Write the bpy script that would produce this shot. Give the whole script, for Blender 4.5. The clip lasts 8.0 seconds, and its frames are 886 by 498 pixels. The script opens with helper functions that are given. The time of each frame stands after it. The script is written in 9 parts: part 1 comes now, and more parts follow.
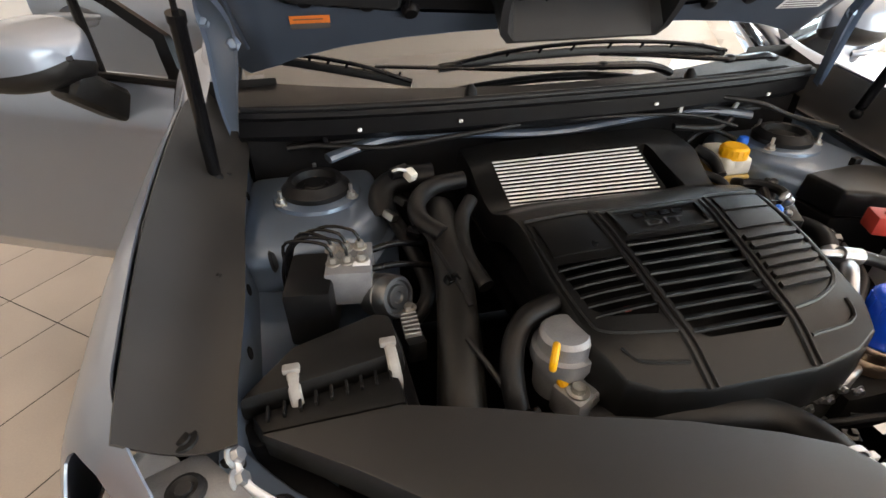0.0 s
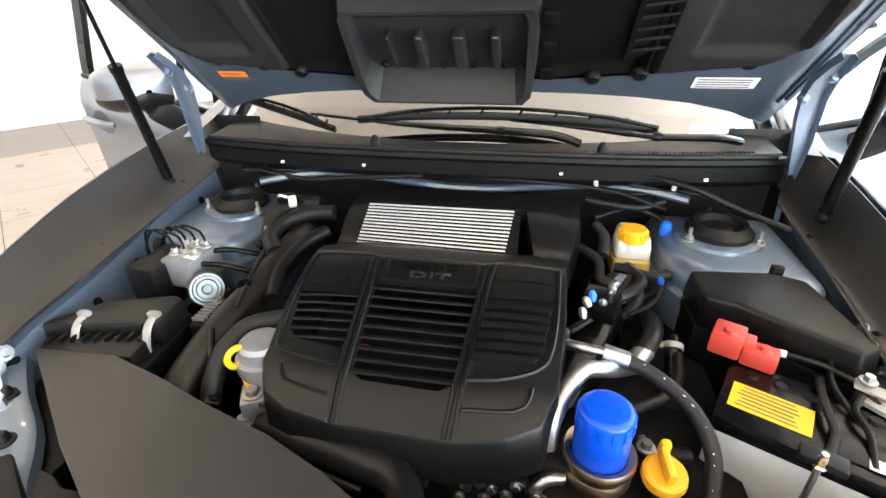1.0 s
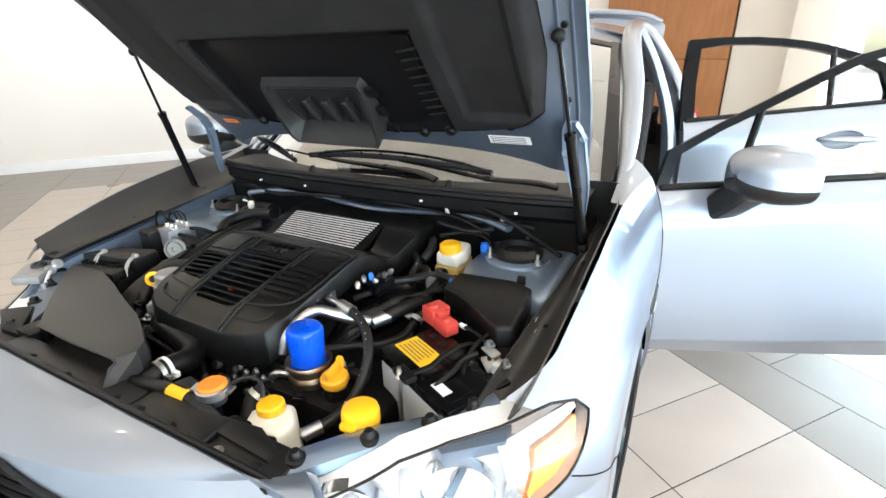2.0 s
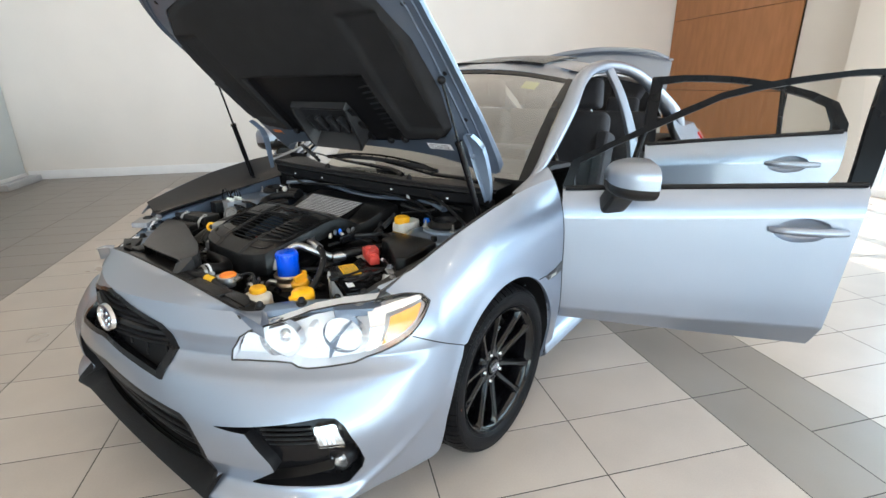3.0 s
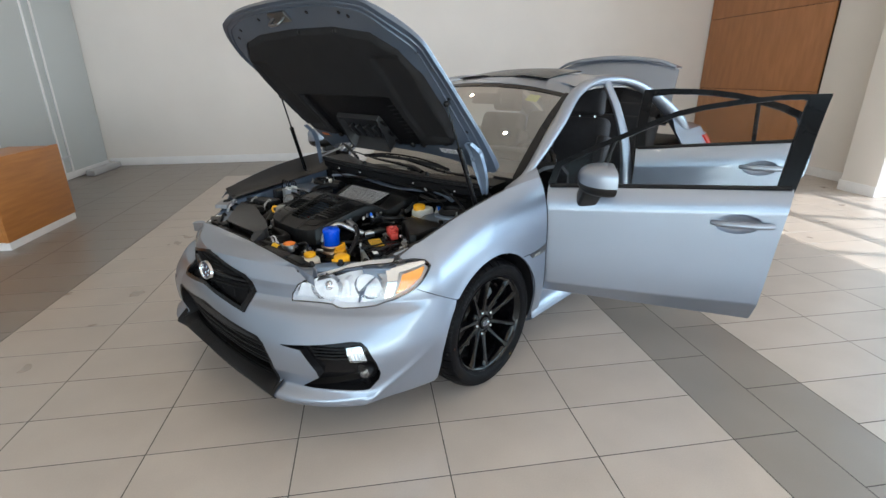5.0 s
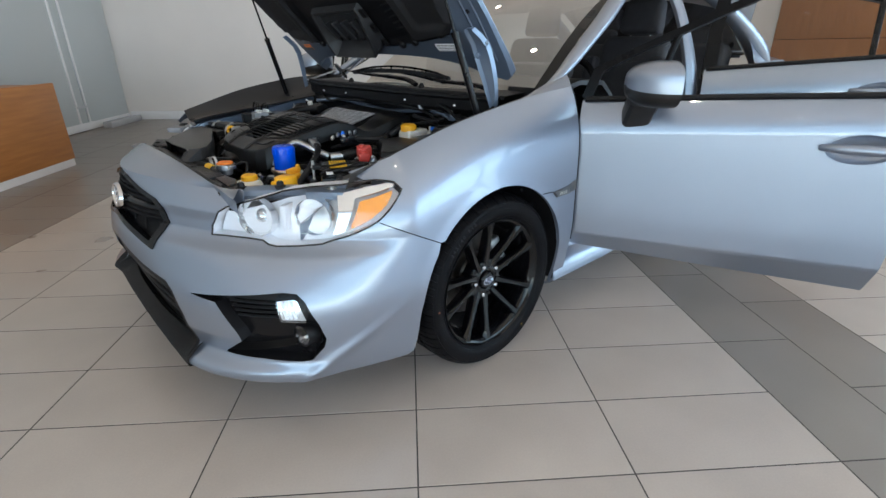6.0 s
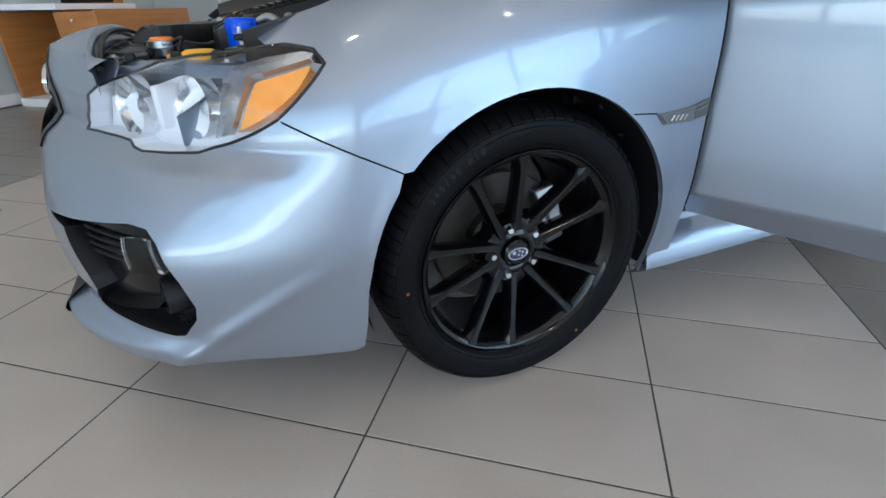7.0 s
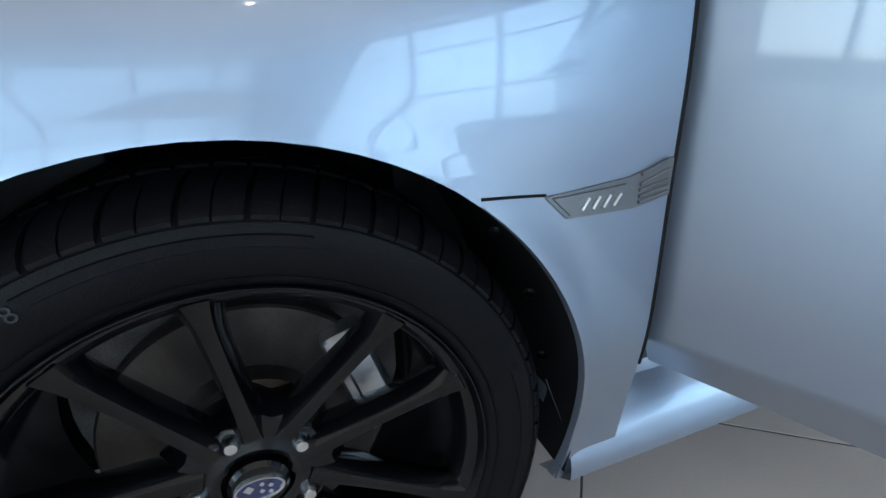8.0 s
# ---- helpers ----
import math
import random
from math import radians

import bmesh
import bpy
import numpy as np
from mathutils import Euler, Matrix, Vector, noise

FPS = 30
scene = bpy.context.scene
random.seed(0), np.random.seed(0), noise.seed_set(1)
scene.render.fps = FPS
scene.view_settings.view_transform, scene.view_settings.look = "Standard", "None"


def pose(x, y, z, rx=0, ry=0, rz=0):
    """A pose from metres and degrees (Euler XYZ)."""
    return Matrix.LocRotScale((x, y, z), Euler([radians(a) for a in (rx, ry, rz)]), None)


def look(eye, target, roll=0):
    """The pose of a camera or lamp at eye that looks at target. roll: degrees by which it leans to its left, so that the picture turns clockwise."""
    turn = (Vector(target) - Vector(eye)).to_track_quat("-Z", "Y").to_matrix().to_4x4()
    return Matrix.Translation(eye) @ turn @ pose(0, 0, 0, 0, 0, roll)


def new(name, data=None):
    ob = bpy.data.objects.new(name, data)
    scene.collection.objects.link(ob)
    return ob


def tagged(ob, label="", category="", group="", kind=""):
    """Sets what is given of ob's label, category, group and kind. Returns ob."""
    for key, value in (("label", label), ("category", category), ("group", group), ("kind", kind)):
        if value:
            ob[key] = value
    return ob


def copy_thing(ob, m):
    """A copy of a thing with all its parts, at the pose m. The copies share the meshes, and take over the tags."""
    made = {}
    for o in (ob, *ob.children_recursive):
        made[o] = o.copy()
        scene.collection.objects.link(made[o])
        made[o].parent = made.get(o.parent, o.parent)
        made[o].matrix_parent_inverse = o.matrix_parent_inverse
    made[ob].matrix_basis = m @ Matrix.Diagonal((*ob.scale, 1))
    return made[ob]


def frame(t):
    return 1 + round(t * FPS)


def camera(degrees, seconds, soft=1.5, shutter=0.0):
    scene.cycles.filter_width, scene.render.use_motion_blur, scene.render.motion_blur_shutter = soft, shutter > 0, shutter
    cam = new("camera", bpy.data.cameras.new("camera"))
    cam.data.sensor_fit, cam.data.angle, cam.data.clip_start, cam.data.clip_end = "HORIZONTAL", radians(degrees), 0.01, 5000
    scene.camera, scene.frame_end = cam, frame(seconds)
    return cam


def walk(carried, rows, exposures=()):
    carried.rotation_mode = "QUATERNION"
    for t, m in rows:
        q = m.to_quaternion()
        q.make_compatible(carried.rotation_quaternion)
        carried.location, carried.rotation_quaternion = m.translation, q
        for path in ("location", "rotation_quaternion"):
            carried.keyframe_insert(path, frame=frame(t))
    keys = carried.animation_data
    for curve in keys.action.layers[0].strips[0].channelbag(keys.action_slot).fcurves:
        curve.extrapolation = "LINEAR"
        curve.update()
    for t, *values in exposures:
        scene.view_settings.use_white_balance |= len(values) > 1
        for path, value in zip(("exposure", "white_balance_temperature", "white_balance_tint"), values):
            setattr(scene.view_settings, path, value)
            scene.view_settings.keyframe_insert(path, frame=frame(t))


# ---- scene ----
cam = camera(85.2, 8.0, soft=1.5)
PATH = [
    (0, (-0.504, -0.814, 1.234), (-0.123, 0.794, 0.107), -0.3),
    (0.5, (-0.19, -0.862, 1.243), (-0.117, 0.814, 0.156), -0.7),
    (1, (0.161, -0.921, 1.256), (-0.187, 0.803, 0.305), -1.3),
    (1.5, (0.532, -0.938, 1.248), (-0.176, 0.738, 0.418), -1.6),
    (2, (0.939, -1.068, 1.291), (0.058, 0.566, 0.547), -1.2),
    (2.2, (1.095, -1.107, 1.298), (0.159, 0.512, 0.589), -1.1),
    (3.3, (1.811, -1.452, 1.329), (0.596, 0.003, 0.692), -0.3),
    (3.5, (1.917, -1.529, 1.364), (0.683, -0.089, 0.727), -0.3),
    (4, (2.089, -1.637, 1.439), (0.837, -0.215, 0.797), -0.1),
    (4.2, (2.061, -1.675, 1.455), (0.836, -0.228, 0.821), 0.3),
    (5.3, (2.092, -1.586, 1.412), (0.79, -0.258, 0.676), -0.4),
    (5.5, (2.037, -1.479, 1.319), (0.733, -0.179, 0.539), -0.2),
    (6, (1.876, -1.155, 1.091), (0.508, 0.082, 0.316), -0.3),
    (6.5, (1.751, -0.828, 0.9), (0.188, 0.119, 0.087), -0.5),
    (7, (1.622, -0.525, 0.807), (-0.006, 0.195, -0.103), -0.7),
    (7.1, (1.589, -0.454, 0.801), (-0.021, 0.271, -0.137), -0.1),
    (7.4, (1.465, -0.263, 0.737), (-0.141, 0.518, -0.163), -0.2),
    (7.5, (1.434, -0.207, 0.741), (-0.197, 0.551, -0.132), -0.5),
    (8, (1.238, 0.044, 0.723), (-0.479, 0.725, -0.045), -1.1),
]
EXPOSURES = [(0.0, 0.55, 7200, 20), (0.5, 1.2, 6800, 16), (1.0, 1.5, 6700, 15), (1.5, 1.46, 6600, 13), (2.0, 0.98, 6450, 12), (2.2, 0.88, 6430, 12), (3.3, 0.03, 6300, 12), (3.5, -0.07, 6300, 12), (4.0, -0.1, 6300, 12),
             (5.5, -0.35, 6250, 13), (6.0, -0.4, 6050, 13), (6.5, -0.5, 5980, 14), (7.0, -0.47, 5800, 12), (7.5, -0.48, 5690, 11), (8.0, -0.56, 5630, 10)]
walk(cam, [(t, look(eye, target, roll)) for t, eye, target, roll in PATH],
     exposures=EXPOSURES)

# ---- world, sun, window light and an added fill ----
TURN = 51.68                       # the room's walls against the car's axis, degrees
ROOM = pose(0, 0, 0, 0, 0, TURN)   # room axes: p along the back wall, n towards it
world = bpy.data.worlds.new("world")
scene.world = world
world.use_nodes = True
wn = world.node_tree.nodes
sky = wn.new("ShaderNodeTexSky")
sky.sky_type, sky.sun_disc = "NISHITA", False
sky.sun_elevation, sky.sun_rotation = radians(49), radians(61)
wn["Background"].inputs["Strength"].default_value = 0.15
world.node_tree.links.new(sky.outputs[0], wn["Background"].inputs["Color"])

sun = new("sun", bpy.data.lights.new("sun", "SUN"))
sun.data.energy, sun.data.angle, sun.data.color = 5.0, radians(0.6), (1.0, 0.95, 0.88)
sun.matrix_basis = look((9.5, 5.2, 12.5), (0, 0, 0))


def window_light(name, centre, aim, wide, high, power, colour):
    lamp = bpy.data.lights.new(name, "AREA")
    lamp.shape, lamp.size, lamp.size_y, lamp.energy, lamp.color = "RECTANGLE", wide, high, power, colour
    ob = new(name, lamp)
    ob.matrix_basis = ROOM @ look(centre, aim)
    return ob


window_light("window_light", (6.9, -2.4, 1.75), (0, -2.4, 1.2), 8.4, 3.0, 690, (0.68, 0.83, 1.0))
# Added fill without a real source: lifts the ceiling like sunlight off the ground.
window_light("ground_bounce", (0.6, -7.45, 0.7), (0.6, -2.0, 4.3), 11.0, 1.2, 330, (1.0, 0.90, 0.78))
window_light("window_light", (0.6, -7.4, 1.75), (0.6, 0, 1.2), 11.0, 3.0, 500, (0.68, 0.83, 1.0))

# ---- mesh tools ----
def ramp(t, xs, ys):
    """Smooth monotone interpolation in a short table."""
    if t <= xs[0]:
        return ys[0]
    if t >= xs[-1]:
        return ys[-1]
    n = len(xs)
    d = [(ys[i + 1] - ys[i]) / (xs[i + 1] - xs[i]) for i in range(n - 1)]
    i = next(k for k in range(n - 1) if t <= xs[k + 1])

    def slope(k):
        if n == 2:
            return d[0] * 0.5
        if k == 0:
            return d[0]
        if k == n - 1:
            return d[-1]
        return 0.0 if d[k - 1] * d[k] <= 0 else 2 * d[k - 1] * d[k] / (d[k - 1] + d[k])
    h = xs[i + 1] - xs[i]
    k = (t - xs[i]) / h
    m0, m1 = slope(i) * h, slope(i + 1) * h
    return ys[i] * (1 + 2 * k) * (1 - k) ** 2 + m0 * k * (1 - k) ** 2 + ys[i + 1] * k * k * (3 - 2 * k) + m1 * k * k * (k - 1)


def thing(name, label, category, group="", kind="", at=(0, 0, 0)):
    ob = new(name)
    ob.location = at
    ob.empty_display_size = 0.05
    return tagged(ob, label, category, group, kind)


def part(name, bm, material, parent=None, label="", smooth=35):
    """Links a bmesh as one mesh object; its coordinates stay those of the world."""
    me = bpy.data.meshes.new(name)
    bmesh.ops.recalc_face_normals(bm, faces=bm.faces)
    if smooth:
        for f in bm.faces:
            f.smooth = True
        lim = radians(smooth)
        for e in bm.edges:
            if len(e.link_faces) != 2 or e.calc_face_angle(9) > lim:
                e.smooth = False
    bm.to_mesh(me)
    bm.free()
    me.materials.append(material)
    ob = new(name, me)
    if parent is not None:
        ob.parent = parent
        bpy.context.view_layer.update()
        ob.matrix_parent_inverse = parent.matrix_world.inverted()
    if label:
        tagged(ob, label)
    return ob


def single(name, bm, material, label, category, group="", kind="", smooth=35):
    return tagged(part(name, bm, material, None, "", smooth), label, category, group, kind)


def bevelled(bm, geom, width, seg=2):
    if width > 0:
        edges = [e for e in geom if isinstance(e, bmesh.types.BMEdge)]
        bmesh.ops.bevel(bm, geom=edges, offset=width, segments=seg, affect="EDGES", profile=0.6)


def box(bm, c, s, bevel=0.004, m=None, seg=2, taper=1.0):
    """A box of size s round c; taper scales its top."""
    start = len(bm.verts)
    tmp = bmesh.new()
    bmesh.ops.create_cube(tmp, size=1)
    for v in tmp.verts:
        k = taper if v.co.z > 0 else 1.0
        v.co = Vector((v.co.x * s[0] * k, v.co.y * s[1] * k, v.co.z * s[2]))
    bevelled(tmp, list(tmp.edges), min(bevel, min(s) * 0.45), seg)
    full = Matrix.Translation(c) @ (m or Matrix())
    tmp.transform(full)
    join(bm, tmp)
    return start


def join(bm, other):
    me = bpy.data.meshes.new("tmp")
    other.to_mesh(me)
    other.free()
    bm.from_mesh(me)
    bpy.data.meshes.remove(me)


def prism(bm, outline, z0, z1, bevel=0.003, m=None, seg=2, top=1.0, shift=(0, 0)):
    """An upright block over a 2D outline; top scales the upper outline."""
    tmp = bmesh.new()
    cx = sum(p[0] for p in outline) / len(outline)
    cy = sum(p[1] for p in outline) / len(outline)
    lo = [tmp.verts.new((x, y, z0)) for x, y in outline]
    hi = [tmp.verts.new((cx + (x - cx) * top + shift[0], cy + (y - cy) * top + shift[1], z1)) for x, y in outline]
    n = len(outline)
    tmp.faces.new(lo[::-1])
    tmp.faces.new(hi)
    for i in range(n):
        tmp.faces.new((lo[i], lo[(i + 1) % n], hi[(i + 1) % n], hi[i]))
    bmesh.ops.recalc_face_normals(tmp, faces=tmp.faces)
    bevelled(tmp, list(tmp.edges), bevel, seg)
    if m:
        tmp.transform(m)
    join(bm, tmp)


def smooth_path(pts, step=0.012):
    """Catmull-Rom through the points, sampled evenly enough."""
    pts = [Vector(p) for p in pts]
    if len(pts) < 3:
        return pts
    ext = [2 * pts[0] - pts[1]] + pts + [2 * pts[-1] - pts[-2]]
    out = []
    for i in range(1, len(ext) - 2):
        a, b, c, d = ext[i - 1:i + 3]
        n = max(2, int((c - b).length / step))
        for k in range(n):
            t = k / n
            out.append(0.5 * ((2 * b) + (c - a) * t + (2 * a - 5 * b + 4 * c - d) * t * t + (3 * b - a - 3 * c + d) * t ** 3))
    out.append(pts[-1])
    return out


def tube(bm, pts, r, n=12, step=0.012, caps=True, flat=1.0, ribs=0.0, pitch=0.01):
    """A hose, wire or bar along the points; r may be a list along it. ribs: bellows of that depth."""
    path = smooth_path(pts, min(step, pitch / 4) if ribs else step)
    rings = []
    side = None
    gone = 0.0
    for i, p in enumerate(path):
        d = (path[min(i + 1, len(path) - 1)] - path[max(i - 1, 0)]).normalized()
        if i:
            gone += (p - path[i - 1]).length
        if side is None:
            side = d.orthogonal().normalized() if abs(d.z) > 0.9 else d.cross(Vector((0, 0, 1))).normalized()
        side = (side - d * side.dot(d)).normalized()
        up = side.cross(d)
        f = i / max(1, len(path) - 1)
        if isinstance(r, (tuple, list)):
            k = f * (len(r) - 1)
            j = min(int(k), len(r) - 2)
            rad = r[j] + (r[j + 1] - r[j]) * (k - j)
        else:
            rad = r
        if ribs:
            rad += ribs * math.sin(2 * math.pi * gone / pitch)
        rings.append([bm.verts.new(p + (side * math.cos(a) + up * math.sin(a) * flat) * rad) for a in (2 * math.pi * k / n for k in range(n))])
    for a, b in zip(rings, rings[1:]):
        for k in range(n):
            bm.faces.new((a[k], a[(k + 1) % n], b[(k + 1) % n], b[k]))
    if caps and n > 2:
        bm.faces.new(rings[0][::-1])
        bm.faces.new(rings[-1])


def lathe(bm, profile, m=None, n=32, close=False):
    """Turns a profile of (radius, height) about z; m places it."""
    m = m or Matrix()
    rings = []
    for r, z in profile:
        if r < 1e-5:
            rings.append([bm.verts.new(m @ Vector((0, 0, z)))])
        else:
            rings.append([bm.verts.new(m @ Vector((r * math.cos(2 * math.pi * k / n), r * math.sin(2 * math.pi * k / n), z))) for k in range(n)])
    pairs = list(zip(rings, rings[1:])) + ([(rings[-1], rings[0])] if close else [])
    for a, b in pairs:
        for k in range(n):
            j = (k + 1) % n
            if len(a) == 1 and len(b) == 1:
                continue
            if len(a) == 1:
                bm.faces.new((a[0], b[j], b[k]))
            elif len(b) == 1:
                bm.faces.new((a[k], a[j], b[0]))
            else:
                bm.faces.new((a[k], a[j], b[j], b[k]))


def inside(p, poly):
    x, y = p
    hit = False
    for (x0, y0), (x1, y1) in zip(poly, poly[1:] + poly[:1]):
        if (y0 > y) != (y1 > y) and x < x0 + (y - y0) / (y1 - y0) * (x1 - x0):
            hit = not hit
    return hit


def nearest(p, polys, k):
    best, place = 1e9, p
    for poly in polys:
        for (x0, y0), (x1, y1) in zip(poly, poly[1:] + poly[:1]):
            dx, dy = (x1 - x0) * k, y1 - y0
            l2 = dx * dx + dy * dy
            t = 0 if l2 == 0 else max(0, min(1, ((p[0] - x0) * k * dx + (p[1] - y0) * dy) / l2))
            q = (x0 + (x1 - x0) * t, y0 + (y1 - y0) * t)
            d = ((p[0] - q[0]) * k) ** 2 + (p[1] - q[1]) ** 2
            if d < best:
                best, place = d, q
    return place


def panel(surface, us, qs, keep, holes=(), k=1.0, thick=0.0, lift=0.0, mirror=False, both=False):
    """A sheet on surface(u, q), cut to the outline keep less the holes, its edges drawn onto them. thick: its depth inwards.
    lift: how far it stands proud. mirror: its twin across the car's middle alone; both: the two together."""
    nu, nq = len(us), len(qs)
    polys = [list(keep)] + [list(h) for h in holes]

    def kept(i, j):
        c = ((us[i] + us[i + 1]) / 2, (qs[j] + qs[j + 1]) / 2)
        return inside(c, polys[0]) and not any(inside(c, h) for h in polys[1:])
    mask = [[kept(i, j) for j in range(nq - 1)] for i in range(nu - 1)]
    used, free = set(), set()
    for i in range(nu - 1):
        for j in range(nq - 1):
            (used if mask[i][j] else free).update(((i, j), (i + 1, j), (i + 1, j + 1), (i, j + 1)))
    bm = bmesh.new()
    e = 1e-3
    for sign in ((1, -1) if both else (-1,) if mirror else (1,)):
        outer, inner = {}, {}
        for i, j in used:
            u, q = us[i], qs[j]
            if (i, j) in free:
                u, q = nearest((u, q), polys, k)
            p = Vector(surface(u, q))
            if thick or lift:
                du = Vector(surface(u + e, q)) - Vector(surface(u - e, q))
                dq = Vector(surface(u, q + e)) - Vector(surface(u, q - e))
                nrm = du.cross(dq)
                nrm = nrm.normalized() if nrm.length > 1e-9 else Vector((1, 0, 0))
            else:
                nrm = Vector()
            a, b = p + nrm * lift, p + nrm * (lift - thick)
            a.x, b.x = a.x * sign, b.x * sign
            outer[i, j] = bm.verts.new(a)
            if thick:
                inner[i, j] = bm.verts.new(b)
        for i in range(nu - 1):
            for j in range(nq - 1):
                if not mask[i][j]:
                    continue
                ring = [(i, j), (i + 1, j), (i + 1, j + 1), (i, j + 1)]
                fo = [outer[r] for r in ring]
                bm.faces.new(fo if sign > 0 else fo[::-1])
                if thick:
                    fi = [inner[r] for r in ring]
                    bm.faces.new(fi[::-1] if sign > 0 else fi)
                    for r0, r1, oi, oj in ((ring[0], ring[1], i, j - 1), (ring[1], ring[2], i + 1, j), (ring[2], ring[3], i, j + 1), (ring[3], ring[0], i - 1, j)):
                        if not (0 <= oi < nu - 1 and 0 <= oj < nq - 1) or not mask[oi][oj]:
                            bm.faces.new((outer[r0], inner[r0], inner[r1], outer[r1]))
    bmesh.ops.remove_doubles(bm, verts=bm.verts, dist=2e-4)
    bmesh.ops.dissolve_degenerate(bm, dist=1e-5, edges=bm.edges)
    return bm


def span(a, b, n):
    return [a + (b - a) * i / (n - 1) for i in range(n)]


def strip(bm, edge_a, edge_b):
    """A ruled sheet between two rows of points."""
    va = [bm.verts.new(p) for p in edge_a]
    vb = [bm.verts.new(p) for p in edge_b]
    for i in range(len(va) - 1):
        bm.faces.new((va[i], va[i + 1], vb[i + 1], vb[i]))


def sheet(surface, us, qs, thick=0.0):
    """A whole grid of surface(u, q), with depth along its normal."""
    poly = [(us[0] - 9, qs[0] - 9), (us[-1] + 9, qs[0] - 9), (us[-1] + 9, qs[-1] + 9), (us[0] - 9, qs[-1] + 9)]
    return panel(surface, us, qs, poly, thick=thick)


def twin(bm):
    """Adds the mirror image across the car's middle."""
    geo = bmesh.ops.duplicate(bm, geom=list(bm.verts) + list(bm.edges) + list(bm.faces))
    new_v = [g for g in geo["geom"] if isinstance(g, bmesh.types.BMVert)]
    for v in new_v:
        v.co.x = -v.co.x
    bmesh.ops.reverse_faces(bm, faces=[g for g in geo["geom"] if isinstance(g, bmesh.types.BMFace)])
    return bm


def flip(bm):
    for v in bm.verts:
        v.co.x = -v.co.x
    bmesh.ops.reverse_faces(bm, faces=bm.faces)
    return bm


def letters(text, size, at, m, mt, parent, name="lettering", depth=0.001):
    cu = bpy.data.curves.new(name, "FONT")
    cu.body, cu.size, cu.extrude, cu.align_x, cu.align_y = text, size, depth, "CENTER", "CENTER"
    tmp = new(name, cu)
    deps = bpy.context.evaluated_depsgraph_get()
    me = bpy.data.meshes.new_from_object(tmp.evaluated_get(deps))
    bpy.data.objects.remove(tmp)
    bm = bmesh.new()
    bm.from_mesh(me)
    bpy.data.meshes.remove(me)
    bm.transform(Matrix.Translation(at) @ m)
    return part(name, bm, mt, parent, smooth=0)

# ---- materials ----
def finish(name, colour, rough, metal=0.0, coat=0.0, var=0.12, scale=6.0, grain=350.0, bump=0.02, rough_var=0.08, tint=None, pieces=0.0, spec=0.5):
    """A surface with large blotches, fine grain and relief. tint: a second colour for the blotches; pieces: spread between objects."""
    m = bpy.data.materials.new(name)
    m.use_nodes = True
    nt = m.node_tree
    b = nt.nodes["Principled BSDF"]
    tc = nt.nodes.new("ShaderNodeTexCoord")
    big = nt.nodes.new("ShaderNodeTexNoise")
    big.inputs["Scale"].default_value, big.inputs["Detail"].default_value = scale, 4
    fine = nt.nodes.new("ShaderNodeTexNoise")
    fine.inputs["Scale"].default_value, fine.inputs["Detail"].default_value = grain, 2
    for n in (big, fine):
        nt.links.new(tc.outputs["Object"], n.inputs["Vector"])
    mix = nt.nodes.new("ShaderNodeMix")
    mix.data_type = "RGBA"
    low = tuple(c * (1 - var) for c in colour)
    high = tint or tuple(min(1, c * (1 + var)) for c in colour)
    mix.inputs["A"].default_value, mix.inputs["B"].default_value = (*low, 1), (*high, 1)
    ease = nt.nodes.new("ShaderNodeMapRange")
    ease.inputs["From Min"].default_value, ease.inputs["From Max"].default_value = 0.3, 0.7
    nt.links.new(big.outputs["Fac"], ease.inputs["Value"])
    nt.links.new(ease.outputs["Result"], mix.inputs["Factor"])
    colour_out = mix.outputs["Result"]
    speck = nt.nodes.new("ShaderNodeMix")
    speck.data_type, speck.blend_type = "RGBA", "MULTIPLY"
    speck.inputs["Factor"].default_value = min(1.0, var * 2)
    nt.links.new(colour_out, speck.inputs["A"])
    nt.links.new(fine.outputs["Fac"], speck.inputs["B"])
    gain = nt.nodes.new("ShaderNodeMix")
    gain.data_type, gain.blend_type = "RGBA", "MULTIPLY"
    gain.inputs["Factor"].default_value = 1.0
    g = 1 + min(1.0, var * 2) * 0.9
    gain.inputs["B"].default_value = (g, g, g, 1)
    nt.links.new(speck.outputs["Result"], gain.inputs["A"])
    colour_out = gain.outputs["Result"]
    if pieces:
        info = nt.nodes.new("ShaderNodeObjectInfo")
        pr = nt.nodes.new("ShaderNodeMapRange")
        pr.inputs["To Min"].default_value, pr.inputs["To Max"].default_value = 1 - pieces, 1 + pieces
        nt.links.new(info.outputs["Random"], pr.inputs["Value"])
        pm = nt.nodes.new("ShaderNodeVectorMath")
        pm.operation = "SCALE"
        nt.links.new(colour_out, pm.inputs[0])
        nt.links.new(pr.outputs["Result"], pm.inputs["Scale"])
        colour_out = pm.outputs["Vector"]
    nt.links.new(colour_out, b.inputs["Base Color"])
    rr = nt.nodes.new("ShaderNodeMapRange")
    rr.inputs["To Min"].default_value, rr.inputs["To Max"].default_value = max(0.02, rough - rough_var), min(1, rough + rough_var)
    nt.links.new(big.outputs["Fac"], rr.inputs["Value"])
    nt.links.new(rr.outputs["Result"], b.inputs["Roughness"])
    if bump:
        bp = nt.nodes.new("ShaderNodeBump")
        bp.inputs["Strength"].default_value, bp.inputs["Distance"].default_value = min(1, bump * 10), 0.0006
        nt.links.new(fine.outputs["Fac"], bp.inputs["Height"])
        nt.links.new(bp.outputs["Normal"], b.inputs["Normal"])
    b.inputs["Metallic"].default_value = metal
    b.inputs["Coat Weight"].default_value = coat
    b.inputs["Coat Roughness"].default_value = 0.03
    b.inputs["Coat IOR"].default_value = 1.65
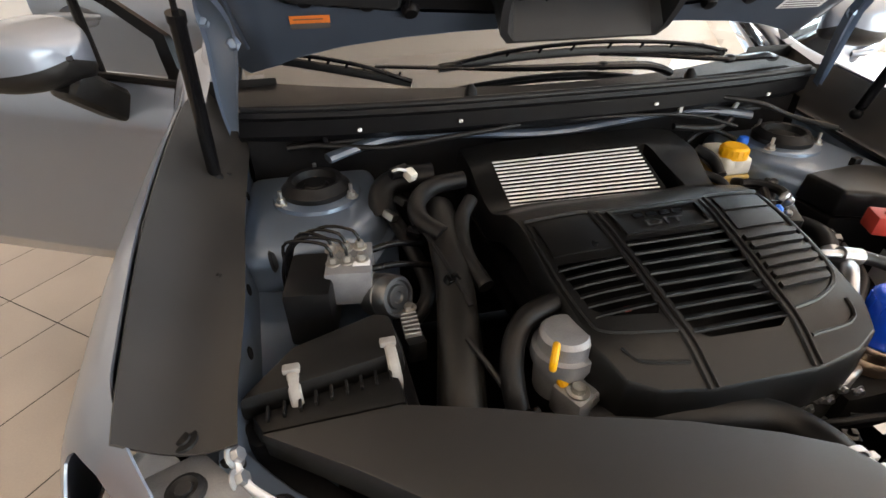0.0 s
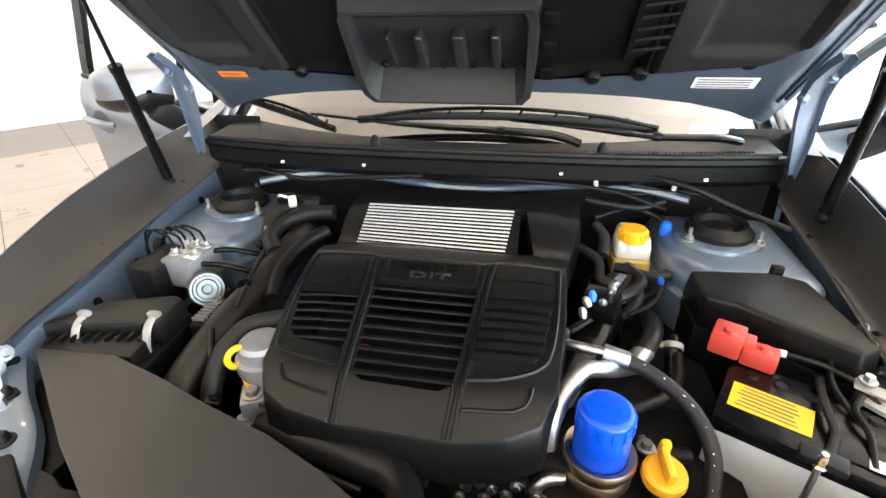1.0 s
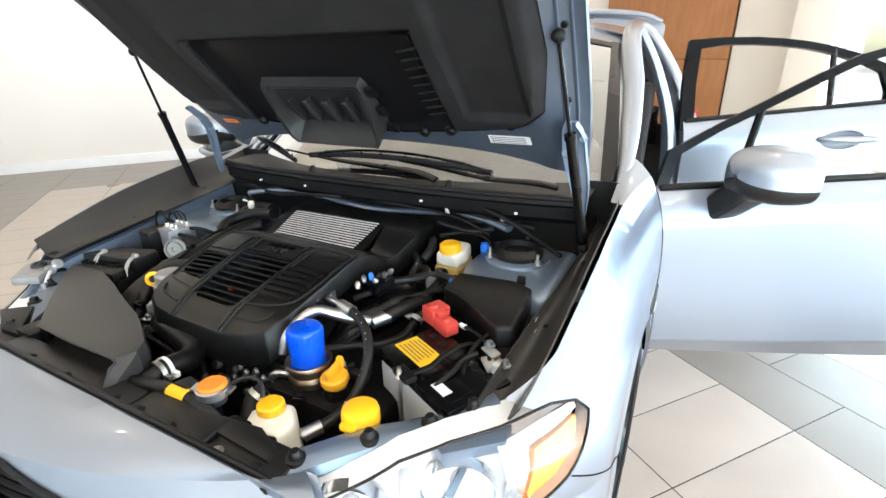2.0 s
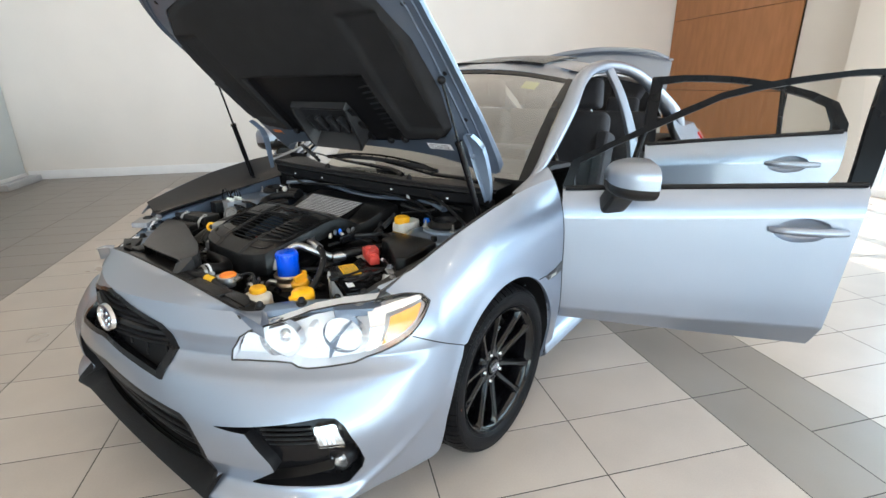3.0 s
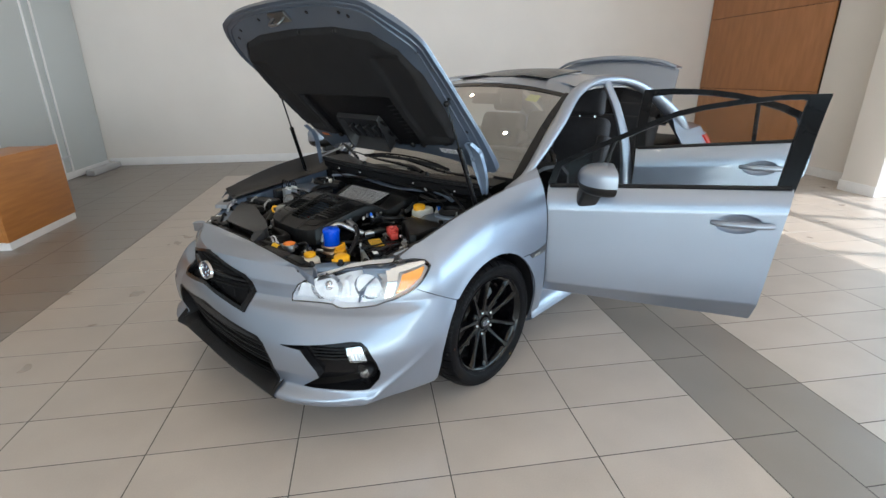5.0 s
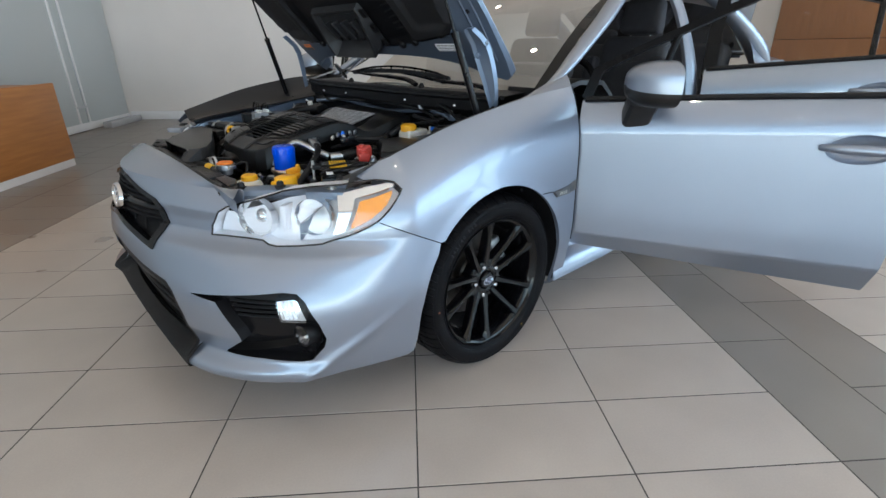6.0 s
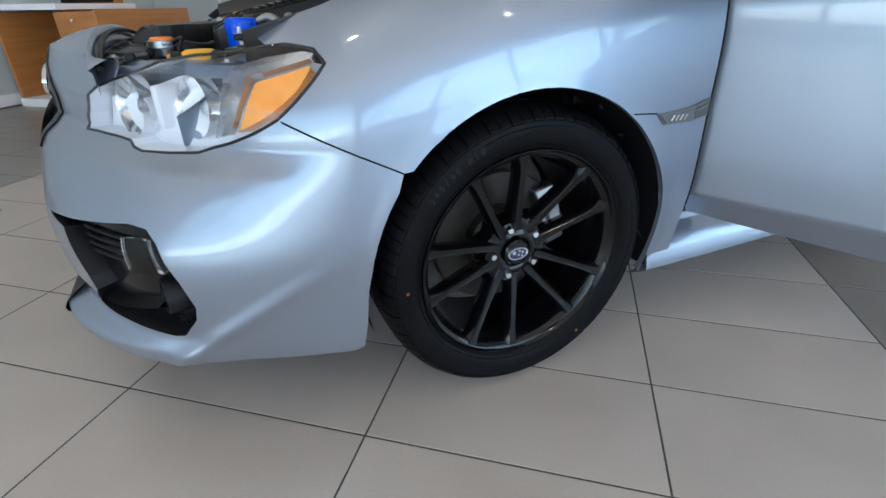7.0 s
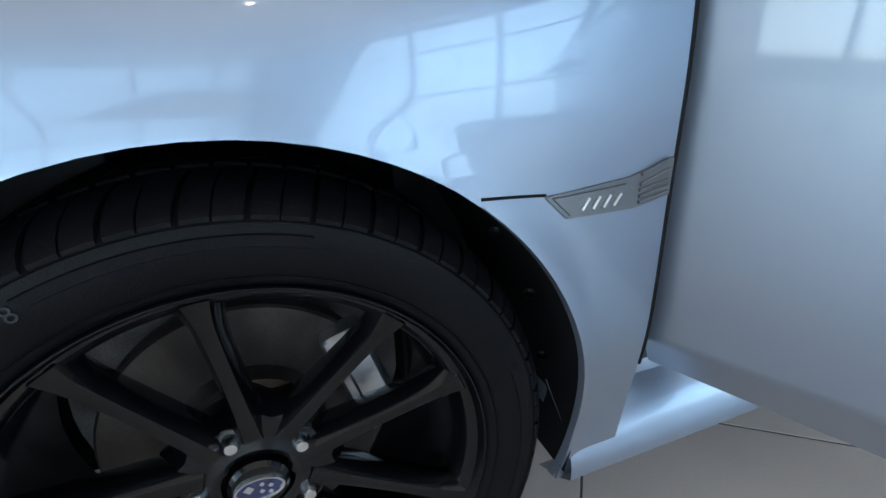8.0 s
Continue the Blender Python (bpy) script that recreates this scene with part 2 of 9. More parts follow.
    b.inputs["Specular IOR Level"].default_value = spec
    return m


def glass(name, tint, gloss=1.0, rough=0.0, ior=1.5):
    """A clear pane: what lies behind it, tinted, under a Fresnel sheen."""
    m = bpy.data.materials.new(name)
    m.use_nodes = True
    nt = m.node_tree
    nt.nodes.remove(nt.nodes["Principled BSDF"])
    clear = nt.nodes.new("ShaderNodeBsdfTransparent")
    clear.inputs["Color"].default_value = (*tint, 1)
    shine = nt.nodes.new("ShaderNodeBsdfGlossy")
    shine.inputs["Roughness"].default_value = rough
    fr = nt.nodes.new("ShaderNodeFresnel")
    fr.inputs["IOR"].default_value = ior
    gain = nt.nodes.new("ShaderNodeMath")
    gain.operation, gain.use_clamp = "MULTIPLY", True
    gain.inputs[1].default_value = gloss
    mix = nt.nodes.new("ShaderNodeMixShader")
    nt.links.new(fr.outputs[0], gain.inputs[0])
    nt.links.new(gain.outputs[0], mix.inputs[0])
    nt.links.new(clear.outputs[0], mix.inputs[1])
    nt.links.new(shine.outputs[0], mix.inputs[2])
    nt.links.new(mix.outputs[0], nt.nodes["Material Output"].inputs["Surface"])
    return m


def glow(name, colour, strength):
    m = bpy.data.materials.new(name)
    m.use_nodes = True
    b = m.node_tree.nodes["Principled BSDF"]
    b.inputs["Base Color"].default_value = (*colour, 1)
    b.inputs["Emission Color"].default_value = (*colour, 1)
    b.inputs["Emission Strength"].default_value = strength
    return m


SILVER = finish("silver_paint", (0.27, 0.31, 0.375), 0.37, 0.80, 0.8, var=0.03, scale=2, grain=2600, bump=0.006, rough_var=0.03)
# BAYSILVER at about half tone: the shade under the raised bonnet put into colour.
BONNETINNER = finish("bonnet_shaded_paint", (0.095, 0.124, 0.165), 0.42, 0.5, 0.4, var=0.07, scale=6, grain=1500, bump=0.006)
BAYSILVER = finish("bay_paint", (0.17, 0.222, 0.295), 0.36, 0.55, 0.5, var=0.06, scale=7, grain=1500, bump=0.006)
BLACK = finish("black_plastic", (0.005, 0.005, 0.0055), 0.42, spec=0.22, var=0.2, scale=9, grain=900, bump=0.05)
SATIN = finish("satin_black_plastic", (0.0075, 0.0072, 0.0068), 0.38, spec=0.40, var=0.15, scale=5, grain=1400, bump=0.04)
COVER = finish("moulded_cover_plastic", (0.006, 0.006, 0.006), 0.30, spec=0.30, var=0.12, scale=5, grain=1800, bump=0.03)
DUCT = finish("grey_black_duct_plastic", (0.015, 0.0155, 0.0165), 0.42, spec=0.4, var=0.15, scale=6, grain=1200, bump=0.04)
# Near-black for black parts, and for the shade in gaps and hollows.
DARK = finish("black_and_recess_shade", (0.004, 0.004, 0.0045), 0.7, spec=0.2, var=0.3, scale=12, grain=300, bump=0.04)
RUBBER = finish("rubber", (0.006, 0.006, 0.0065), 0.44, spec=0.35, var=0.15, scale=12, grain=700, bump=0.04)
TYRE = finish("tyre_rubber", (0.0035, 0.0035, 0.004), 0.44, spec=0.09, var=0.2, scale=10, grain=500, bump=0.05)
WHEELBLACK = finish("wheel_black_lacquer", (0.002, 0.002, 0.0024), 0.14, spec=0.3, coat=0.12, var=0.1, grain=900, bump=0.0, rough_var=0.03)
GLOSS = finish("gloss_black", (0.0035, 0.0035, 0.004), 0.26, spec=0.2, coat=0.12, var=0.1, grain=900, bump=0.01)
FELT = finish("hood_insulation_felt", (0.015, 0.015, 0.0155), 0.70, spec=0.2, var=0.25, scale=14, grain=500, bump=0.1)
CHROME = finish("chrome", (0.75, 0.76, 0.78), 0.14, 1.0, var=0.03, bump=0.0)
ALU = finish("aluminium", (0.48, 0.49, 0.50), 0.34, 1.0, var=0.08, scale=25, grain=600, bump=0.04)
STEEL = finish("zinc_steel", (0.52, 0.51, 0.48), 0.38, 1.0, var=0.15, scale=40, grain=500, bump=0.04)
BRIGHTALU = finish("bright_fin_aluminium", (0.74, 0.75, 0.76), 0.4, 0.5, var=0.08, scale=25, grain=600, bump=0.02)
DARKCHROME = finish("smoked_chrome", (0.20, 0.20, 0.20), 0.35, 1.0, var=0.08, bump=0.0)
CAST = finish("cast_iron", (0.16, 0.15, 0.14), 0.6, 0.6, var=0.3, scale=30, grain=400, bump=0.08)
DISC = finish("brake_disc", (0.055, 0.048, 0.042), 0.38, 0.85, var=0.2, scale=18, grain=300, bump=0.03)
BLUE = finish("blue_enamel", (0.0006, 0.070, 0.62), 0.26, spec=0.3, coat=0.15, var=0.06, grain=700, bump=0.01)
YELLOW = finish("yellow_plastic", (0.92, 0.46, 0.008), 0.42, var=0.06, grain=700, bump=0.02)
AMBERYEL = finish("yellow_oil_cap", (0.80, 0.38, 0.015), 0.45, var=0.08, grain=700, bump=0.02)
ORANGE = finish("orange_cap", (0.85, 0.22, 0.02), 0.5, var=0.1, grain=500, bump=0.02)
DOTORANGE = finish("dull_orange_paint", (0.16, 0.045, 0.015), 0.6, var=0.1, grain=500, bump=0.0)
DOTYELLOW = finish("dull_yellow_paint", (0.34, 0.20, 0.02), 0.6, var=0.1, grain=500, bump=0.0)
FRAMEBLACK = finish("frame_black", (0.0030, 0.0031, 0.0036), 0.28, spec=0.12, coat=0.0, var=0.1, grain=700, bump=0.01)
RED = finish("red_plastic", (0.52, 0.055, 0.04), 0.45, var=0.1, grain=600, bump=0.02)
LABELY = finish("yellow_label", (0.90, 0.52, 0.01), 0.5, var=0.04, grain=500, bump=0.0)
LABELW = finish("white_label", (0.80, 0.81, 0.82), 0.5, var=0.04, grain=500, bump=0.0)
LABELO = finish("orange_label", (0.85, 0.22, 0.04), 0.5, var=0.05, grain=500, bump=0.0)
PRINT = finish("label_print", (0.10, 0.09, 0.08), 0.6, var=0.1, bump=0.0)
TANK = finish("cloudy_plastic", (0.72, 0.70, 0.62), 0.45, var=0.08, scale=14, grain=500, bump=0.02)
FLUID = finish("amber_fluid_tank", (0.52, 0.36, 0.10), 0.4, var=0.12, scale=18, grain=500, bump=0.02)
CASTALU = finish("cast_aluminium", (0.30, 0.31, 0.325), 0.45, 0.55, var=0.12, scale=30, grain=500, bump=0.05)
PALEMETAL = finish("pale_terminal_metal", (0.33, 0.325, 0.31), 0.5, 0.2, var=0.12, scale=40, grain=500, bump=0.05)
SIDEWALL = finish("sidewall_lettering", (0.014, 0.015, 0.017), 0.4, spec=0.3, var=0.2, scale=30, grain=500, bump=0.03)
BATGREY = finish("battery_case", (0.44, 0.46, 0.47), 0.5, var=0.1, scale=10, grain=600, bump=0.03)
COPPERY = finish("oil_cooler_metal", (0.46, 0.34, 0.24), 0.34, 1.0, var=0.12, scale=20, grain=500, bump=0.03)
BLUECLIP = finish("blue_clip", (0.01, 0.16, 0.75), 0.45, var=0.05, bump=0.0)
AMBER = finish("amber_lens", (0.95, 0.38, 0.05), 0.18, coat=0.8, var=0.08, scale=60, grain=400, bump=0.03)
REDLENS = finish("red_lens", (0.55, 0.02, 0.02), 0.2, coat=0.8, var=0.08, bump=0.02)
REFLECTOR = finish("lamp_reflector", (0.90, 0.91, 0.92), 0.13, 0.92, var=0.03, bump=0.0)
LAMPWHITE = finish("lamp_housing", (0.86, 0.88, 0.90), 0.30, 0.1, var=0.05, bump=0.0)
SEAT = finish("seat_cloth", (0.022, 0.022, 0.024), 0.8, var=0.2, scale=20, grain=800, bump=0.1)
TRIMGREY = finish("grey_trim", (0.30, 0.29, 0.27), 0.7, var=0.08, scale=8, grain=700, bump=0.04)
LINING = finish("headlining", (0.52, 0.50, 0.46), 0.85, var=0.05, scale=8, grain=900, bump=0.05)
# Satin black plastic lightened: reflected room light on snorkel and wing covers, as colour.
SHEENBLACK = finish("satin_black_sheen_lifted", (0.026, 0.0248, 0.0235), 0.40, spec=0.5, var=0.15, scale=5, grain=1400, bump=0.04)
GLASS = glass("window_glass", (0.80, 0.86, 0.84))
DOORGLASS = glass("door_glass", (0.95, 0.965, 0.96), gloss=0.18)
SCREEN = glass("windscreen_glass", (0.66, 0.70, 0.66), gloss=4.4, ior=1.65)
LENS = glass("clear_lens", (0.96, 0.97, 0.975), gloss=1.2)
BADGE = finish("badge_blue", (0.004, 0.010, 0.05), 0.25, coat=0.8, var=0.05, bump=0.0)
STICKER = finish("neon_sticker", (0.72, 0.78, 0.03), 0.5, var=0.05, bump=0.0)
# the room
WALLW = finish("wall_paint", (0.72, 0.685, 0.63), 0.75, var=0.03, scale=1.2, grain=220, bump=0.03)
CEIL = finish("ceiling_paint", (0.82, 0.72, 0.60), 0.85, var=0.03, scale=1.2, grain=220, bump=0.03)
TILE = finish("pale_tile", (0.42, 0.365, 0.31), 0.30, var=0.07, scale=3.0, grain=160, bump=0.01, pieces=0.03, tint=(0.45, 0.395, 0.338), spec=0.9)
TILED = finish("dark_tile", (0.215, 0.19, 0.162), 0.32, var=0.06, scale=3.0, grain=160, bump=0.01, pieces=0.04, spec=0.8)
GROUT = finish("grout", (0.06, 0.055, 0.05), 0.9, var=0.2, scale=12, grain=200, bump=0.05)
WHITETRIM = finish("white_trim", (0.78, 0.78, 0.77), 0.5, var=0.03, bump=0.01)
FRAMEALU = finish("window_frame_alu", (0.55, 0.56, 0.57), 0.4, 0.7, var=0.05, bump=0.01)
FROST = finish("frosted_glass_panel", (0.50, 0.54, 0.53), 0.30, var=0.01, scale=0.8, bump=0.0, coat=0.15, rough_var=0.0)
MELAMINE = finish("white_worktop", (0.80, 0.80, 0.80), 0.4, var=0.03, bump=0.01)
ASPHALT = finish("car_park_concrete", (0.60, 0.58, 0.55), 0.9, var=0.3, scale=0.6, grain=60, bump=0.1)


def wood(name, a, b, stretch=(1, 1, 9)):
    m = finish(name, a, 0.42, var=0.08, scale=2.0, grain=400, bump=0.01, tint=b, coat=0.15)
    nt = m.node_tree
    tc = next(n for n in nt.nodes if n.type == "TEX_COORD")
    mp = nt.nodes.new("ShaderNodeMapping")
    mp.inputs["Scale"].default_value = stretch
    nt.links.new(tc.outputs["Object"], mp.inputs["Vector"])
    for n in nt.nodes:
        if n.type == "TEX_NOISE":
            nt.links.new(mp.outputs["Vector"], n.inputs["Vector"])
    return m


OAK = wood("honey_veneer", (0.40, 0.155, 0.035), (0.47, 0.195, 0.05), (1.2, 1.2, 14))
OAKD = wood("brown_veneer", (0.34, 0.14, 0.045), (0.40, 0.17, 0.06), (1.2, 9, 1.2))

# ---- the showroom ----
P0, P1, N0, N1, HIGH = -4.32, 6.5, -7.0, 6.35, 4.3     # inner faces of the four walls, ceiling height


def room_part(name, bm, material, parent=None, label="", smooth=35):
    bm.transform(ROOM)
    return part(name, bm, material, parent, label, smooth)


def slab(lo, hi, bevel=0.0):
    bm = bmesh.new()
    box(bm, [(a + b) / 2 for a, b in zip(lo, hi)], [b - a for a, b in zip(lo, hi)], bevel)
    return bm


floor = tagged(room_part("floor", slab((P0 - 0.2, N0 - 0.2, -0.2), (P1 + 0.2, N1 + 0.2, -0.0007)), GROUT),
               "grey grout bed under pale and dark stone tiles", "floor", kind="structure")
tagged(room_part("ceiling", slab((P0 - 0.2, N0 - 0.2, HIGH), (P1 + 0.2, N1 + 0.2, HIGH + 0.2)), CEIL),
       "plain off-white showroom ceiling", "ceiling", kind="structure")
tagged(room_part("wall_north", slab((P0 - 0.2, N1, 0), (P1 + 0.2, N1 + 0.2, HIGH)), WALLW),
       "tall off-white painted back wall", "wall", kind="structure")
tagged(room_part("baseboard", slab((P0, N1 - 0.018, 0), (P1, N1 - 0.002, 0.13), 0.004), WHITETRIM),
       "white painted baseboard along the back wall", "baseboard", kind="structure")
tagged(room_part("wall_east", slab((P1, 2.2, 0), (P1 + 0.2, N1, HIGH)), WALLW),
       "off-white wall behind the wood panelling", "wall", kind="structure")
tagged(room_part("column", slab((6.06, 2.2, 0), (P1, 2.66, HIGH), 0.006), WALLW),
       "square off-white wall pier beside the windows", "column", kind="structure")
tagged(room_part("baseboard", slab((6.044, 2.19, 0), (P1, 2.676, 0.13), 0.004), WHITETRIM),
       "white baseboard round the wall pier", "baseboard", kind="structure")

cladding = tagged(room_part("wood_panelling", slab((P1 - 0.02, 3.73, 0), (P1 - 0.002, 6.33, HIGH)), DARK),
                  "brown wood veneer panelling with fine shadow gaps", "panelling", kind="structure")
for z0, z1 in ((0.02, 1.165), (1.173, 2.352), (2.360, 3.54), (3.548, HIGH - 0.01)):
    room_part("panel", slab((P1 - 0.045, 3.74, z0), (P1 - 0.02, 6.32, z1), 0.002), OAKD, cladding)
tagged(room_part("baseboard", slab((P1 - 0.018, 2.68, 0), (P1 - 0.002, 3.728, 0.13), 0.004), WHITETRIM),
       "white baseboard between wall pier and panelling", "baseboard", kind="structure")

# frosted partition on the short side
part_wall = tagged(room_part("wall_west", slab((P0 - 0.25, N0, 0), (P0 - 0.12, N1, HIGH)), WALLW),
                   "pale wall behind a frosted glass partition", "wall", kind="structure")
screen_wall = tagged(room_part("glass_partition", slab((P0 - 0.06, N0 + 0.1, 0), (P0 - 0.05, N1 - 0.01, 0.012)), FRAMEALU),
                     "tall frosted grey glass partition with aluminium joints", "partition", kind="structure")
HEAD = 2.57
n = N1 - 0.02
for wide in (1.08, 0.17, 1.25, 1.25, 1.25, 1.25, 1.25, 1.25, 1.25, 1.25, 1.25):
    room_part("panel", slab((P0 - 0.05, n - wide + 0.006, 0.11), (P0 - 0.03, n - 0.006, HEAD), 0.002), FROST, screen_wall)
    n -= wide
room_part("header", slab((P0 - 0.10, N0 + 0.1, HEAD), (P0 + 0.06, N1 - 0.01, HEAD + 0.17), 0.004), WHITETRIM, screen_wall)
room_part("bulkhead", slab((P0 - 0.11, N0 + 0.1, HEAD + 0.17), (P0 - 0.03, N1 - 0.01, HIGH - 0.002)), WALLW, screen_wall)
room_part("bottom_rail", slab((P0 - 0.06, N0 + 0.1, 0.012), (P0 - 0.02, N1 - 0.01, 0.11), 0.004), WHITETRIM, screen_wall)
for at in (5.06, 5.27):
    room_part("edge_profile", slab((P0 - 0.034, at - 0.014, 0.11), (P0 - 0.012, at + 0.014, HEAD), 0.003), WHITETRIM, screen_wall, "pale aluminium edge profile")
for z in (0.33, 2.42):
    room_part("clamp", slab((P0 - 0.030, 5.05, z - 0.012), (P0 + 0.002, 5.29, z + 0.012), 0.003), FRAMEALU, screen_wall)
stop = bmesh.new()
box(stop, (P0 + 0.13, N1 - 0.52, 0.045), (0.13, 0.86, 0.09), 0.012)
stop.transform(ROOM)
single("floor_guard", stop, FRAMEALU, "low brushed metal guard bar on the floor beside the glass", "guard bar")


def glazed_wall(name, along, at, lo, hi, sills, count, label):
    """A window wall: real opening, frame bars and panes. along: 'n' or 'p', the axis it runs on."""
    def put(a0, a1, d0, d1, z0, z1, bevel=0.004):
        return slab((at + d0, a0, z0), (at + d1, a1, z1), bevel) if along == "n" else slab((a0, at - d1, z0), (a1, at - d0, z1), bevel)
    base = tagged(room_part(name, put(lo, hi, 0.0, 0.2, 3.35, HIGH, 0)  , WALLW), label, "window", kind="structure")
    room_part("window_sill", put(lo, hi, 0.0, 0.2, 0.0, 0.10), WHITETRIM, base)
    step = (hi - lo) / count
    for i in range(count + 1):
        c = lo + i * step
        room_part("mullion", put(max(lo, c - 0.035), min(hi, c + 0.035), 0.03, 0.15, 0.10, 3.35), FRAMEALU, base)
    for z in sills:
        for i in range(count):
            room_part("transom", put(lo + i * step + 0.035, lo + (i + 1) * step - 0.035, 0.04, 0.14, z - 0.03, z + 0.03), FRAMEALU, base)
    for i in range(count):
        pane = room_part("pane", put(lo + i * step + 0.035, lo + (i + 1) * step - 0.035, 0.085, 0.091, 0.10, 3.35, 0), GLASS, base)
        pane.visible_shadow = False
    return base


glazed_wall("window_1", "n", P1 - 0.20, N0, 2.2, (1.05, 2.35), 7, "floor to ceiling showroom windows in aluminium frames")
glazed_wall("window_2", "p", N0, P0 - 0.2, P1, (1.05, 2.35), 8, "long showroom window wall in aluminium frames")
tagged(room_part("ground", slab((-120, -140, -0.30), (140, 120, -0.22)), ASPHALT), "pale car park ground outside the windows", "ground", kind="structure")

# ceiling downlights
spot = finish("downlight_rim", (0.7, 0.7, 0.7), 0.4, 0.6)
bulb = glow("downlight_lamp", (1.0, 0.80, 0.58), 300.0)
first = None
for i in range(3):
    for j in range(4):
        c = ROOM @ Vector((-2.6 + i * 3.3, -5.0 + j * 3.2, HIGH))
        if first is None:
            first = thing("downlight", "round recessed ceiling downlight, switched on", "ceiling light", "ceiling downlights", at=c)
            bm = bmesh.new()
            lathe(bm, [(0.045, -0.004), (0.068, -0.006), (0.07, 0.0), (0.045, 0.0)], Matrix.Translation(c), 24, True)
            part("rim", bm, spot, first)
            bm = bmesh.new()
            lathe(bm, [(0.0, -0.003), (0.044, -0.003)], Matrix.Translation(c), 24)
            part("lamp", bm, bulb, first)
        else:
            copy_thing(first, Matrix.Translation(c))

# reception desk
desk = thing("reception_desk", "honey veneer desk pedestal with three drawers and a white worktop", "desk")
C0 = (-3.13, 1.86)   # its near corner in room axes
for nm, lo, hi, mt in (
        ("side_panel", (C0[0] - 0.03, C0[1], 0.07), (C0[0], C0[1] + 1.05, 0.79), OAK),
        ("plinth", (C0[0] - 1.15, C0[1] + 0.01, 0.0), (C0[0] - 0.004, C0[1] + 1.04, 0.07), WHITETRIM),
        ("carcass", (C0[0] - 0.44, C0[1] + 0.022, 0.07), (C0[0] - 0.031, C0[1] + 1.04, 0.775), OAK),
        ("inner_panel", (C0[0] - 1.15, C0[1] + 0.03, 0.07), (C0[0] - 1.12, C0[1] + 1.0, 0.77), OAK),
        ("back_panel", (C0[0] - 1.12, C0[1] + 0.75, 0.07), (C0[0] - 0.441, C0[1] + 0.77, 0.77), DARK),
        ("worktop", (C0[0] - 2.6, C0[1] - 0.01, 0.79), (C0[0] - 0.36, C0[1] + 0.80, 0.835), MELAMINE),
        ("upstand", (C0[0] - 2.6, C0[1] + 0.80, 0.07), (C0[0] - 0.55, C0[1] + 0.86, 1.02), OAK),
        ("screen", (C0[0] - 2.6, C0[1] + 0.785, 0.845), (C0[0] - 0.60, C0[1] + 0.798, 0.985), GLOSS)):
    room_part(nm, slab(lo, hi, 0.003), mt, desk)
for k in range(3):
    d = room_part("drawer", slab((C0[0] - 0.432, C0[1] + 0.002, 0.10 + k * 0.225), (C0[0] - 0.034, C0[1] + 0.021, 0.316 + k * 0.225), 0.002), OAK, desk)
    bm = bmesh.new()
    lathe(bm, [(0.0, 0.03), (0.011, 0.026), (0.013, 0.018), (0.005, 0.012), (0.005, 0.0)],
          Matrix.Translation((C0[0] - 0.235, C0[1] + 0.002, 0.26 + k * 0.225)) @ pose(0, 0, 0, 90, 0, 0), 16)
    room_part("knob", bm, CHROME, d, "small chrome knob")

# ---- the car: y runs from the front axle backwards, x to its left side ----
car = thing("car", "silver metallic sports saloon with bonnet, doors and boot lid open", "car")
HUB, ARCH = (0.006, 0.322), 0.349


def top_edge(y):
    return ramp(y, (-0.95, -0.86, -0.78, -0.60, -0.40, -0.10, 0.20, 0.47), (0.730, 0.724, 0.716, 0.742, 0.795, 0.875, 0.925, 0.96))


def plan(u, wide, nose, m):
    if u <= 1:
        f = max(u, 0) * math.pi / 2
        return wide * max(math.sin(f), 0) ** (2 / m), -0.34 - (-0.34 - nose) * max(math.cos(f), 0) ** (2 / m)
    return wide, -0.34 + (u - 1) * 1.2


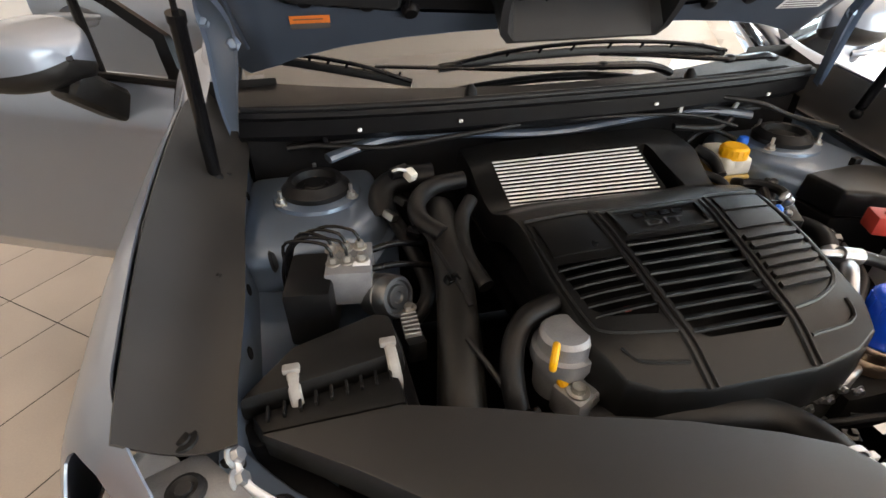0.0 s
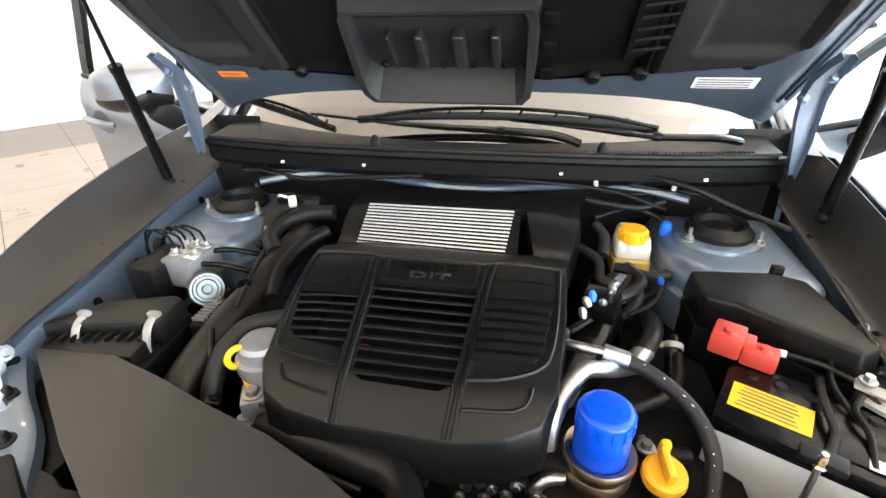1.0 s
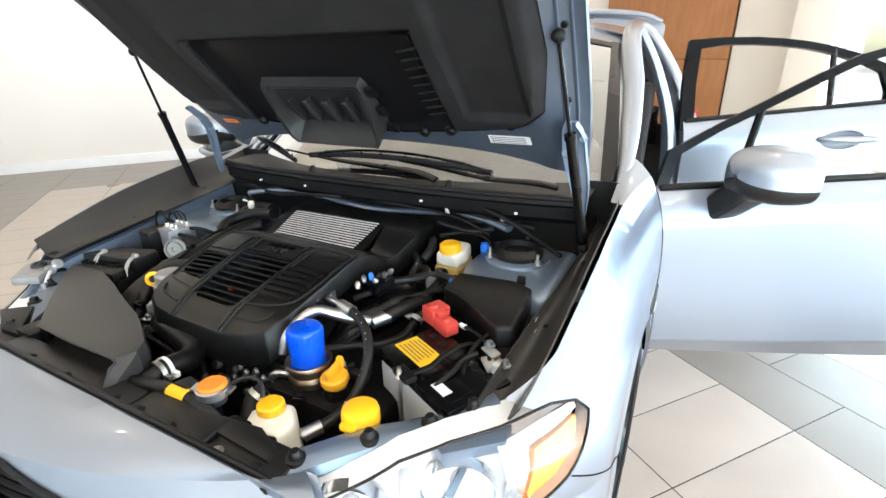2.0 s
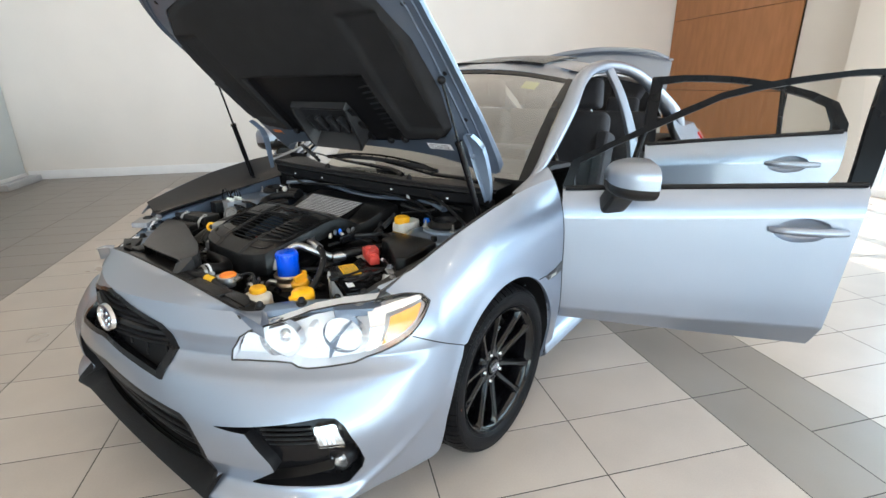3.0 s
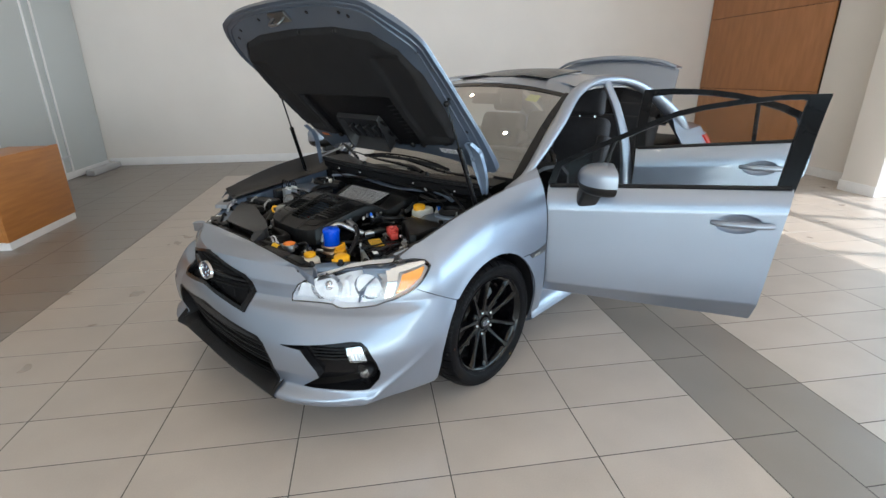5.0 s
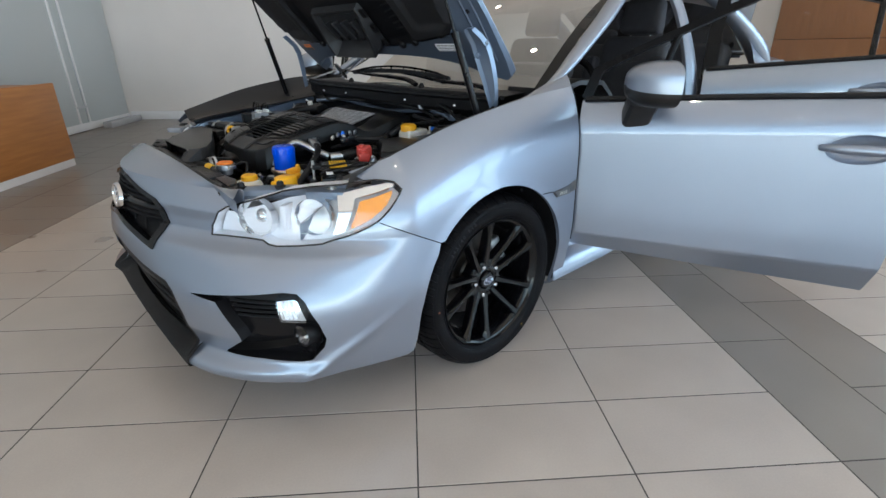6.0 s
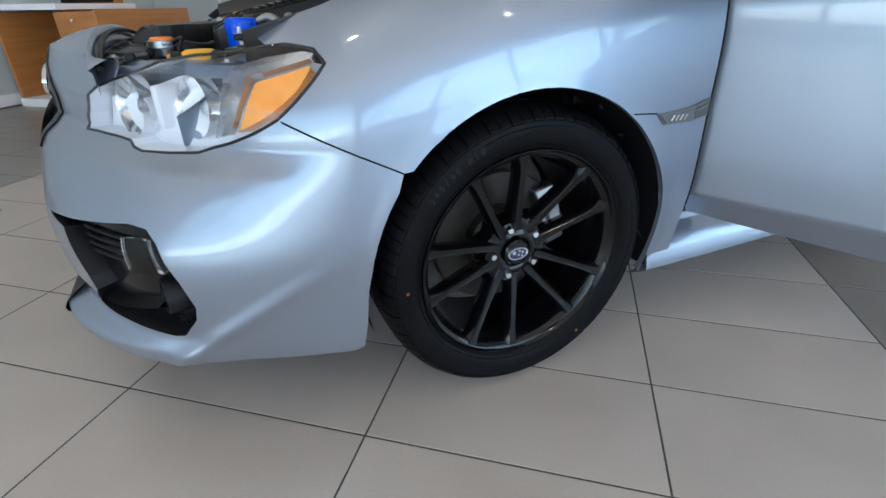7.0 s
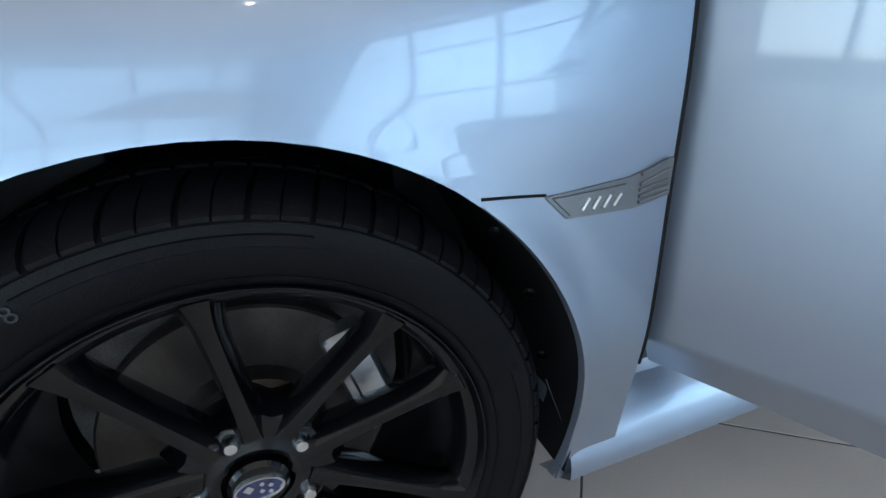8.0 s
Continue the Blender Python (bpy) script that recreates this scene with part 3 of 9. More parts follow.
def front(u, q):
    """Skin of the front corner: u runs from the nose's middle round to the door, q from the sill up to the bonnet's edge."""
    u = max(u, 0.0)
    yr = plan(u, 0.885, -0.925, 1.7)[1]
    if q <= 0.60:
        wide = ramp(q, (0.13, 0.20, 0.30, 0.45, 0.60), (0.80, 0.855, 0.872, 0.888, 0.885))
        nose = ramp(q, (0.13, 0.20, 0.30, 0.42, 0.53, 0.60), (-0.89, -0.915, -0.938, -0.95, -0.945, -0.925))
        x, y = plan(u, wide, nose, ramp(q, (0.20, 0.42, 0.52, 0.60), (2.6, 2.4, 2.0, 1.6)))
        z = q
    else:
        t = min((q - 0.60) / 0.20, 1.3)
        z = 0.60 + t * (top_edge(yr) - 0.60)
        s = t ** ramp(yr, (-0.55, -0.15, 0.35, 0.47), (1.65, 2.9, 3.1, 3.2))
        edge = ramp(yr, (-0.62, -0.36, -0.1, 0.2, 0.32, 0.47), (0.757, 0.772, 0.782, 0.785, 0.798, 0.834))
        x, y = plan(u, 0.885 + (edge - 0.885) * s, -0.925 + 0.04 * t ** 1.4, 1.6)
    # a ridge climbs from the lower corner towards the wheel; the skin under it tucks in
    fold = 0.222 + (u - 0.674) * 0.62 - q
    if u < 0.985:
        fade = min(1, (0.985 - u) / 0.22) * min(1, max(0, u - 0.62) / 0.06)
        tuck = 0.24 * max(0, fold) - 0.009 * math.exp(-(fold / 0.022) ** 2)
        x, y = x - tuck * fade * 0.85, y + tuck * fade * 0.5
    # the blade along the lower edge, a shelf under the fog lamps that juts furthest at the chin
    if u < 0.95 and q < 0.335:
        jut = ramp(u, (0.26, 0.32, 0.45, 0.60, 0.70, 0.80), (0.046, 0.046, 0.034, 0.018, 0.010, 0.0))
        reach = ramp(q, (0.13, 0.205, 0.222, 0.234, 0.272, 0.30, 0.335), (-0.02, 0.85 * jut, jut, 0.92 * jut, -0.30 * jut, -0.20 * jut, 0.0))
        turn = radians(12 + 58 * u)
        x, y = x + reach * math.sin(turn) * (u > 0.02), y - reach * math.cos(turn)
    # a hollow between grille and headlamp over a shelf, and a shoulder under the lamp
    if 0.20 < u < 0.88 and 0.555 < q < 0.70:
        side = min(1, (u - 0.20) / 0.10) * min(1, (0.88 - u) / 0.20)
        deep = 0.016 * ramp(q, (0.562, 0.585, 0.640, 0.70), (0.0, 1.0, 0.85, 0.0)) * side
        turn = radians(12 + 58 * u)
        x, y = x - deep * math.sin(turn), y + deep * math.cos(turn)
    # the flare round the wheel
    d = math.hypot(y - HUB[0], z - HUB[1])
    x += 0.004 * math.exp(-((d - ARCH) / 0.02) ** 2) * (1 if u > 0.9 else max(0, (u - 0.7) / 0.2))
    return x, y, z


def level(y, z):
    """q of a place on the side."""
    return z if z <= 0.60 else 0.60 + 0.20 * (z - 0.60) / (top_edge(y) - 0.60)


def side_u(y):
    return 1 + (y + 0.34) / 1.2


def arch_run(a0, a1, n):
    out = []
    for a in span(a0, a1, n):
        y, z = HUB[0] + ARCH * math.cos(radians(a)), HUB[1] + ARCH * math.sin(radians(a))
        out.append((side_u(y), level(y, z)))
    return out


LAMP_LOW = [(0.824, 0.655), (0.779, 0.633), (0.730, 0.611), (0.676, 0.590), (0.623, 0.585), (0.570, 0.582), (0.549, 0.585), (0.534, 0.593), (0.499, 0.595), (0.443, 0.595), (0.406, 0.593)]
LAMP_TOP = [(0.410, 0.633), (0.437, 0.702), (0.461, 0.727), (0.508, 0.748), (0.538, 0.758), (0.616, 0.781), (0.691, 0.783), (0.765, 0.773), (0.832, 0.768), (0.867, 0.764), (0.920, 0.748), (0.937, 0.727), (0.884, 0.694)]
LAMP = LAMP_LOW + LAMP_TOP
FOG = [(0.339, 0.452), (0.609, 0.485), (0.646, 0.481), (0.671, 0.461), (0.713, 0.395), (0.733, 0.345), (0.726, 0.316), (0.689, 0.275), (0.663, 0.270), (0.540, 0.275), (0.433, 0.271), (0.402, 0.272), (0.483, 0.334), (0.475, 0.360), (0.421, 0.444), (0.376, 0.447)]
GRILLE = [(-0.2, 0.800), (0.0, 0.800), (0.086, 0.782), (0.157, 0.752), (0.248, 0.712), (0.271, 0.677), (0.284, 0.606), (0.228, 0.532), (0.152, 0.551), (0.026, 0.577), (-0.2, 0.579)]
INTAKE = [(-0.2, 0.506), (0.0, 0.506), (0.146, 0.478), (0.253, 0.461), (0.271, 0.439), (0.293, 0.371), (0.302, 0.29), (0.292, 0.235), (0.287, 0.15), (-0.2, 0.15)]


def straight_seam(a, b, n):
    """Places (u, q) along the line that is straight from the side between two places of the skin."""
    pa, pb = front(*a), front(*b)
    out_ = []
    for u in span(a[0], b[0], n):
        lo, hi = 0.50, 0.70
        for _ in range(30):
            q = (lo + hi) / 2
            x, y, z = front(u, q)
            if z < pa[2] + (pb[2] - pa[2]) * (y - pa[1]) / (pb[1] - pa[1]):
                lo = q
            else:
                hi = q
        out_.append((u, q))
    return out_


seam = straight_seam((1.058, 0.553), (0.824, 0.655), 18)[:-1]
BUMPER = [(-0.2, 0.205), (0.36, 0.205), (0.674, 0.205), (0.80, 0.200), (0.985, 0.191), (0.993, 0.200), (0.996, 0.26)] + arch_run(178, 140, 8)[0:7] + seam + LAMP_LOW + LAMP_TOP[:4] + [(0.515, 0.79), (0.50, 0.815), (-0.2, 0.815)]
FENDER = seam + [(0.824, 0.655), (0.884, 0.694), (0.937, 0.727), (0.920, 0.748), (0.867, 0.764), (0.832, 0.768), (0.80, 0.802), (1.642, 0.802), (1.642, 0.20), (1.572, 0.20)] + arch_run(0, 138, 30)

bumper = part("front_bumper", panel(front, span(0, 1.08, 190), span(0.18, 0.80, 134), BUMPER, (FOG, GRILLE, INTAKE), 1.2, 0.003, both=True), SILVER, car)
for s in (1, -1):
    bm = panel(front, span(0.78, 1.642, 110), span(0.195, 0.80, 84), FENDER, (), 1.2, 0.003, mirror=s < 0)
    # rolled lip of the wheel arch
    run = [(HUB[0] + ARCH * math.cos(radians(a)), HUB[1] + ARCH * math.sin(radians(a))) for a in span(-18, 138, 60)]
    rim = [front(side_u(y), level(y, z)) for y, z in run]
    strip(bm, [(s * x, y, z) for x, y, z in rim], [(s * (x - 0.010), y * 0.997, 0.322 + (z - 0.322) * 0.997) for x, y, z in rim])
    part("front_wing", bm, SILVER, car)

for s in (1, -1):
    # the wing's crown, from its edge up to the foot of the pillar
    bm = bmesh.new()
    rows = []
    for k in range(12):
        f = k / 11
        p = Vector(front(side_u(0.20 + 0.230 * f), 0.80))
        p.y = min(p.y, 0.43)
        g = Vector((0.748 - 0.006 * f, 0.235 + 0.26 * f, ramp(f, (0, 0.4, 1), (0.920, 0.950, 1.000))))
        rows.append([p.lerp(g, h) + Vector((0, 0, 0.010 * f * math.sin(math.pi * h))) for h in span(0, 1, 6)])
    for j in range(5):
        strip(bm, [(s * r[j].x, r[j].y, r[j].z) for r in rows], [(s * r[j + 1].x, r[j + 1].y, r[j + 1].z) for r in rows])
    bmesh.ops.remove_doubles(bm, verts=bm.verts, dist=1e-5)
    part("wing_crown", bm, SILVER, car, smooth=60)
    bm = bmesh.new()
    edge = [front(1.6424, q) for q in span(0.375, 0.80, 40)]
    strip(bm, [(s * (x + 0.0003), y - 0.0002, z) for x, y, z in edge], [(s * (x - 0.003), y + 0.005, z) for x, y, z in edge])
    strip(bm, [(s * (x - 0.003), y + 0.005, z) for x, y, z in edge], [(s * (x - 0.05), y + 0.006, z) for x, y, z in edge])
    bmesh.ops.remove_doubles(bm, verts=bm.verts, dist=1e-5)
    part("door_gap_seal", bm, DARK, car)

# nose panel between grille and bonnet gap
def gap_line(x):
    """Rear edge of the nose, where the bonnet closes."""
    k = abs(x) / 0.555
    return Vector((x, -0.758 + 0.036 * k ** 2, 0.766 - 0.061 * k ** 2.2))


bm = bmesh.new()
lip = [Vector(front(u, 0.80)) for u in span(0, 0.505, 30)]
runs = []
for k, p in enumerate(lip):
    g = gap_line(0.548 * k / 29)
    runs.append([p, p.lerp(g, 0.35) + Vector((0, 0, 0.006)), p.lerp(g, 0.7) + Vector((0, 0, 0.006)), g + Vector((0, -0.006, 0)), g + Vector((0, 0, -0.005)), g + Vector((0, 0.002, -0.045))])
for k in range(5):
    strip(bm, [r[k] for r in runs], [r[k + 1] for r in runs])
twin(bm)
bmesh.ops.remove_doubles(bm, verts=bm.verts, dist=5e-4)
part("nose_panel", bm, SILVER, car, smooth=50)

# shadow gap between bumper and wing
for s in (1, -1):
    bm = bmesh.new()
    way = seam + [(0.824, 0.655)]
    pts = [front(a[0] + (b[0] - a[0]) * t, a[1] + (b[1] - a[1]) * t) for a, b in zip(way, way[1:]) for t in (0, 0.5)]
    tube(bm, [(s * x, y, z) for x, y, z in pts], 0.0017, 6, 0.03)
    part("panel_gap", bm, DARK, car)
    bm = bmesh.new()
    tube(bm, [(s * (x - 0.001), y, z) for x, y, z in (front(1.6435, q) for q in span(0.375, 0.80, 20))], 0.0028, 6, 0.03)
    part("panel_gap", bm, DARK, car)
    bm = bmesh.new()
    tube(bm, [(s * x, y, z) for x, y, z in (front(u, 0.600 + 0.06 * (1.52 - u)) for u in span(1.465, 1.52, 8))], 0.0016, 6, 0.03)
    part("panel_gap", bm, DARK, car)

# grille, its bars and badge
grille = part("grille", panel(front, span(0, 0.30, 32), span(0.52, 0.80, 32), GRILLE, (), 1.2, 0.01, lift=-0.03, both=True), DARK, car, "black hexagonal radiator grille")
part("grille_surround", panel(front, span(0, 0.30, 60), span(0.52, 0.80, 60), GRILLE, ([(-0.3, 0.785), (0.0, 0.785), (0.08, 0.767), (0.15, 0.738), (0.236, 0.70), (0.253, 0.672), (0.266, 0.607), (0.219, 0.551), (0.15, 0.568), (0.026, 0.593), (-0.3, 0.594)],), 1.2, 0.03, lift=0.004, both=True), GLOSS, grille)
for q, wide, r in ((0.612, 0.245, 0.006), (0.634, 0.25, 0.006), (0.662, 0.25, 0.012), (0.69, 0.24, 0.006), (0.712, 0.225, 0.006), (0.736, 0.17, 0.006), (0.758, 0.11, 0.006)):
    bm = bmesh.new()
    pts = [front(u, q) for u in span(0, wide, 14)]
    tube(bm, [(-x, y + 0.014, z) for x, y, z in pts[:0:-1]] + [(x, y + 0.014, z) for x, y, z in pts], r, 8, 0.03)
    part("grille_bar", bm, GLOSS if r > 0.01 else DARK, grille)
for x, q0, q1 in ((0.06, 0.595, 0.76), (0.12, 0.585, 0.75), (0.18, 0.57, 0.725), (0.24, 0.56, 0.70)):
    for s in (1, -1):
        bm = bmesh.new()
        pts = [front(x / 1.03, q) for q in span(q0, q1, 8)]
        tube(bm, [(s * p[0], p[1] + 0.018, p[2]) for p in pts], 0.004, 6, 0.03)
        part("grille_bar", bm, DARK, grille)
seat_of_badge = Matrix.Translation((0, -0.914, 0.640)) @ pose(0, 0, 0, 80, 0, 0)
oval = seat_of_badge @ Matrix.Diagonal((1.30, 0.84, 1, 1))
bm = bmesh.new()
lathe(bm, [(0.038, 0.004), (0.041, 0.010), (0.046, 0.010), (0.050, 0.0), (0.038, 0.0)], oval, 40, True)
badge = part("badge", bm, CHROME, grille, "chrome oval badge")
bm = bmesh.new()
lathe(bm, [(0.0, 0.005), (0.038, 0.003)], oval, 40)
part("badge_face", bm, BADGE, grille)
for x, z, r in ((-0.025, 0.006, 0.016), (0.012, 0.014, 0.009), (0.032, 0.004, 0.009), (0.008, -0.010, 0.009), (0.030, -0.015, 0.009)):
    bm = bmesh.new()
    spikes = [bm.verts.new(seat_of_badge @ Vector((x + r * f * math.cos(math.pi * k / 4), z + r * f * math.sin(math.pi * k / 4), 0.0065))) for k in range(8) for f in ((1.0,) if k % 2 == 0 else (0.36,))]
    peak = bm.verts.new(seat_of_badge @ Vector((x, z, 0.011)))
    for k in range(8):
        bm.faces.new((spikes[k], spikes[(k + 1) % 8], peak))
    part("badge_star", bm, CHROME, grille, smooth=0)

# lower intake, mesh bars and splitter
intake = part("lower_intake", panel(front, span(0, 0.34, 30), span(0.19, 0.52, 30), INTAKE, (), 1.2, 0.01, lift=-0.085, both=True), DARK, car, "wide black lower air intake")
for q, wide in ((0.30, 0.285), (0.33, 0.285), (0.36, 0.28), (0.39, 0.275)):
    bm = bmesh.new()
    pts = [front(u, q) for u in span(0, wide, 12)]
    tube(bm, [(-x, y + 0.05, z) for x, y, z in pts[:0:-1]] + [(x, y + 0.05, z) for x, y, z in pts], 0.006, 8, 0.04)
    part("intake_bar", bm, BLACK, intake)
bm = bmesh.new()
for z0, z1 in ((0.425, 0.452),):
    low = [Vector(front(u, z0)) + Vector((0, 0.022, 0)) for u in span(0, 0.27, 20)]
    high = [Vector(front(u, z1)) + Vector((0, 0.026, 0)) for u in span(0, 0.262, 20)]
    back = [p + Vector((0, 0.04, 0.004)) for p in high]
    under = [p + Vector((0, 0.03, -0.004)) for p in low]
    for a, b in ((under, low), (low, high), (high, back)):
        strip(bm, a, b)
twin(bm)
bmesh.ops.remove_doubles(bm, verts=bm.verts, dist=5e-4)
part("intake_crossbar", bm, DUCT, intake, "dark grey plastic crossbar")
part("intake_surround", panel(front, span(0, 0.34, 70), span(0.19, 0.52, 60), INTAKE, ([(-0.3, 0.492), (0.0, 0.492), (0.14, 0.466), (0.240, 0.449), (0.256, 0.432), (0.277, 0.37), (0.284, 0.29), (0.274, 0.10), (-0.3, 0.10)],), 1.2, 0.05, lift=-0.002, both=True), BLACK, intake)

# the lip: a black shelf from chin to chin
bm = bmesh.new()
cols = []
for x in span(-0.484, 0.484, 45):
    k = abs(x) / 0.484
    rise = 0.018 * max(0, (k - 0.8) / 0.2) ** 2
    bow = -0.010 * (1 - k * k)
    cols.append([(x, y + bow, z + rise * f) for y, z, f in ((-0.800, 0.275, 3.0), (-0.850, 0.256, 2.0), (-0.892, 0.241, 1.0), (-0.915, 0.231, 0.4), (-0.922, 0.224, 0.0), (-0.918, 0.214, 0.0), (-0.900, 0.209, 0.0), (-0.800, 0.206, 0.0))])
for k in range(7):
    strip(bm, [c[k] for c in cols], [c[k + 1] for c in cols])
bmesh.ops.remove_doubles(bm, verts=bm.verts, dist=1e-4)
part("splitter", bm, BLACK, intake, "black front splitter lip")
bm = bmesh.new()
prism(bm, [(x * s, y + d) for s, d, seq in ((1, 0.05, span(0.0, 0.95, 14)), (-1, 0.05, span(0.95, 0.0, 14))) for x, y, z in (front(u, 0.205) for u in seq)], 0.195, 0.203, 0)
part("undertray", bm, BLACK, car)

# fog lamp pods
for s in (1, -1):
    pod = part("fog_lamp_pod", panel(front, span(0.32, 0.75, 60), span(0.26, 0.49, 40), FOG, (), 1.2, 0.006, lift=-0.035, mirror=s < 0), GLOSS, bumper, "black plastic fog lamp pod")
    bm = bmesh.new()
    loop = FOG + FOG[:1]
    fine_loop = [(a[0] + (b[0] - a[0]) * t, a[1] + (b[1] - a[1]) * t) for a, b in zip(loop, loop[1:]) for t in span(0, 0.9, 8)]
    fine_loop.append(fine_loop[0])
    rim = [Vector(front(*p)) for p in fine_loop]
    mid = sum(rim, Vector()) / len(rim)
    deep = [r + (mid - r).normalized() * 0.012 + Vector((-0.022, 0.032, 0)) for r in rim]
    strip(bm, [(s * p.x, p.y, p.z) for p in rim], [(s * p.x, p.y, p.z) for p in deep])
    part("pod_wall", bm, BLACK, pod)
    hole = [(0.591, 0.462), (0.636, 0.466), (0.648, 0.462), (0.676, 0.403), (0.608, 0.407)]
    lit = part("marker_lamp", panel(front, span(0.57, 0.69, 30), span(0.39, 0.48, 24), hole, (), 1.2, 0.030, lift=-0.012, mirror=s < 0), REFLECTOR, pod, "clear rectangular marker lamp")
    for k in range(3):
        bm = bmesh.new()
        a, b = Vector(front(0.603 + 0.012 * k, 0.459)), Vector(front(0.620 + 0.012 * k, 0.410))
        tube(bm, [(s * (p.x - 0.006), p.y + 0.009, p.z) for p in (a, b)], 0.0045, 6)
        part("reflector_rib", bm, LAMPWHITE, lit)
    part("lens", panel(front, span(0.57, 0.69, 30), span(0.39, 0.48, 24), hole, (), 1.2, 0.002, lift=-0.002, mirror=s < 0), LENS, lit).visible_shadow = False
    x, y, z = front(0.655, 0.352)
    aim = Matrix.Translation((s * (x - 0.012), y + 0.022, z)) @ pose(0, 0, 0, 88, 0, s * 14)
    bm = bmesh.new()
    lathe(bm, [(0.029, 0.010), (0.031, 0.011), (0.033, 0.008), (0.034, -0.03)], aim, 32)
    barrel = part("fog_lamp", bm, BLACK, pod, "small round fog lamp behind clear glass")
    bm = bmesh.new()
    lathe(bm, [(0.0, -0.016), (0.012, -0.013), (0.022, -0.006), (0.029, 0.006)], aim, 32)
    part("bowl", bm, REFLECTOR, barrel)
    bm = bmesh.new()
    lathe(bm, [(0.0, 0.011), (0.016, 0.0105), (0.029, 0.008)], aim, 32)
    part("lens", bm, LENS, barrel).visible_shadow = False
    for q, u0, u1 in ((0.445, 0.45, 0.575), (0.432, 0.455, 0.58), (0.419, 0.462, 0.583), (0.406, 0.470, 0.590)):
        bm = bmesh.new()
        tube(bm, [(s * (p[0] - 0.014), p[1] + 0.022, p[2]) for p in (front(u, q + 0.02 * (u - u0)) for u in span(u0, u1, 8))], 0.0035, 6, 0.03)
        part("pod_rib", bm, BLACK, pod)
    # ledge along the pod's floor
    bm = bmesh.new()
    far = [Vector(front(u, 0.276 + 0.055 * (u - 0.41) / 0.24)) for u in span(0.415, 0.64, 12)]
    strip(bm, [(s * (p.x - 0.024), p.y + 0.036, p.z + 0.016) for p in far], [(s * (p.x - 0.004), p.y + 0.006, p.z) for p in far])
    strip(bm, [(s * (p.x - 0.004), p.y + 0.006, p.z) for p in far], [(s * (p.x - 0.024), p.y + 0.034, p.z - 0.014) for p in far])
    part("pod_ledge", bm, SATIN, pod, smooth=20)

# headlamps
for s in (1, -1):
    lamp = part("headlamp", panel(front, span(0.39, 0.96, 90), span(0.57, 0.80, 44), LAMP, (), 1.2, 0.004, lift=-0.042, mirror=s < 0), LAMPWHITE, car, "clear headlamp with an amber indicator")
    bm = panel(front, span(0.39, 0.96, 90), span(0.57, 0.80, 44), LAMP, (), 1.2, 0.0, lift=0.003, mirror=s < 0)
    lens = part("lens", bm, LENS, lamp)
    lens.visible_shadow = False
    bm = bmesh.new()
    loop = LAMP + LAMP[:1]
    fine_loop = [(a[0] + (b[0] - a[0]) * t, a[1] + (b[1] - a[1]) * t) for a, b in zip(loop, loop[1:]) for t in span(0, 0.9, 10)]
    fine_loop.append(fine_loop[0])
    rim = [Vector(front(*p)) for p in fine_loop]
    tube(bm, [(s * p.x, p.y, p.z) for p in rim], 0.0026, 8, 0.03)
    part("seal", bm, SATIN, lamp, "black lamp seal")
    bm = bmesh.new()
    strip(bm, [(s * p.x, p.y, p.z) for p in rim], [(s * (p.x - 0.03), p.y + 0.045, p.z) for p in rim])
    part("housing_wall", bm, LAMPWHITE, lamp)
    AMB = [(0.793, 0.722), (0.908, 0.733), (0.866, 0.699), (0.802, 0.662), (0.742, 0.634), (0.765, 0.675)]
    part("indicator", panel(front, span(0.72, 0.96, 34), span(0.61, 0.75, 24), AMB, (), 1.2, 0.03, lift=-0.008, mirror=s < 0), AMBER, lamp, "amber side indicator")
    part("divider", panel(front, span(0.68, 0.96, 40), span(0.59, 0.80, 30), [(0.700, 0.618), (0.730, 0.628), (0.752, 0.672), (0.785, 0.732), (0.915, 0.740), (0.915, 0.750), (0.83, 0.755), (0.745, 0.752), (0.728, 0.69)], (), 1.2, 0.012, lift=-0.004, mirror=s < 0), REFLECTOR, lamp)
    for u, q, r in ((0.515, 0.668, 0.045), (0.655, 0.672, 0.043)):
        x, y, z = front(u, q)
        aim = Matrix.Translation((s * (x - 0.03), y + 0.045, z)) @ pose(0, 0, 0, 84, 0, s * 26)
        bm = bmesh.new()
        lathe(bm, [(0.0, -0.03), (r * 0.35, -0.028), (r * 0.7, -0.014), (r, 0.006), (r * 1.12, 0.03), (r * 1.2, 0.034), (r * 1.25, 0.01)], aim @ Matrix.Diagonal((1.15, 1.0, 1, 1)), 36)
        part("reflector", bm, REFLECTOR, lamp, "bright bowl reflector")
        bm = bmesh.new()
        bmesh.ops.create_uvsphere(bm, u_segments=24, v_segments=14, radius=r * 0.52)
        bm.transform(aim @ Matrix.Translation((0, 0, -0.004)))
        part("projector_lens", bm, CHROME if u < 0.6 else LENS, lamp)
    bm = bmesh.new()
    x, y, z = front(0.585, 0.69)
    box(bm, (s * (x - 0.022), y + 0.035, z - 0.01), (0.018, 0.05, 0.075), 0.006, pose(0, 0, 0, 0, 0, s * 35))
    part("bezel", bm, LAMPWHITE, lamp)

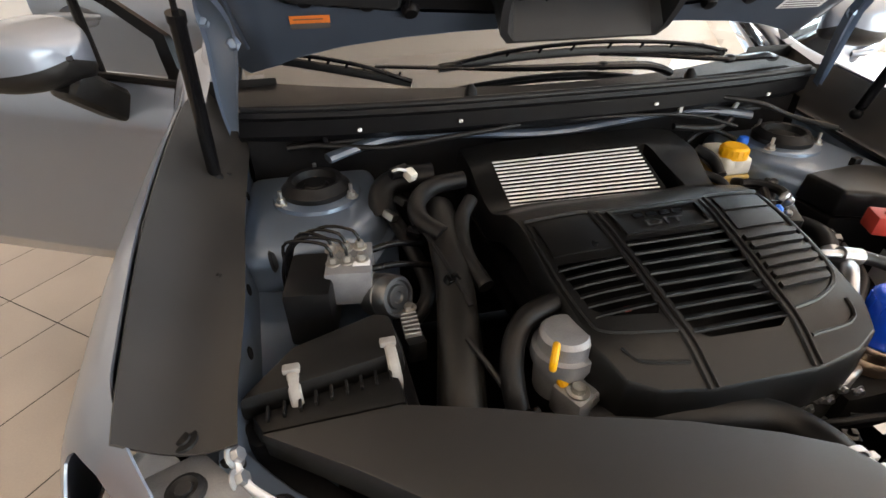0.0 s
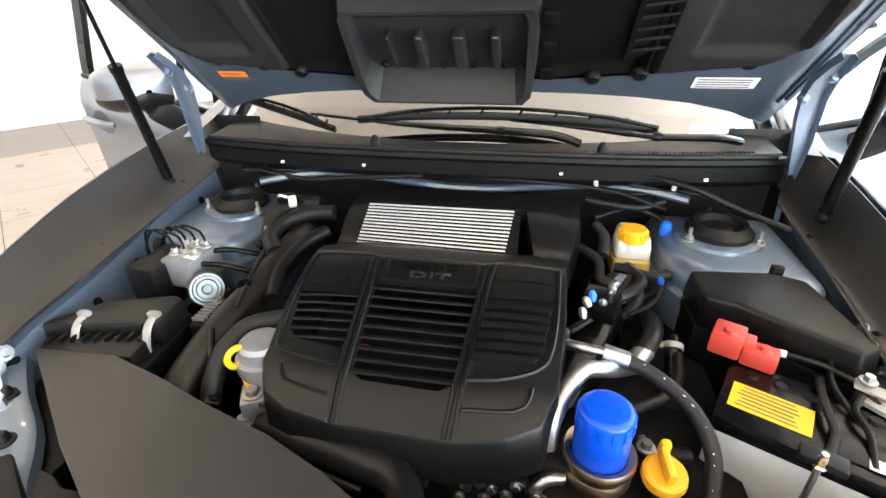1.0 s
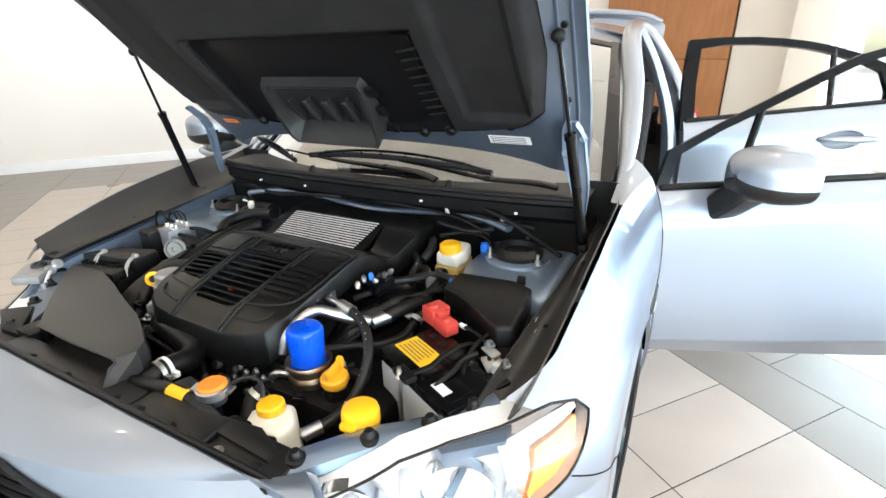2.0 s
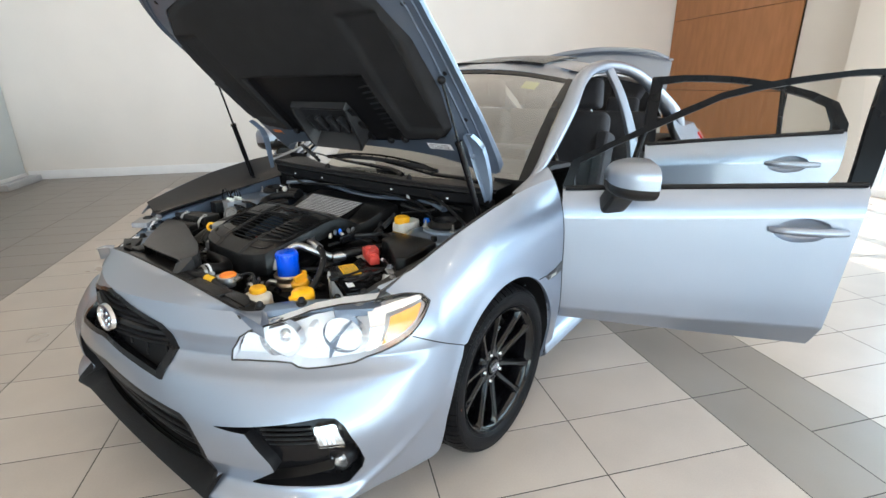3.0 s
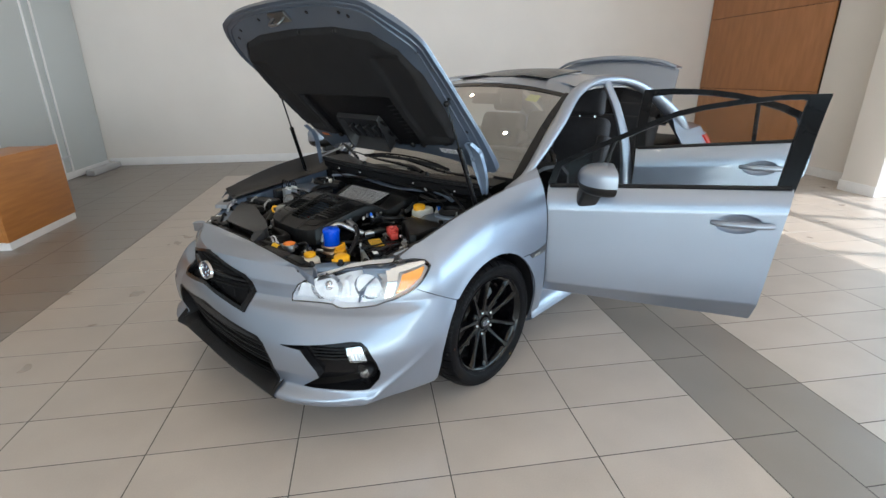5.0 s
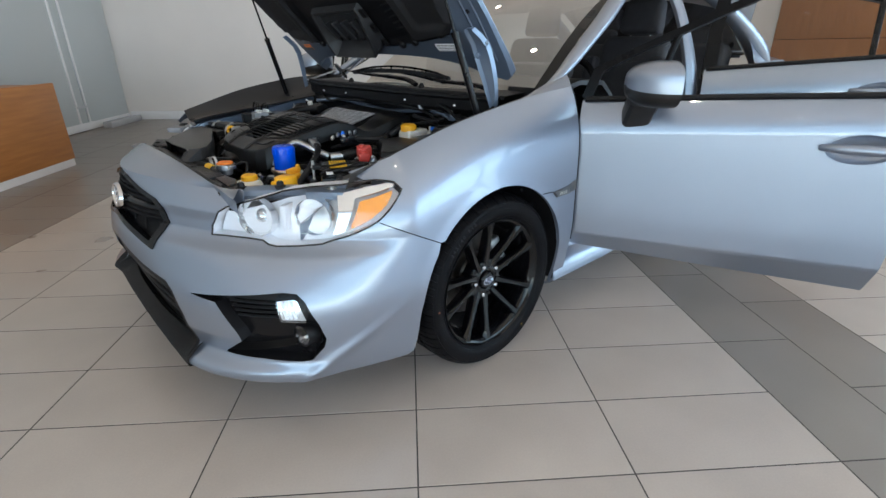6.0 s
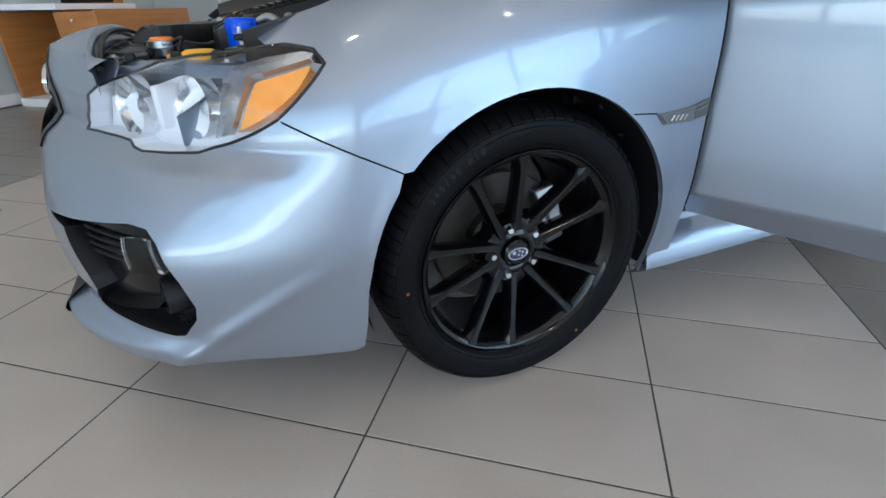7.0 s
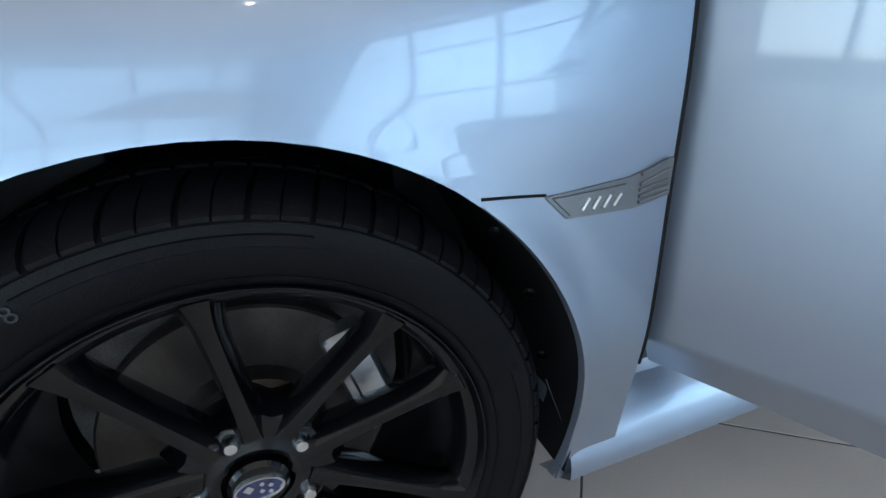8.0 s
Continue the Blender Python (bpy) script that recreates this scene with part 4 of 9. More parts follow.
# wing vent with its chrome strip
for s in (1, -1):
    vent = part("wing_vent", panel(front, span(1.50, 1.66, 34), span(0.56, 0.625, 20), [(1.518, 0.599), (1.596, 0.604), (1.640, 0.612), (1.640, 0.584), (1.603, 0.575), (1.539, 0.575)], (), 1.2, 0.008, lift=0.003, mirror=s < 0), DARKCHROME, car, "dark wing badge with slanted silver strokes")
    part("badge_plate", panel(front, span(1.50, 1.66, 34), span(0.56, 0.625, 20), [(1.524, 0.597), (1.592, 0.601), (1.598, 0.579), (1.541, 0.578)], (), 1.2, 0.004, lift=0.006, mirror=s < 0), DARKCHROME, vent)
    for k in range(4):
        u = 1.553 + k * 0.010
        bm = bmesh.new()
        a, b = Vector(front(u - 0.003, 0.583)), Vector(front(u + 0.003, 0.594))
        tube(bm, [(s * (a.x + 0.007), a.y, a.z), (s * (b.x + 0.007), b.y, b.z)], 0.0018, 6)
        part("badge_stroke", bm, STEEL, vent)
    for k in range(5):
        bm = bmesh.new()
        a, b = Vector(front(1.607, 0.581 + k * 0.006)), Vector(front(1.637, 0.588 + k * 0.006))
        tube(bm, [(s * (a.x + 0.004), a.y, a.z), (s * (b.x + 0.004), b.y, b.z)], 0.0016, 6)
        part("vent_mesh", bm, DARKCHROME, vent)

# wheel housings
for s in (1, -1):
    for yw in (HUB[0], 2.65):
        bm = bmesh.new()
        n = 26
        ring = [(yw + 0.357 * math.cos(radians(a)), 0.322 + 0.357 * math.sin(radians(a))) for a in span(-16, 194, n)]
        for x0, x1 in ((0.870, 0.72), (0.72, 0.58)):
            strip(bm, [(s * x0, y, z) for y, z in ring], [(s * x1, y, z) for y, z in ring])
        strip(bm, [(s * 0.58, y, z) for y, z in ring], [(s * 0.58, yw, 0.322)] * n)
        bmesh.ops.remove_doubles(bm, verts=bm.verts, dist=1e-5)
        part("wheel_housing", bm, DARK, car, "black plastic wheel housing")
    # fixings of the housing edge
    for a in (6, 22, 38, 54):
        bm = bmesh.new()
        y, z = HUB[0] + 0.352 * math.cos(radians(a)), HUB[1] + 0.352 * math.sin(radians(a))
        lathe(bm, [(0.0, 0.004), (0.006, 0.003), (0.008, 0.0)], Matrix.Translation((s * 0.80, y - 0.004, z - 0.003)) @ pose(0, 0, 0, 0, -90 + a - 90, 0), 10)
        part("clip", bm, BLACK, car)


# the corner away from the door side stands a little further forward and higher
def skew(y):
    return ramp(y, (-0.1, 0.10, 0.36), (1.0, 0.9, 0.0))


for ob in list(car.children_recursive):
    if ob.type == "MESH" and ob.name.split(".")[0] not in ("wheel_housing", "clip", "wing_vent", "badge_plate", "badge_stroke", "vent_mesh"):
        for v in ob.data.vertices:
            if v.co.x < -0.40:
                f = skew(v.co.y) * min(1.0, (-0.40 - v.co.x) / 0.25)
                high = f * min(1.0, max(0.0, (v.co.z - 0.62) / 0.12))
                v.co.y -= 0.045 * f
                if ob.name.startswith("front_wing"):
                    v.co.z += 0.020 * high * ramp(v.co.y, (-0.56, -0.44), (-0.6, 1.0))
                elif ob.parent == lamp or ob == lamp:
                    v.co.x += 0.022 * high
                    v.co.z -= 0.045 * high


# ---- wheels ----
def build_wheel(at, side):
    """Side 1: the outer face looks towards +x."""
    R, face = 0.325, 0.845
    M = Matrix.Translation((0, at[1], at[2])) @ pose(0, 0, 0, 0, 90, 0)   # lathe z becomes +x
    wheel = new("wheel")
    wheel.parent = car
    tagged(wheel, "black alloy wheel with five pairs of slim spokes")
    k = lambda z: z     # distance from the car's middle
    made = []

    def add(name, bm, mt, label=""):
        if side < 0:
            flip(bm)
        made.append(part(name, bm, mt, wheel, label))
    bm = bmesh.new()
    lathe(bm, [(0.234, 0.860), (0.239, 0.869), (0.247, 0.8755), (0.262, 0.8805), (0.280, 0.8815), (0.294, 0.878), (0.303, 0.867), (0.309, 0.852), (0.312, 0.835), (0.313, 0.80), (0.313, 0.70), (0.308, 0.655), (0.285, 0.64), (0.24, 0.65), (0.23, 0.68), (0.23, 0.83)], M, 96, True)
    add("tyre", bm, TYRE, "black low-profile tyre")
    # raised rings and bars of the sidewall
    for r, x in ((0.2485, 0.8765), (0.2935, 0.879)):
        bm = bmesh.new()
        lathe(bm, [(r - 0.002, x - 0.002), (r, x + 0.0012), (r + 0.002, x - 0.002)], M, 96)
        add("sidewall_ring", bm, TYRE)
    for a0, a1 in ((72, 112), (-50, 20), (196, 206)):
        bm = bmesh.new()
        arc = [radians(a) for a in span(a0, a1, 24)]
        rows = []
        for r, x in ((0.274, 0.8805), (0.2752, 0.8828), (0.2838, 0.8824), (0.285, 0.8795)):
            rows.append([Vector((x, at[1] + r * math.cos(a + (0.03 if r > 0.28 else 0)), at[2] + r * math.sin(a + (0.03 if r > 0.28 else 0)))) for a in arc])
        for r0, r1 in zip(rows, rows[1:]):
            strip(bm, r0, r1)
        bmesh.ops.remove_doubles(bm, verts=bm.verts, dist=1e-5)
        add("sidewall_bar", bm, TYRE)
    # raised size marking along the upper sidewall
    for k, ch in enumerate("245/40 R18"):
        if ch == " ":
            continue
        a = radians(141.5 - 2.95 * k)
        r = 0.276
        turn = Matrix.Translation((0.8818, at[1] + r * math.cos(a), at[2] + r * math.sin(a))) @ Matrix.Rotation(a - math.pi / 2, 4, "X") @ pose(0, 0, 0, 90, 0, 90)
        if side < 0:
            turn = turn @ Matrix.Diagonal((-1, 1, 1, 1))
        if at[1] < 1 and side > 0:
            mark = letters(ch, 0.018, (0, 0, 0), turn, SIDEWALL, wheel, "size_mark", 0.0008)
    for a, mt in ((-178.5, DOTORANGE), (-55.5, DOTYELLOW)):
        bm = bmesh.new()
        r = 0.272
        lathe(bm, [(0.0, 0.0008), (0.0038, 0.0)], Matrix.Translation((0.8816, at[1] + r * math.cos(radians(a)), at[2] + r * math.sin(radians(a)))) @ pose(0, 0, 0, 0, 90, 0), 12)
        add("paint_dot", bm, mt)
    # shoulder blocks, parted by curved grooves
    shoulder = [(0.3135, 0.800), (0.3185, 0.804), (0.3185, 0.828), (0.3165, 0.842), (0.312, 0.857), (0.3055, 0.870), (0.298, 0.8785), (0.2935, 0.8785)]
    count = 40
    pitch = 2 * math.pi / count
    for face in (1, -1):
        bm = bmesh.new()
        for i in range(count):
            for h, (f0, f1) in enumerate(((0.0, 0.445), (0.48, 0.90))):
                cols = []
                for f in span(f0, f1, 4):
                    col = []
                    for k, (r, x) in enumerate(shoulder):
                        lean = 0.30 * math.sin(k / 7 * math.pi * 0.5) * pitch
                        a = (i + f) * pitch + lean
                        d = x if face > 0 else 1.512 - x
                        col.append(bm.verts.new((d, at[1] + r * math.cos(a), at[2] + r * math.sin(a))))
                    cols.append(col)
                low = []
                for col in (cols[0], cols[-1]):
                    low.append([bm.verts.new((v.co.x - face * 0.004, at[1] + (v.co.y - at[1]) * 0.978, at[2] + (v.co.z - at[2]) * 0.978)) for v in col])
                for c0, c1 in zip(cols, cols[1:]):
                    for k in range(7):
                        bm.faces.new((c0[k], c0[k + 1], c1[k + 1], c1[k]))
                for col, lo in ((cols[0], low[0]), (cols[-1], low[1])):
                    for k in range(7):
                        bm.faces.new((col[k], col[k + 1], lo[k + 1], lo[k]))
        add("shoulder_tread", bm, TYRE)
    # ribs of the running surface
    bm = bmesh.new()
    cell = bmesh.new()
    box(cell, (0, 0, 0), (0.029, 0.0268, 0.011), 0.0015, seg=1)
    cme = bpy.data.meshes.new("block")
    cell.to_mesh(cme)
    cell.free()
    for j, x in enumerate((0.782, 0.756, 0.730)):
        for i in range(68):
            a = 2 * math.pi * (i + 0.5 * (j % 2)) / 68
            m = Matrix.Translation((x, at[1] + 0.314 * math.cos(a), at[2] + 0.314 * math.sin(a))) @ Matrix.Rotation(a - math.pi / 2, 4, "X") @ Matrix.Rotation(radians(12 if j % 2 else -12), 4, "Z") @ Matrix.Diagonal((0.8, 1, 1, 1))
            before = len(bm.verts)
            bm.from_mesh(cme)
            bm.verts.ensure_lookup_table()
            for v in bm.verts[before:]:
                v.co = m @ v.co
    bpy.data.meshes.remove(cme)
    add("tread", bm, TYRE)
    bm = bmesh.new()
    lathe(bm, [(0.2155, 0.842), (0.2185, 0.853), (0.2225, 0.8595), (0.2300, 0.8635), (0.2322, 0.868), (0.2345, 0.8718), (0.2365, 0.8715), (0.2375, 0.866), (0.2365, 0.855), (0.234, 0.80), (0.226, 0.75), (0.224, 0.68), (0.23, 0.66), (0.209, 0.66), (0.207, 0.75), (0.2125, 0.80)], M, 96, True)
    add("rim", bm, WHEELBLACK, "gloss black rim with a bright machined lip")
    bm = bmesh.new()
    lathe(bm, [(0.2340, 0.8710), (0.2348, 0.8724), (0.2362, 0.8724), (0.2370, 0.8705)], M, 96)
    add("rim_lip", bm, GLOSS)
    # five pairs of spokes, straight from hub to rim
    for p in range(5):
        base = radians(72 * p)
        radial = Vector((0, math.cos(base), math.sin(base)))
        cross = Vector((0, -math.sin(base), math.cos(base)))
        for half in (-1, 1):
            start = radial * 0.050 + cross * half * 0.0135
            end = radial * 0.2105 + cross * half * 0.0832
            tng = Vector((1, 0, 0)).cross(end - start).normalized()
            bm = bmesh.new()
            prev = None
            for t in span(0, 1, 13):
                c = start.lerp(end, t)
                x = 0.829 + 0.0335 * t ** 1.25
                w = ramp(t, (0.0, 0.25, 0.6, 0.85, 1.0), (0.0165, 0.0135, 0.0120, 0.0135, 0.0215))
                deep = 0.030 + 0.012 * (1 - t)
                ring = []
                for dx, dw in ((-0.0085, -0.98), (0.0012, -0.50), (0.0, 0.0), (0.0012, 0.50), (-0.0085, 0.98), (-deep * 0.55, 1.12), (-deep, 0.75), (-deep, -0.75), (-deep * 0.55, -1.12)):
                    ring.append(bm.verts.new(Vector((x + dx, at[1], at[2])) + c + tng * w * dw))
                if prev:
                    for i in range(9):
                        bm.faces.new((prev[i], prev[(i + 1) % 9], ring[(i + 1) % 9], ring[i]))
                else:
                    bm.faces.new(ring[::-1])
                prev = ring
            bm.faces.new(prev)
            add("spoke", bm, WHEELBLACK)
        # web that ties the pair together at its root
        bm = bmesh.new()
        rows = []
        for r, half, x in ((0.040, 0.020, 0.826), (0.066, 0.024, 0.828), (0.082, 0.026, 0.824), (0.090, 0.024, 0.812), (0.092, 0.020, 0.790)):
            rows.append([Vector((x, at[1], at[2])) + radial * (r - 0.008 * (1 - abs(k))) + cross * half * k for k in span(-1, 1, 7)])
        for r0, r1 in zip(rows, rows[1:]):
            strip(bm, r0, r1)
        bmesh.ops.remove_doubles(bm, verts=bm.verts, dist=1e-5)
        add("spoke_web", bm, WHEELBLACK)
    bm = bmesh.new()
    lathe(bm, [(0.0, 0.812), (0.034, 0.812), (0.036, 0.829), (0.042, 0.831), (0.070, 0.822), (0.078, 0.806), (0.078, 0.78), (0.0, 0.78)], M, 48)
    add("hub", bm, WHEELBLACK)
    bm = bmesh.new()
    lathe(bm, [(0.0, 0.838), (0.026, 0.837), (0.030, 0.833), (0.031, 0.812)], M, 40)
    cap = bm
    add("hub_cap", cap, WHEELBLACK)
    oval = Matrix.Translation((0, at[1], at[2])) @ pose(0, 0, 0, 0, 90, 0) @ Matrix.Diagonal((0.58, 1, 1, 1))
    bm = bmesh.new()
    lathe(bm, [(0.021, 0.8385), (0.022, 0.8405), (0.0245, 0.8405), (0.0255, 0.8375)], oval, 36)
    add("badge_ring", bm, CHROME)
    bm = bmesh.new()
    lathe(bm, [(0.0, 0.8392), (0.0215, 0.8388)], oval, 36)
    add("badge_face", bm, BADGE)
    bm = bmesh.new()
    for dy, dz, r in ((-0.010, 0.003, 0.0055), (0.003, 0.006, 0.003), (0.011, 0.002, 0.003), (0.002, -0.003, 0.003), (0.010, -0.006, 0.003)):
        lathe(bm, [(0.0, 0.8405), (r, 0.8398)], Matrix.Translation((0, at[1] + dy, at[2] + dz)) @ pose(0, 0, 0, 0, 90, 0), 4)
    add("badge_star", bm, CHROME)
    for p in range(5):
        a = radians(108 + 72 * p)
        m = Matrix.Translation((0, at[1] + 0.0572 * math.cos(a), at[2] + 0.0572 * math.sin(a))) @ pose(0, 0, 0, 0, 90, 0)
        bm = bmesh.new()
        lathe(bm, [(0.0, 0.836), (0.006, 0.8355), (0.0085, 0.831), (0.0095, 0.822), (0.0095, 0.806)], m, 12)
        add("wheel_nut", bm, CHROME)
        bm = bmesh.new()
        lathe(bm, [(0.0125, 0.81), (0.0125, 0.8225), (0.0155, 0.8235), (0.0165, 0.815)], m, 20)
        add("nut_seat", bm, WHEELBLACK)
    bm = bmesh.new()
    lathe(bm, [(0.07, 0.745), (0.155, 0.745), (0.158, 0.742), (0.158, 0.722), (0.155, 0.719), (0.07, 0.719), (0.07, 0.70)], M, 64)
    lathe(bm, [(0.0, 0.778), (0.075, 0.778), (0.082, 0.77), (0.084, 0.745)], M, 48)
    add("brake_disc", bm, DISC, "worn steel brake disc")
    bm = bmesh.new()
    for a, w in ((18, 0.10),):
        c = radians(a)
        box(bm, (0.752, at[1] + 0.135 * math.cos(c), at[2] + 0.135 * math.sin(c)), (0.035, 0.052, 0.15), 0.010, Matrix.Rotation(c, 4, "X"), 3)
        box(bm, (0.772, at[1] + 0.14 * math.cos(c), at[2] + 0.14 * math.sin(c)), (0.02, 0.035, 0.09), 0.008, Matrix.Rotation(c, 4, "X"), 3)
    add("brake_caliper", bm, ALU, "bare alloy brake caliper")
    bm = bmesh.new()
    lathe(bm, [(0.205, 0.64), (0.0, 0.66)], M, 48)
    add("backing_plate", bm, CAST)
    return wheel


for yw in (0.0, 2.65):
    for s in (1, -1):
        build_wheel((0, yw, 0.319), s)


# ---- doors ----
def build_door(name, y0, y1, hinge, swing, side, sash, opening, label, mirror=False, quarter=None):
    """A door of the left side, swung out by degrees about its hinge; side -1 mirrors it. sash and opening: (y, z) of the window frame's outer and inner lines."""
    turn = Matrix.Translation((hinge[0], hinge[1], 0)) @ Matrix.Rotation(radians(-swing), 4, "Z") @ Matrix.Translation((-hinge[0], -hinge[1], 0))
    door = new(name)
    door.parent = car
    tagged(door, label)

    def add(nm, bm, mt, lab="", smooth=35):
        bm.transform(turn)
        if side < 0:
            flip(bm)
        return part(nm, bm, mt, door, lab, smooth)
    run = lambda y: (y - y0) / (y1 - y0)
    if quarter:
        belt, shoulder = (lambda y: 0.975 + 0.082 * run(y)), (lambda y: 0.862 + 0.06 * run(y))
    else:
        belt, shoulder = (lambda y: 0.903 + 0.048 * run(y)), (lambda y: 0.792 + 0.056 * run(y))
    hem, crease = (lambda y: 0.334 - 0.046 * run(y)), 0.392

    def door_x(y, z):
        """The skin's line: tucked in under the low crease, leaning in over the shoulder."""
        top_, mid = belt(y), shoulder(y)
        if z > mid:
            return 0.892 - 0.016 * (z - mid) / (top_ - mid) - 0.032 * ((z - mid) / (top_ - mid)) ** 2.2
        if z < crease:
            return 0.883 - 0.75 * (crease - z)
        return ramp(z, (crease, 0.50, 0.64, mid), (0.883, 0.8875, 0.889, 0.892))

    def skin(y, q):
        for q0, q1, z0, z1 in ((-1, 0.1, hem(y) - 11 * (crease - hem(y)), crease), (0.1, 0.8, crease, shoulder(y)), (0.8, 9, shoulder(y), shoulder(y) + 41 * (belt(y) - shoulder(y)))):
            if q <= q1:
                z = z0 + (z1 - z0) * (q - q0) / (q1 - q0)
                break
        if z > belt(y) + 0.002:
            z = belt(y) + 0.002
        return door_x(y, z) + 0.005 * math.sin(math.pi * max(0, min(1, run(y)))), y, z

    def skin_q(y, z):
        return 0.1 + 0.7 * (z - crease) / (shoulder(y) - crease)
    if quarter:
        low = [(y0, 0.0), (y1 - 0.30, 0.0), (y1 - 0.22, 0.22), (y1 - 0.10, 0.50), (y1, 0.72), (y1 + 0.02, 1.0), (y0, 1.0)]
    else:
        low = [(y0, 0.0), (y1 - 0.036, 0.0), (y1 - 0.042, 0.1), (y1 - 0.008, 0.8), (y1 + 0.008, 1.0), (y0, 1.0)]
    grow = [(y - 1e-4 if y < y0 + 0.01 else y, q + (1e-3 if q > 0.5 else -1e-3)) for y, q in low]
    yh, zh = (y1 - 0.215, 0.893) if quarter else (y1 - 0.172, 0.787)
    yc = yh - 0.022
    cup = [(yc + 0.098 * math.cos(a), skin_q(yc, zh + 0.046 * math.sin(a))) for a in (2 * math.pi * k / 40 for k in range(40))]
    add("outer_panel", panel(skin, span(y0, y1 + (0.02 if quarter else 0.008), 90), span(0, 1, 71), grow, (cup,), 1.0, 0.004), SILVER)
    inner = lambda y, q: (skin(y, q)[0] - 0.055, y, skin(y, q)[2])
    add("inner_trim", panel(inner, span(y0 + 0.01, y1, 30), span(0, 1, 20), grow, (), 1.0, 0.03), SEAT, "dark door lining")
    # shut faces
    bm = bmesh.new()
    edge = [(y, q) for y, q in low]
    fine = [(a[0] + (b[0] - a[0]) * t, min(1, max(0, a[1] + (b[1] - a[1]) * t))) for a, b in zip(edge, edge[1:] + edge[:1]) for t in span(0, 0.9, 8)]
    fine.append(fine[0])
    strip(bm, [(skin(y, q)[0] - 0.002, y, skin(y, q)[2]) for y, q in fine], [(inner(y, q)[0], y, inner(y, q)[2]) for y, q in fine])
    add("shut_face", bm, SILVER)
    # window frame
    bm = bmesh.new()
    lean = lambda z: ramp(z, (0.90, 1.36), (0.838, 0.735))
    plane = lambda y, z: (lean(z) + 0.012, y, z)
    ends = [p[0] for p in sash]
    bm = panel(plane, span(min(ends) - 0.01, max(ends) + 0.01, 110), span(0.90, 1.37, 64), sash, (opening,), 1.3, 0.024)
    add("window_frame", bm, FRAMEBLACK, "black window frame")
    bm = bmesh.new()
    tube(bm, [(door_x(y, belt(y)) + 0.002, y, belt(y) + 0.004) for y in span(y0 + 0.01, y1, 10)], 0.011, 8, 0.06)
    add("belt_seal", bm, BLACK)
    # the pane, wound up
    ys = [p[0] for p in sash]

    def head(y):
        for (ya, za), (yb, zb) in zip(sash, sash[1:]):
            if min(ya, yb) <= y <= max(ya, yb) and abs(yb - ya) > 0.02:
                return za + (zb - za) * (y - ya) / (yb - ya)
        return max(z for _, z in sash)
    bm = bmesh.new()
    cols = span(min(ys) + 0.03, y1 - 0.04, 18)
    strip(bm, [(lean(belt(y)) , y, belt(y)) for y in cols], [(lean(max(belt(y) + 0.01, head(y))), y, max(belt(y) + 0.01, head(y))) for y in cols])
    pane = add("pane", bm, DOORGLASS)
    pane.visible_shadow = False
    if quarter:
        bm = bmesh.new()
        tube(bm, [(lean(belt(quarter)), quarter, belt(quarter)), (lean(head(quarter)), quarter, head(quarter))], 0.013, 8)
        add("divider", bm, GLOSS)
    else:
        bm = bmesh.new()
        tube(bm, [(lean(0.92), 0.712, 0.92), (lean(1.13), 0.770, 1.13)], 0.0115, 8)
        add("divider", bm, FRAMEBLACK)
    # pull handle in its cup
    xh = door_x(yh, zh) + 0.005
    bm = bmesh.new()
    lathe(bm, [(0.0, -0.030), (0.05, -0.028), (0.078, -0.020), (0.092, -0.008), (0.0985, 0.0), (0.1015, 0.0006)], Matrix.Translation((0, yc, zh)) @ pose(0, 0, 0, 0, 90, 0) @ Matrix.Diagonal((0.47, 1.0, 1, 1)), 40)
    for v in bm.verts:
        v.co.x += skin(v.co.y, skin_q(v.co.y, v.co.z))[0]
    add("handle_cup", bm, SILVER)
    bm = bmesh.new()
    tube(bm, [(xh - 0.002, yh - 0.130, zh + 0.002), (xh + 0.022, yh - 0.095, zh + 0.004), (xh + 0.030, yh, zh + 0.004), (xh + 0.024, yh + 0.07, zh + 0.003), (xh + 0.012, yh + 0.115, zh + 0.002)], [0.013, 0.018, 0.020, 0.019, 0.015], 12, 0.012, flat=0.85)
    add("door_handle", bm, SILVER, "body-coloured pull handle")
    bm = bmesh.new()
    lathe(bm, [(0.0, 0.002), (0.006, 0.002), (0.008, 0.0)], Matrix.Translation((xh + 0.027, yh + 0.085, zh + 0.002)) @ pose(0, 0, 0, 0, 90, 0), 16)
    add("lock", bm, BLACK)
    if mirror:
        mx, my, mz = 0.974, y0 + 0.215, 0.973 if side > 0 else 0.992

        def shell(a, b):
            """The mirror's cap, a drop that points forwards."""
            ca, sa = math.cos(a), math.sin(a)
            r = math.sin(b) ** 0.65
            fx = (0.086 if side > 0 else 0.098) * (abs(ca) ** 0.45) * math.copysign(1, ca) * r
            fz = (0.069 - 0.012 * ca) * (abs(sa) ** 0.45) * math.copysign(1, sa) * r
            return mx + fx + 0.01, my + 0.05 - 0.115 * math.cos(b) + 0.02 * ca * r, mz + fz
        for nm, lo, hi, mt in (("mirror_cap", -0.12, math.pi + 0.12, SILVER), ("mirror_base", math.pi + 0.12, 2 * math.pi - 0.12, SATIN)):
            add(nm, sheet(shell, span(lo, hi, 26), span(0.02, math.pi * 0.60, 18), 0.003), mt, "" if nm == "mirror_cap" else "black mirror underside")
        bm = bmesh.new()
        lathe(bm, [(0.0, 0.0), (0.98, 0.0), (1.0, 0.01)], Matrix.Translation((mx + 0.012, my + 0.075, mz)) @ pose(0, 0, 0, 90, 0, 0) @ Matrix.Diagonal((0.080, 0.060, -1, 1)), 32)
        add("mirror_glass", bm, CHROME)
        bm = bmesh.new()
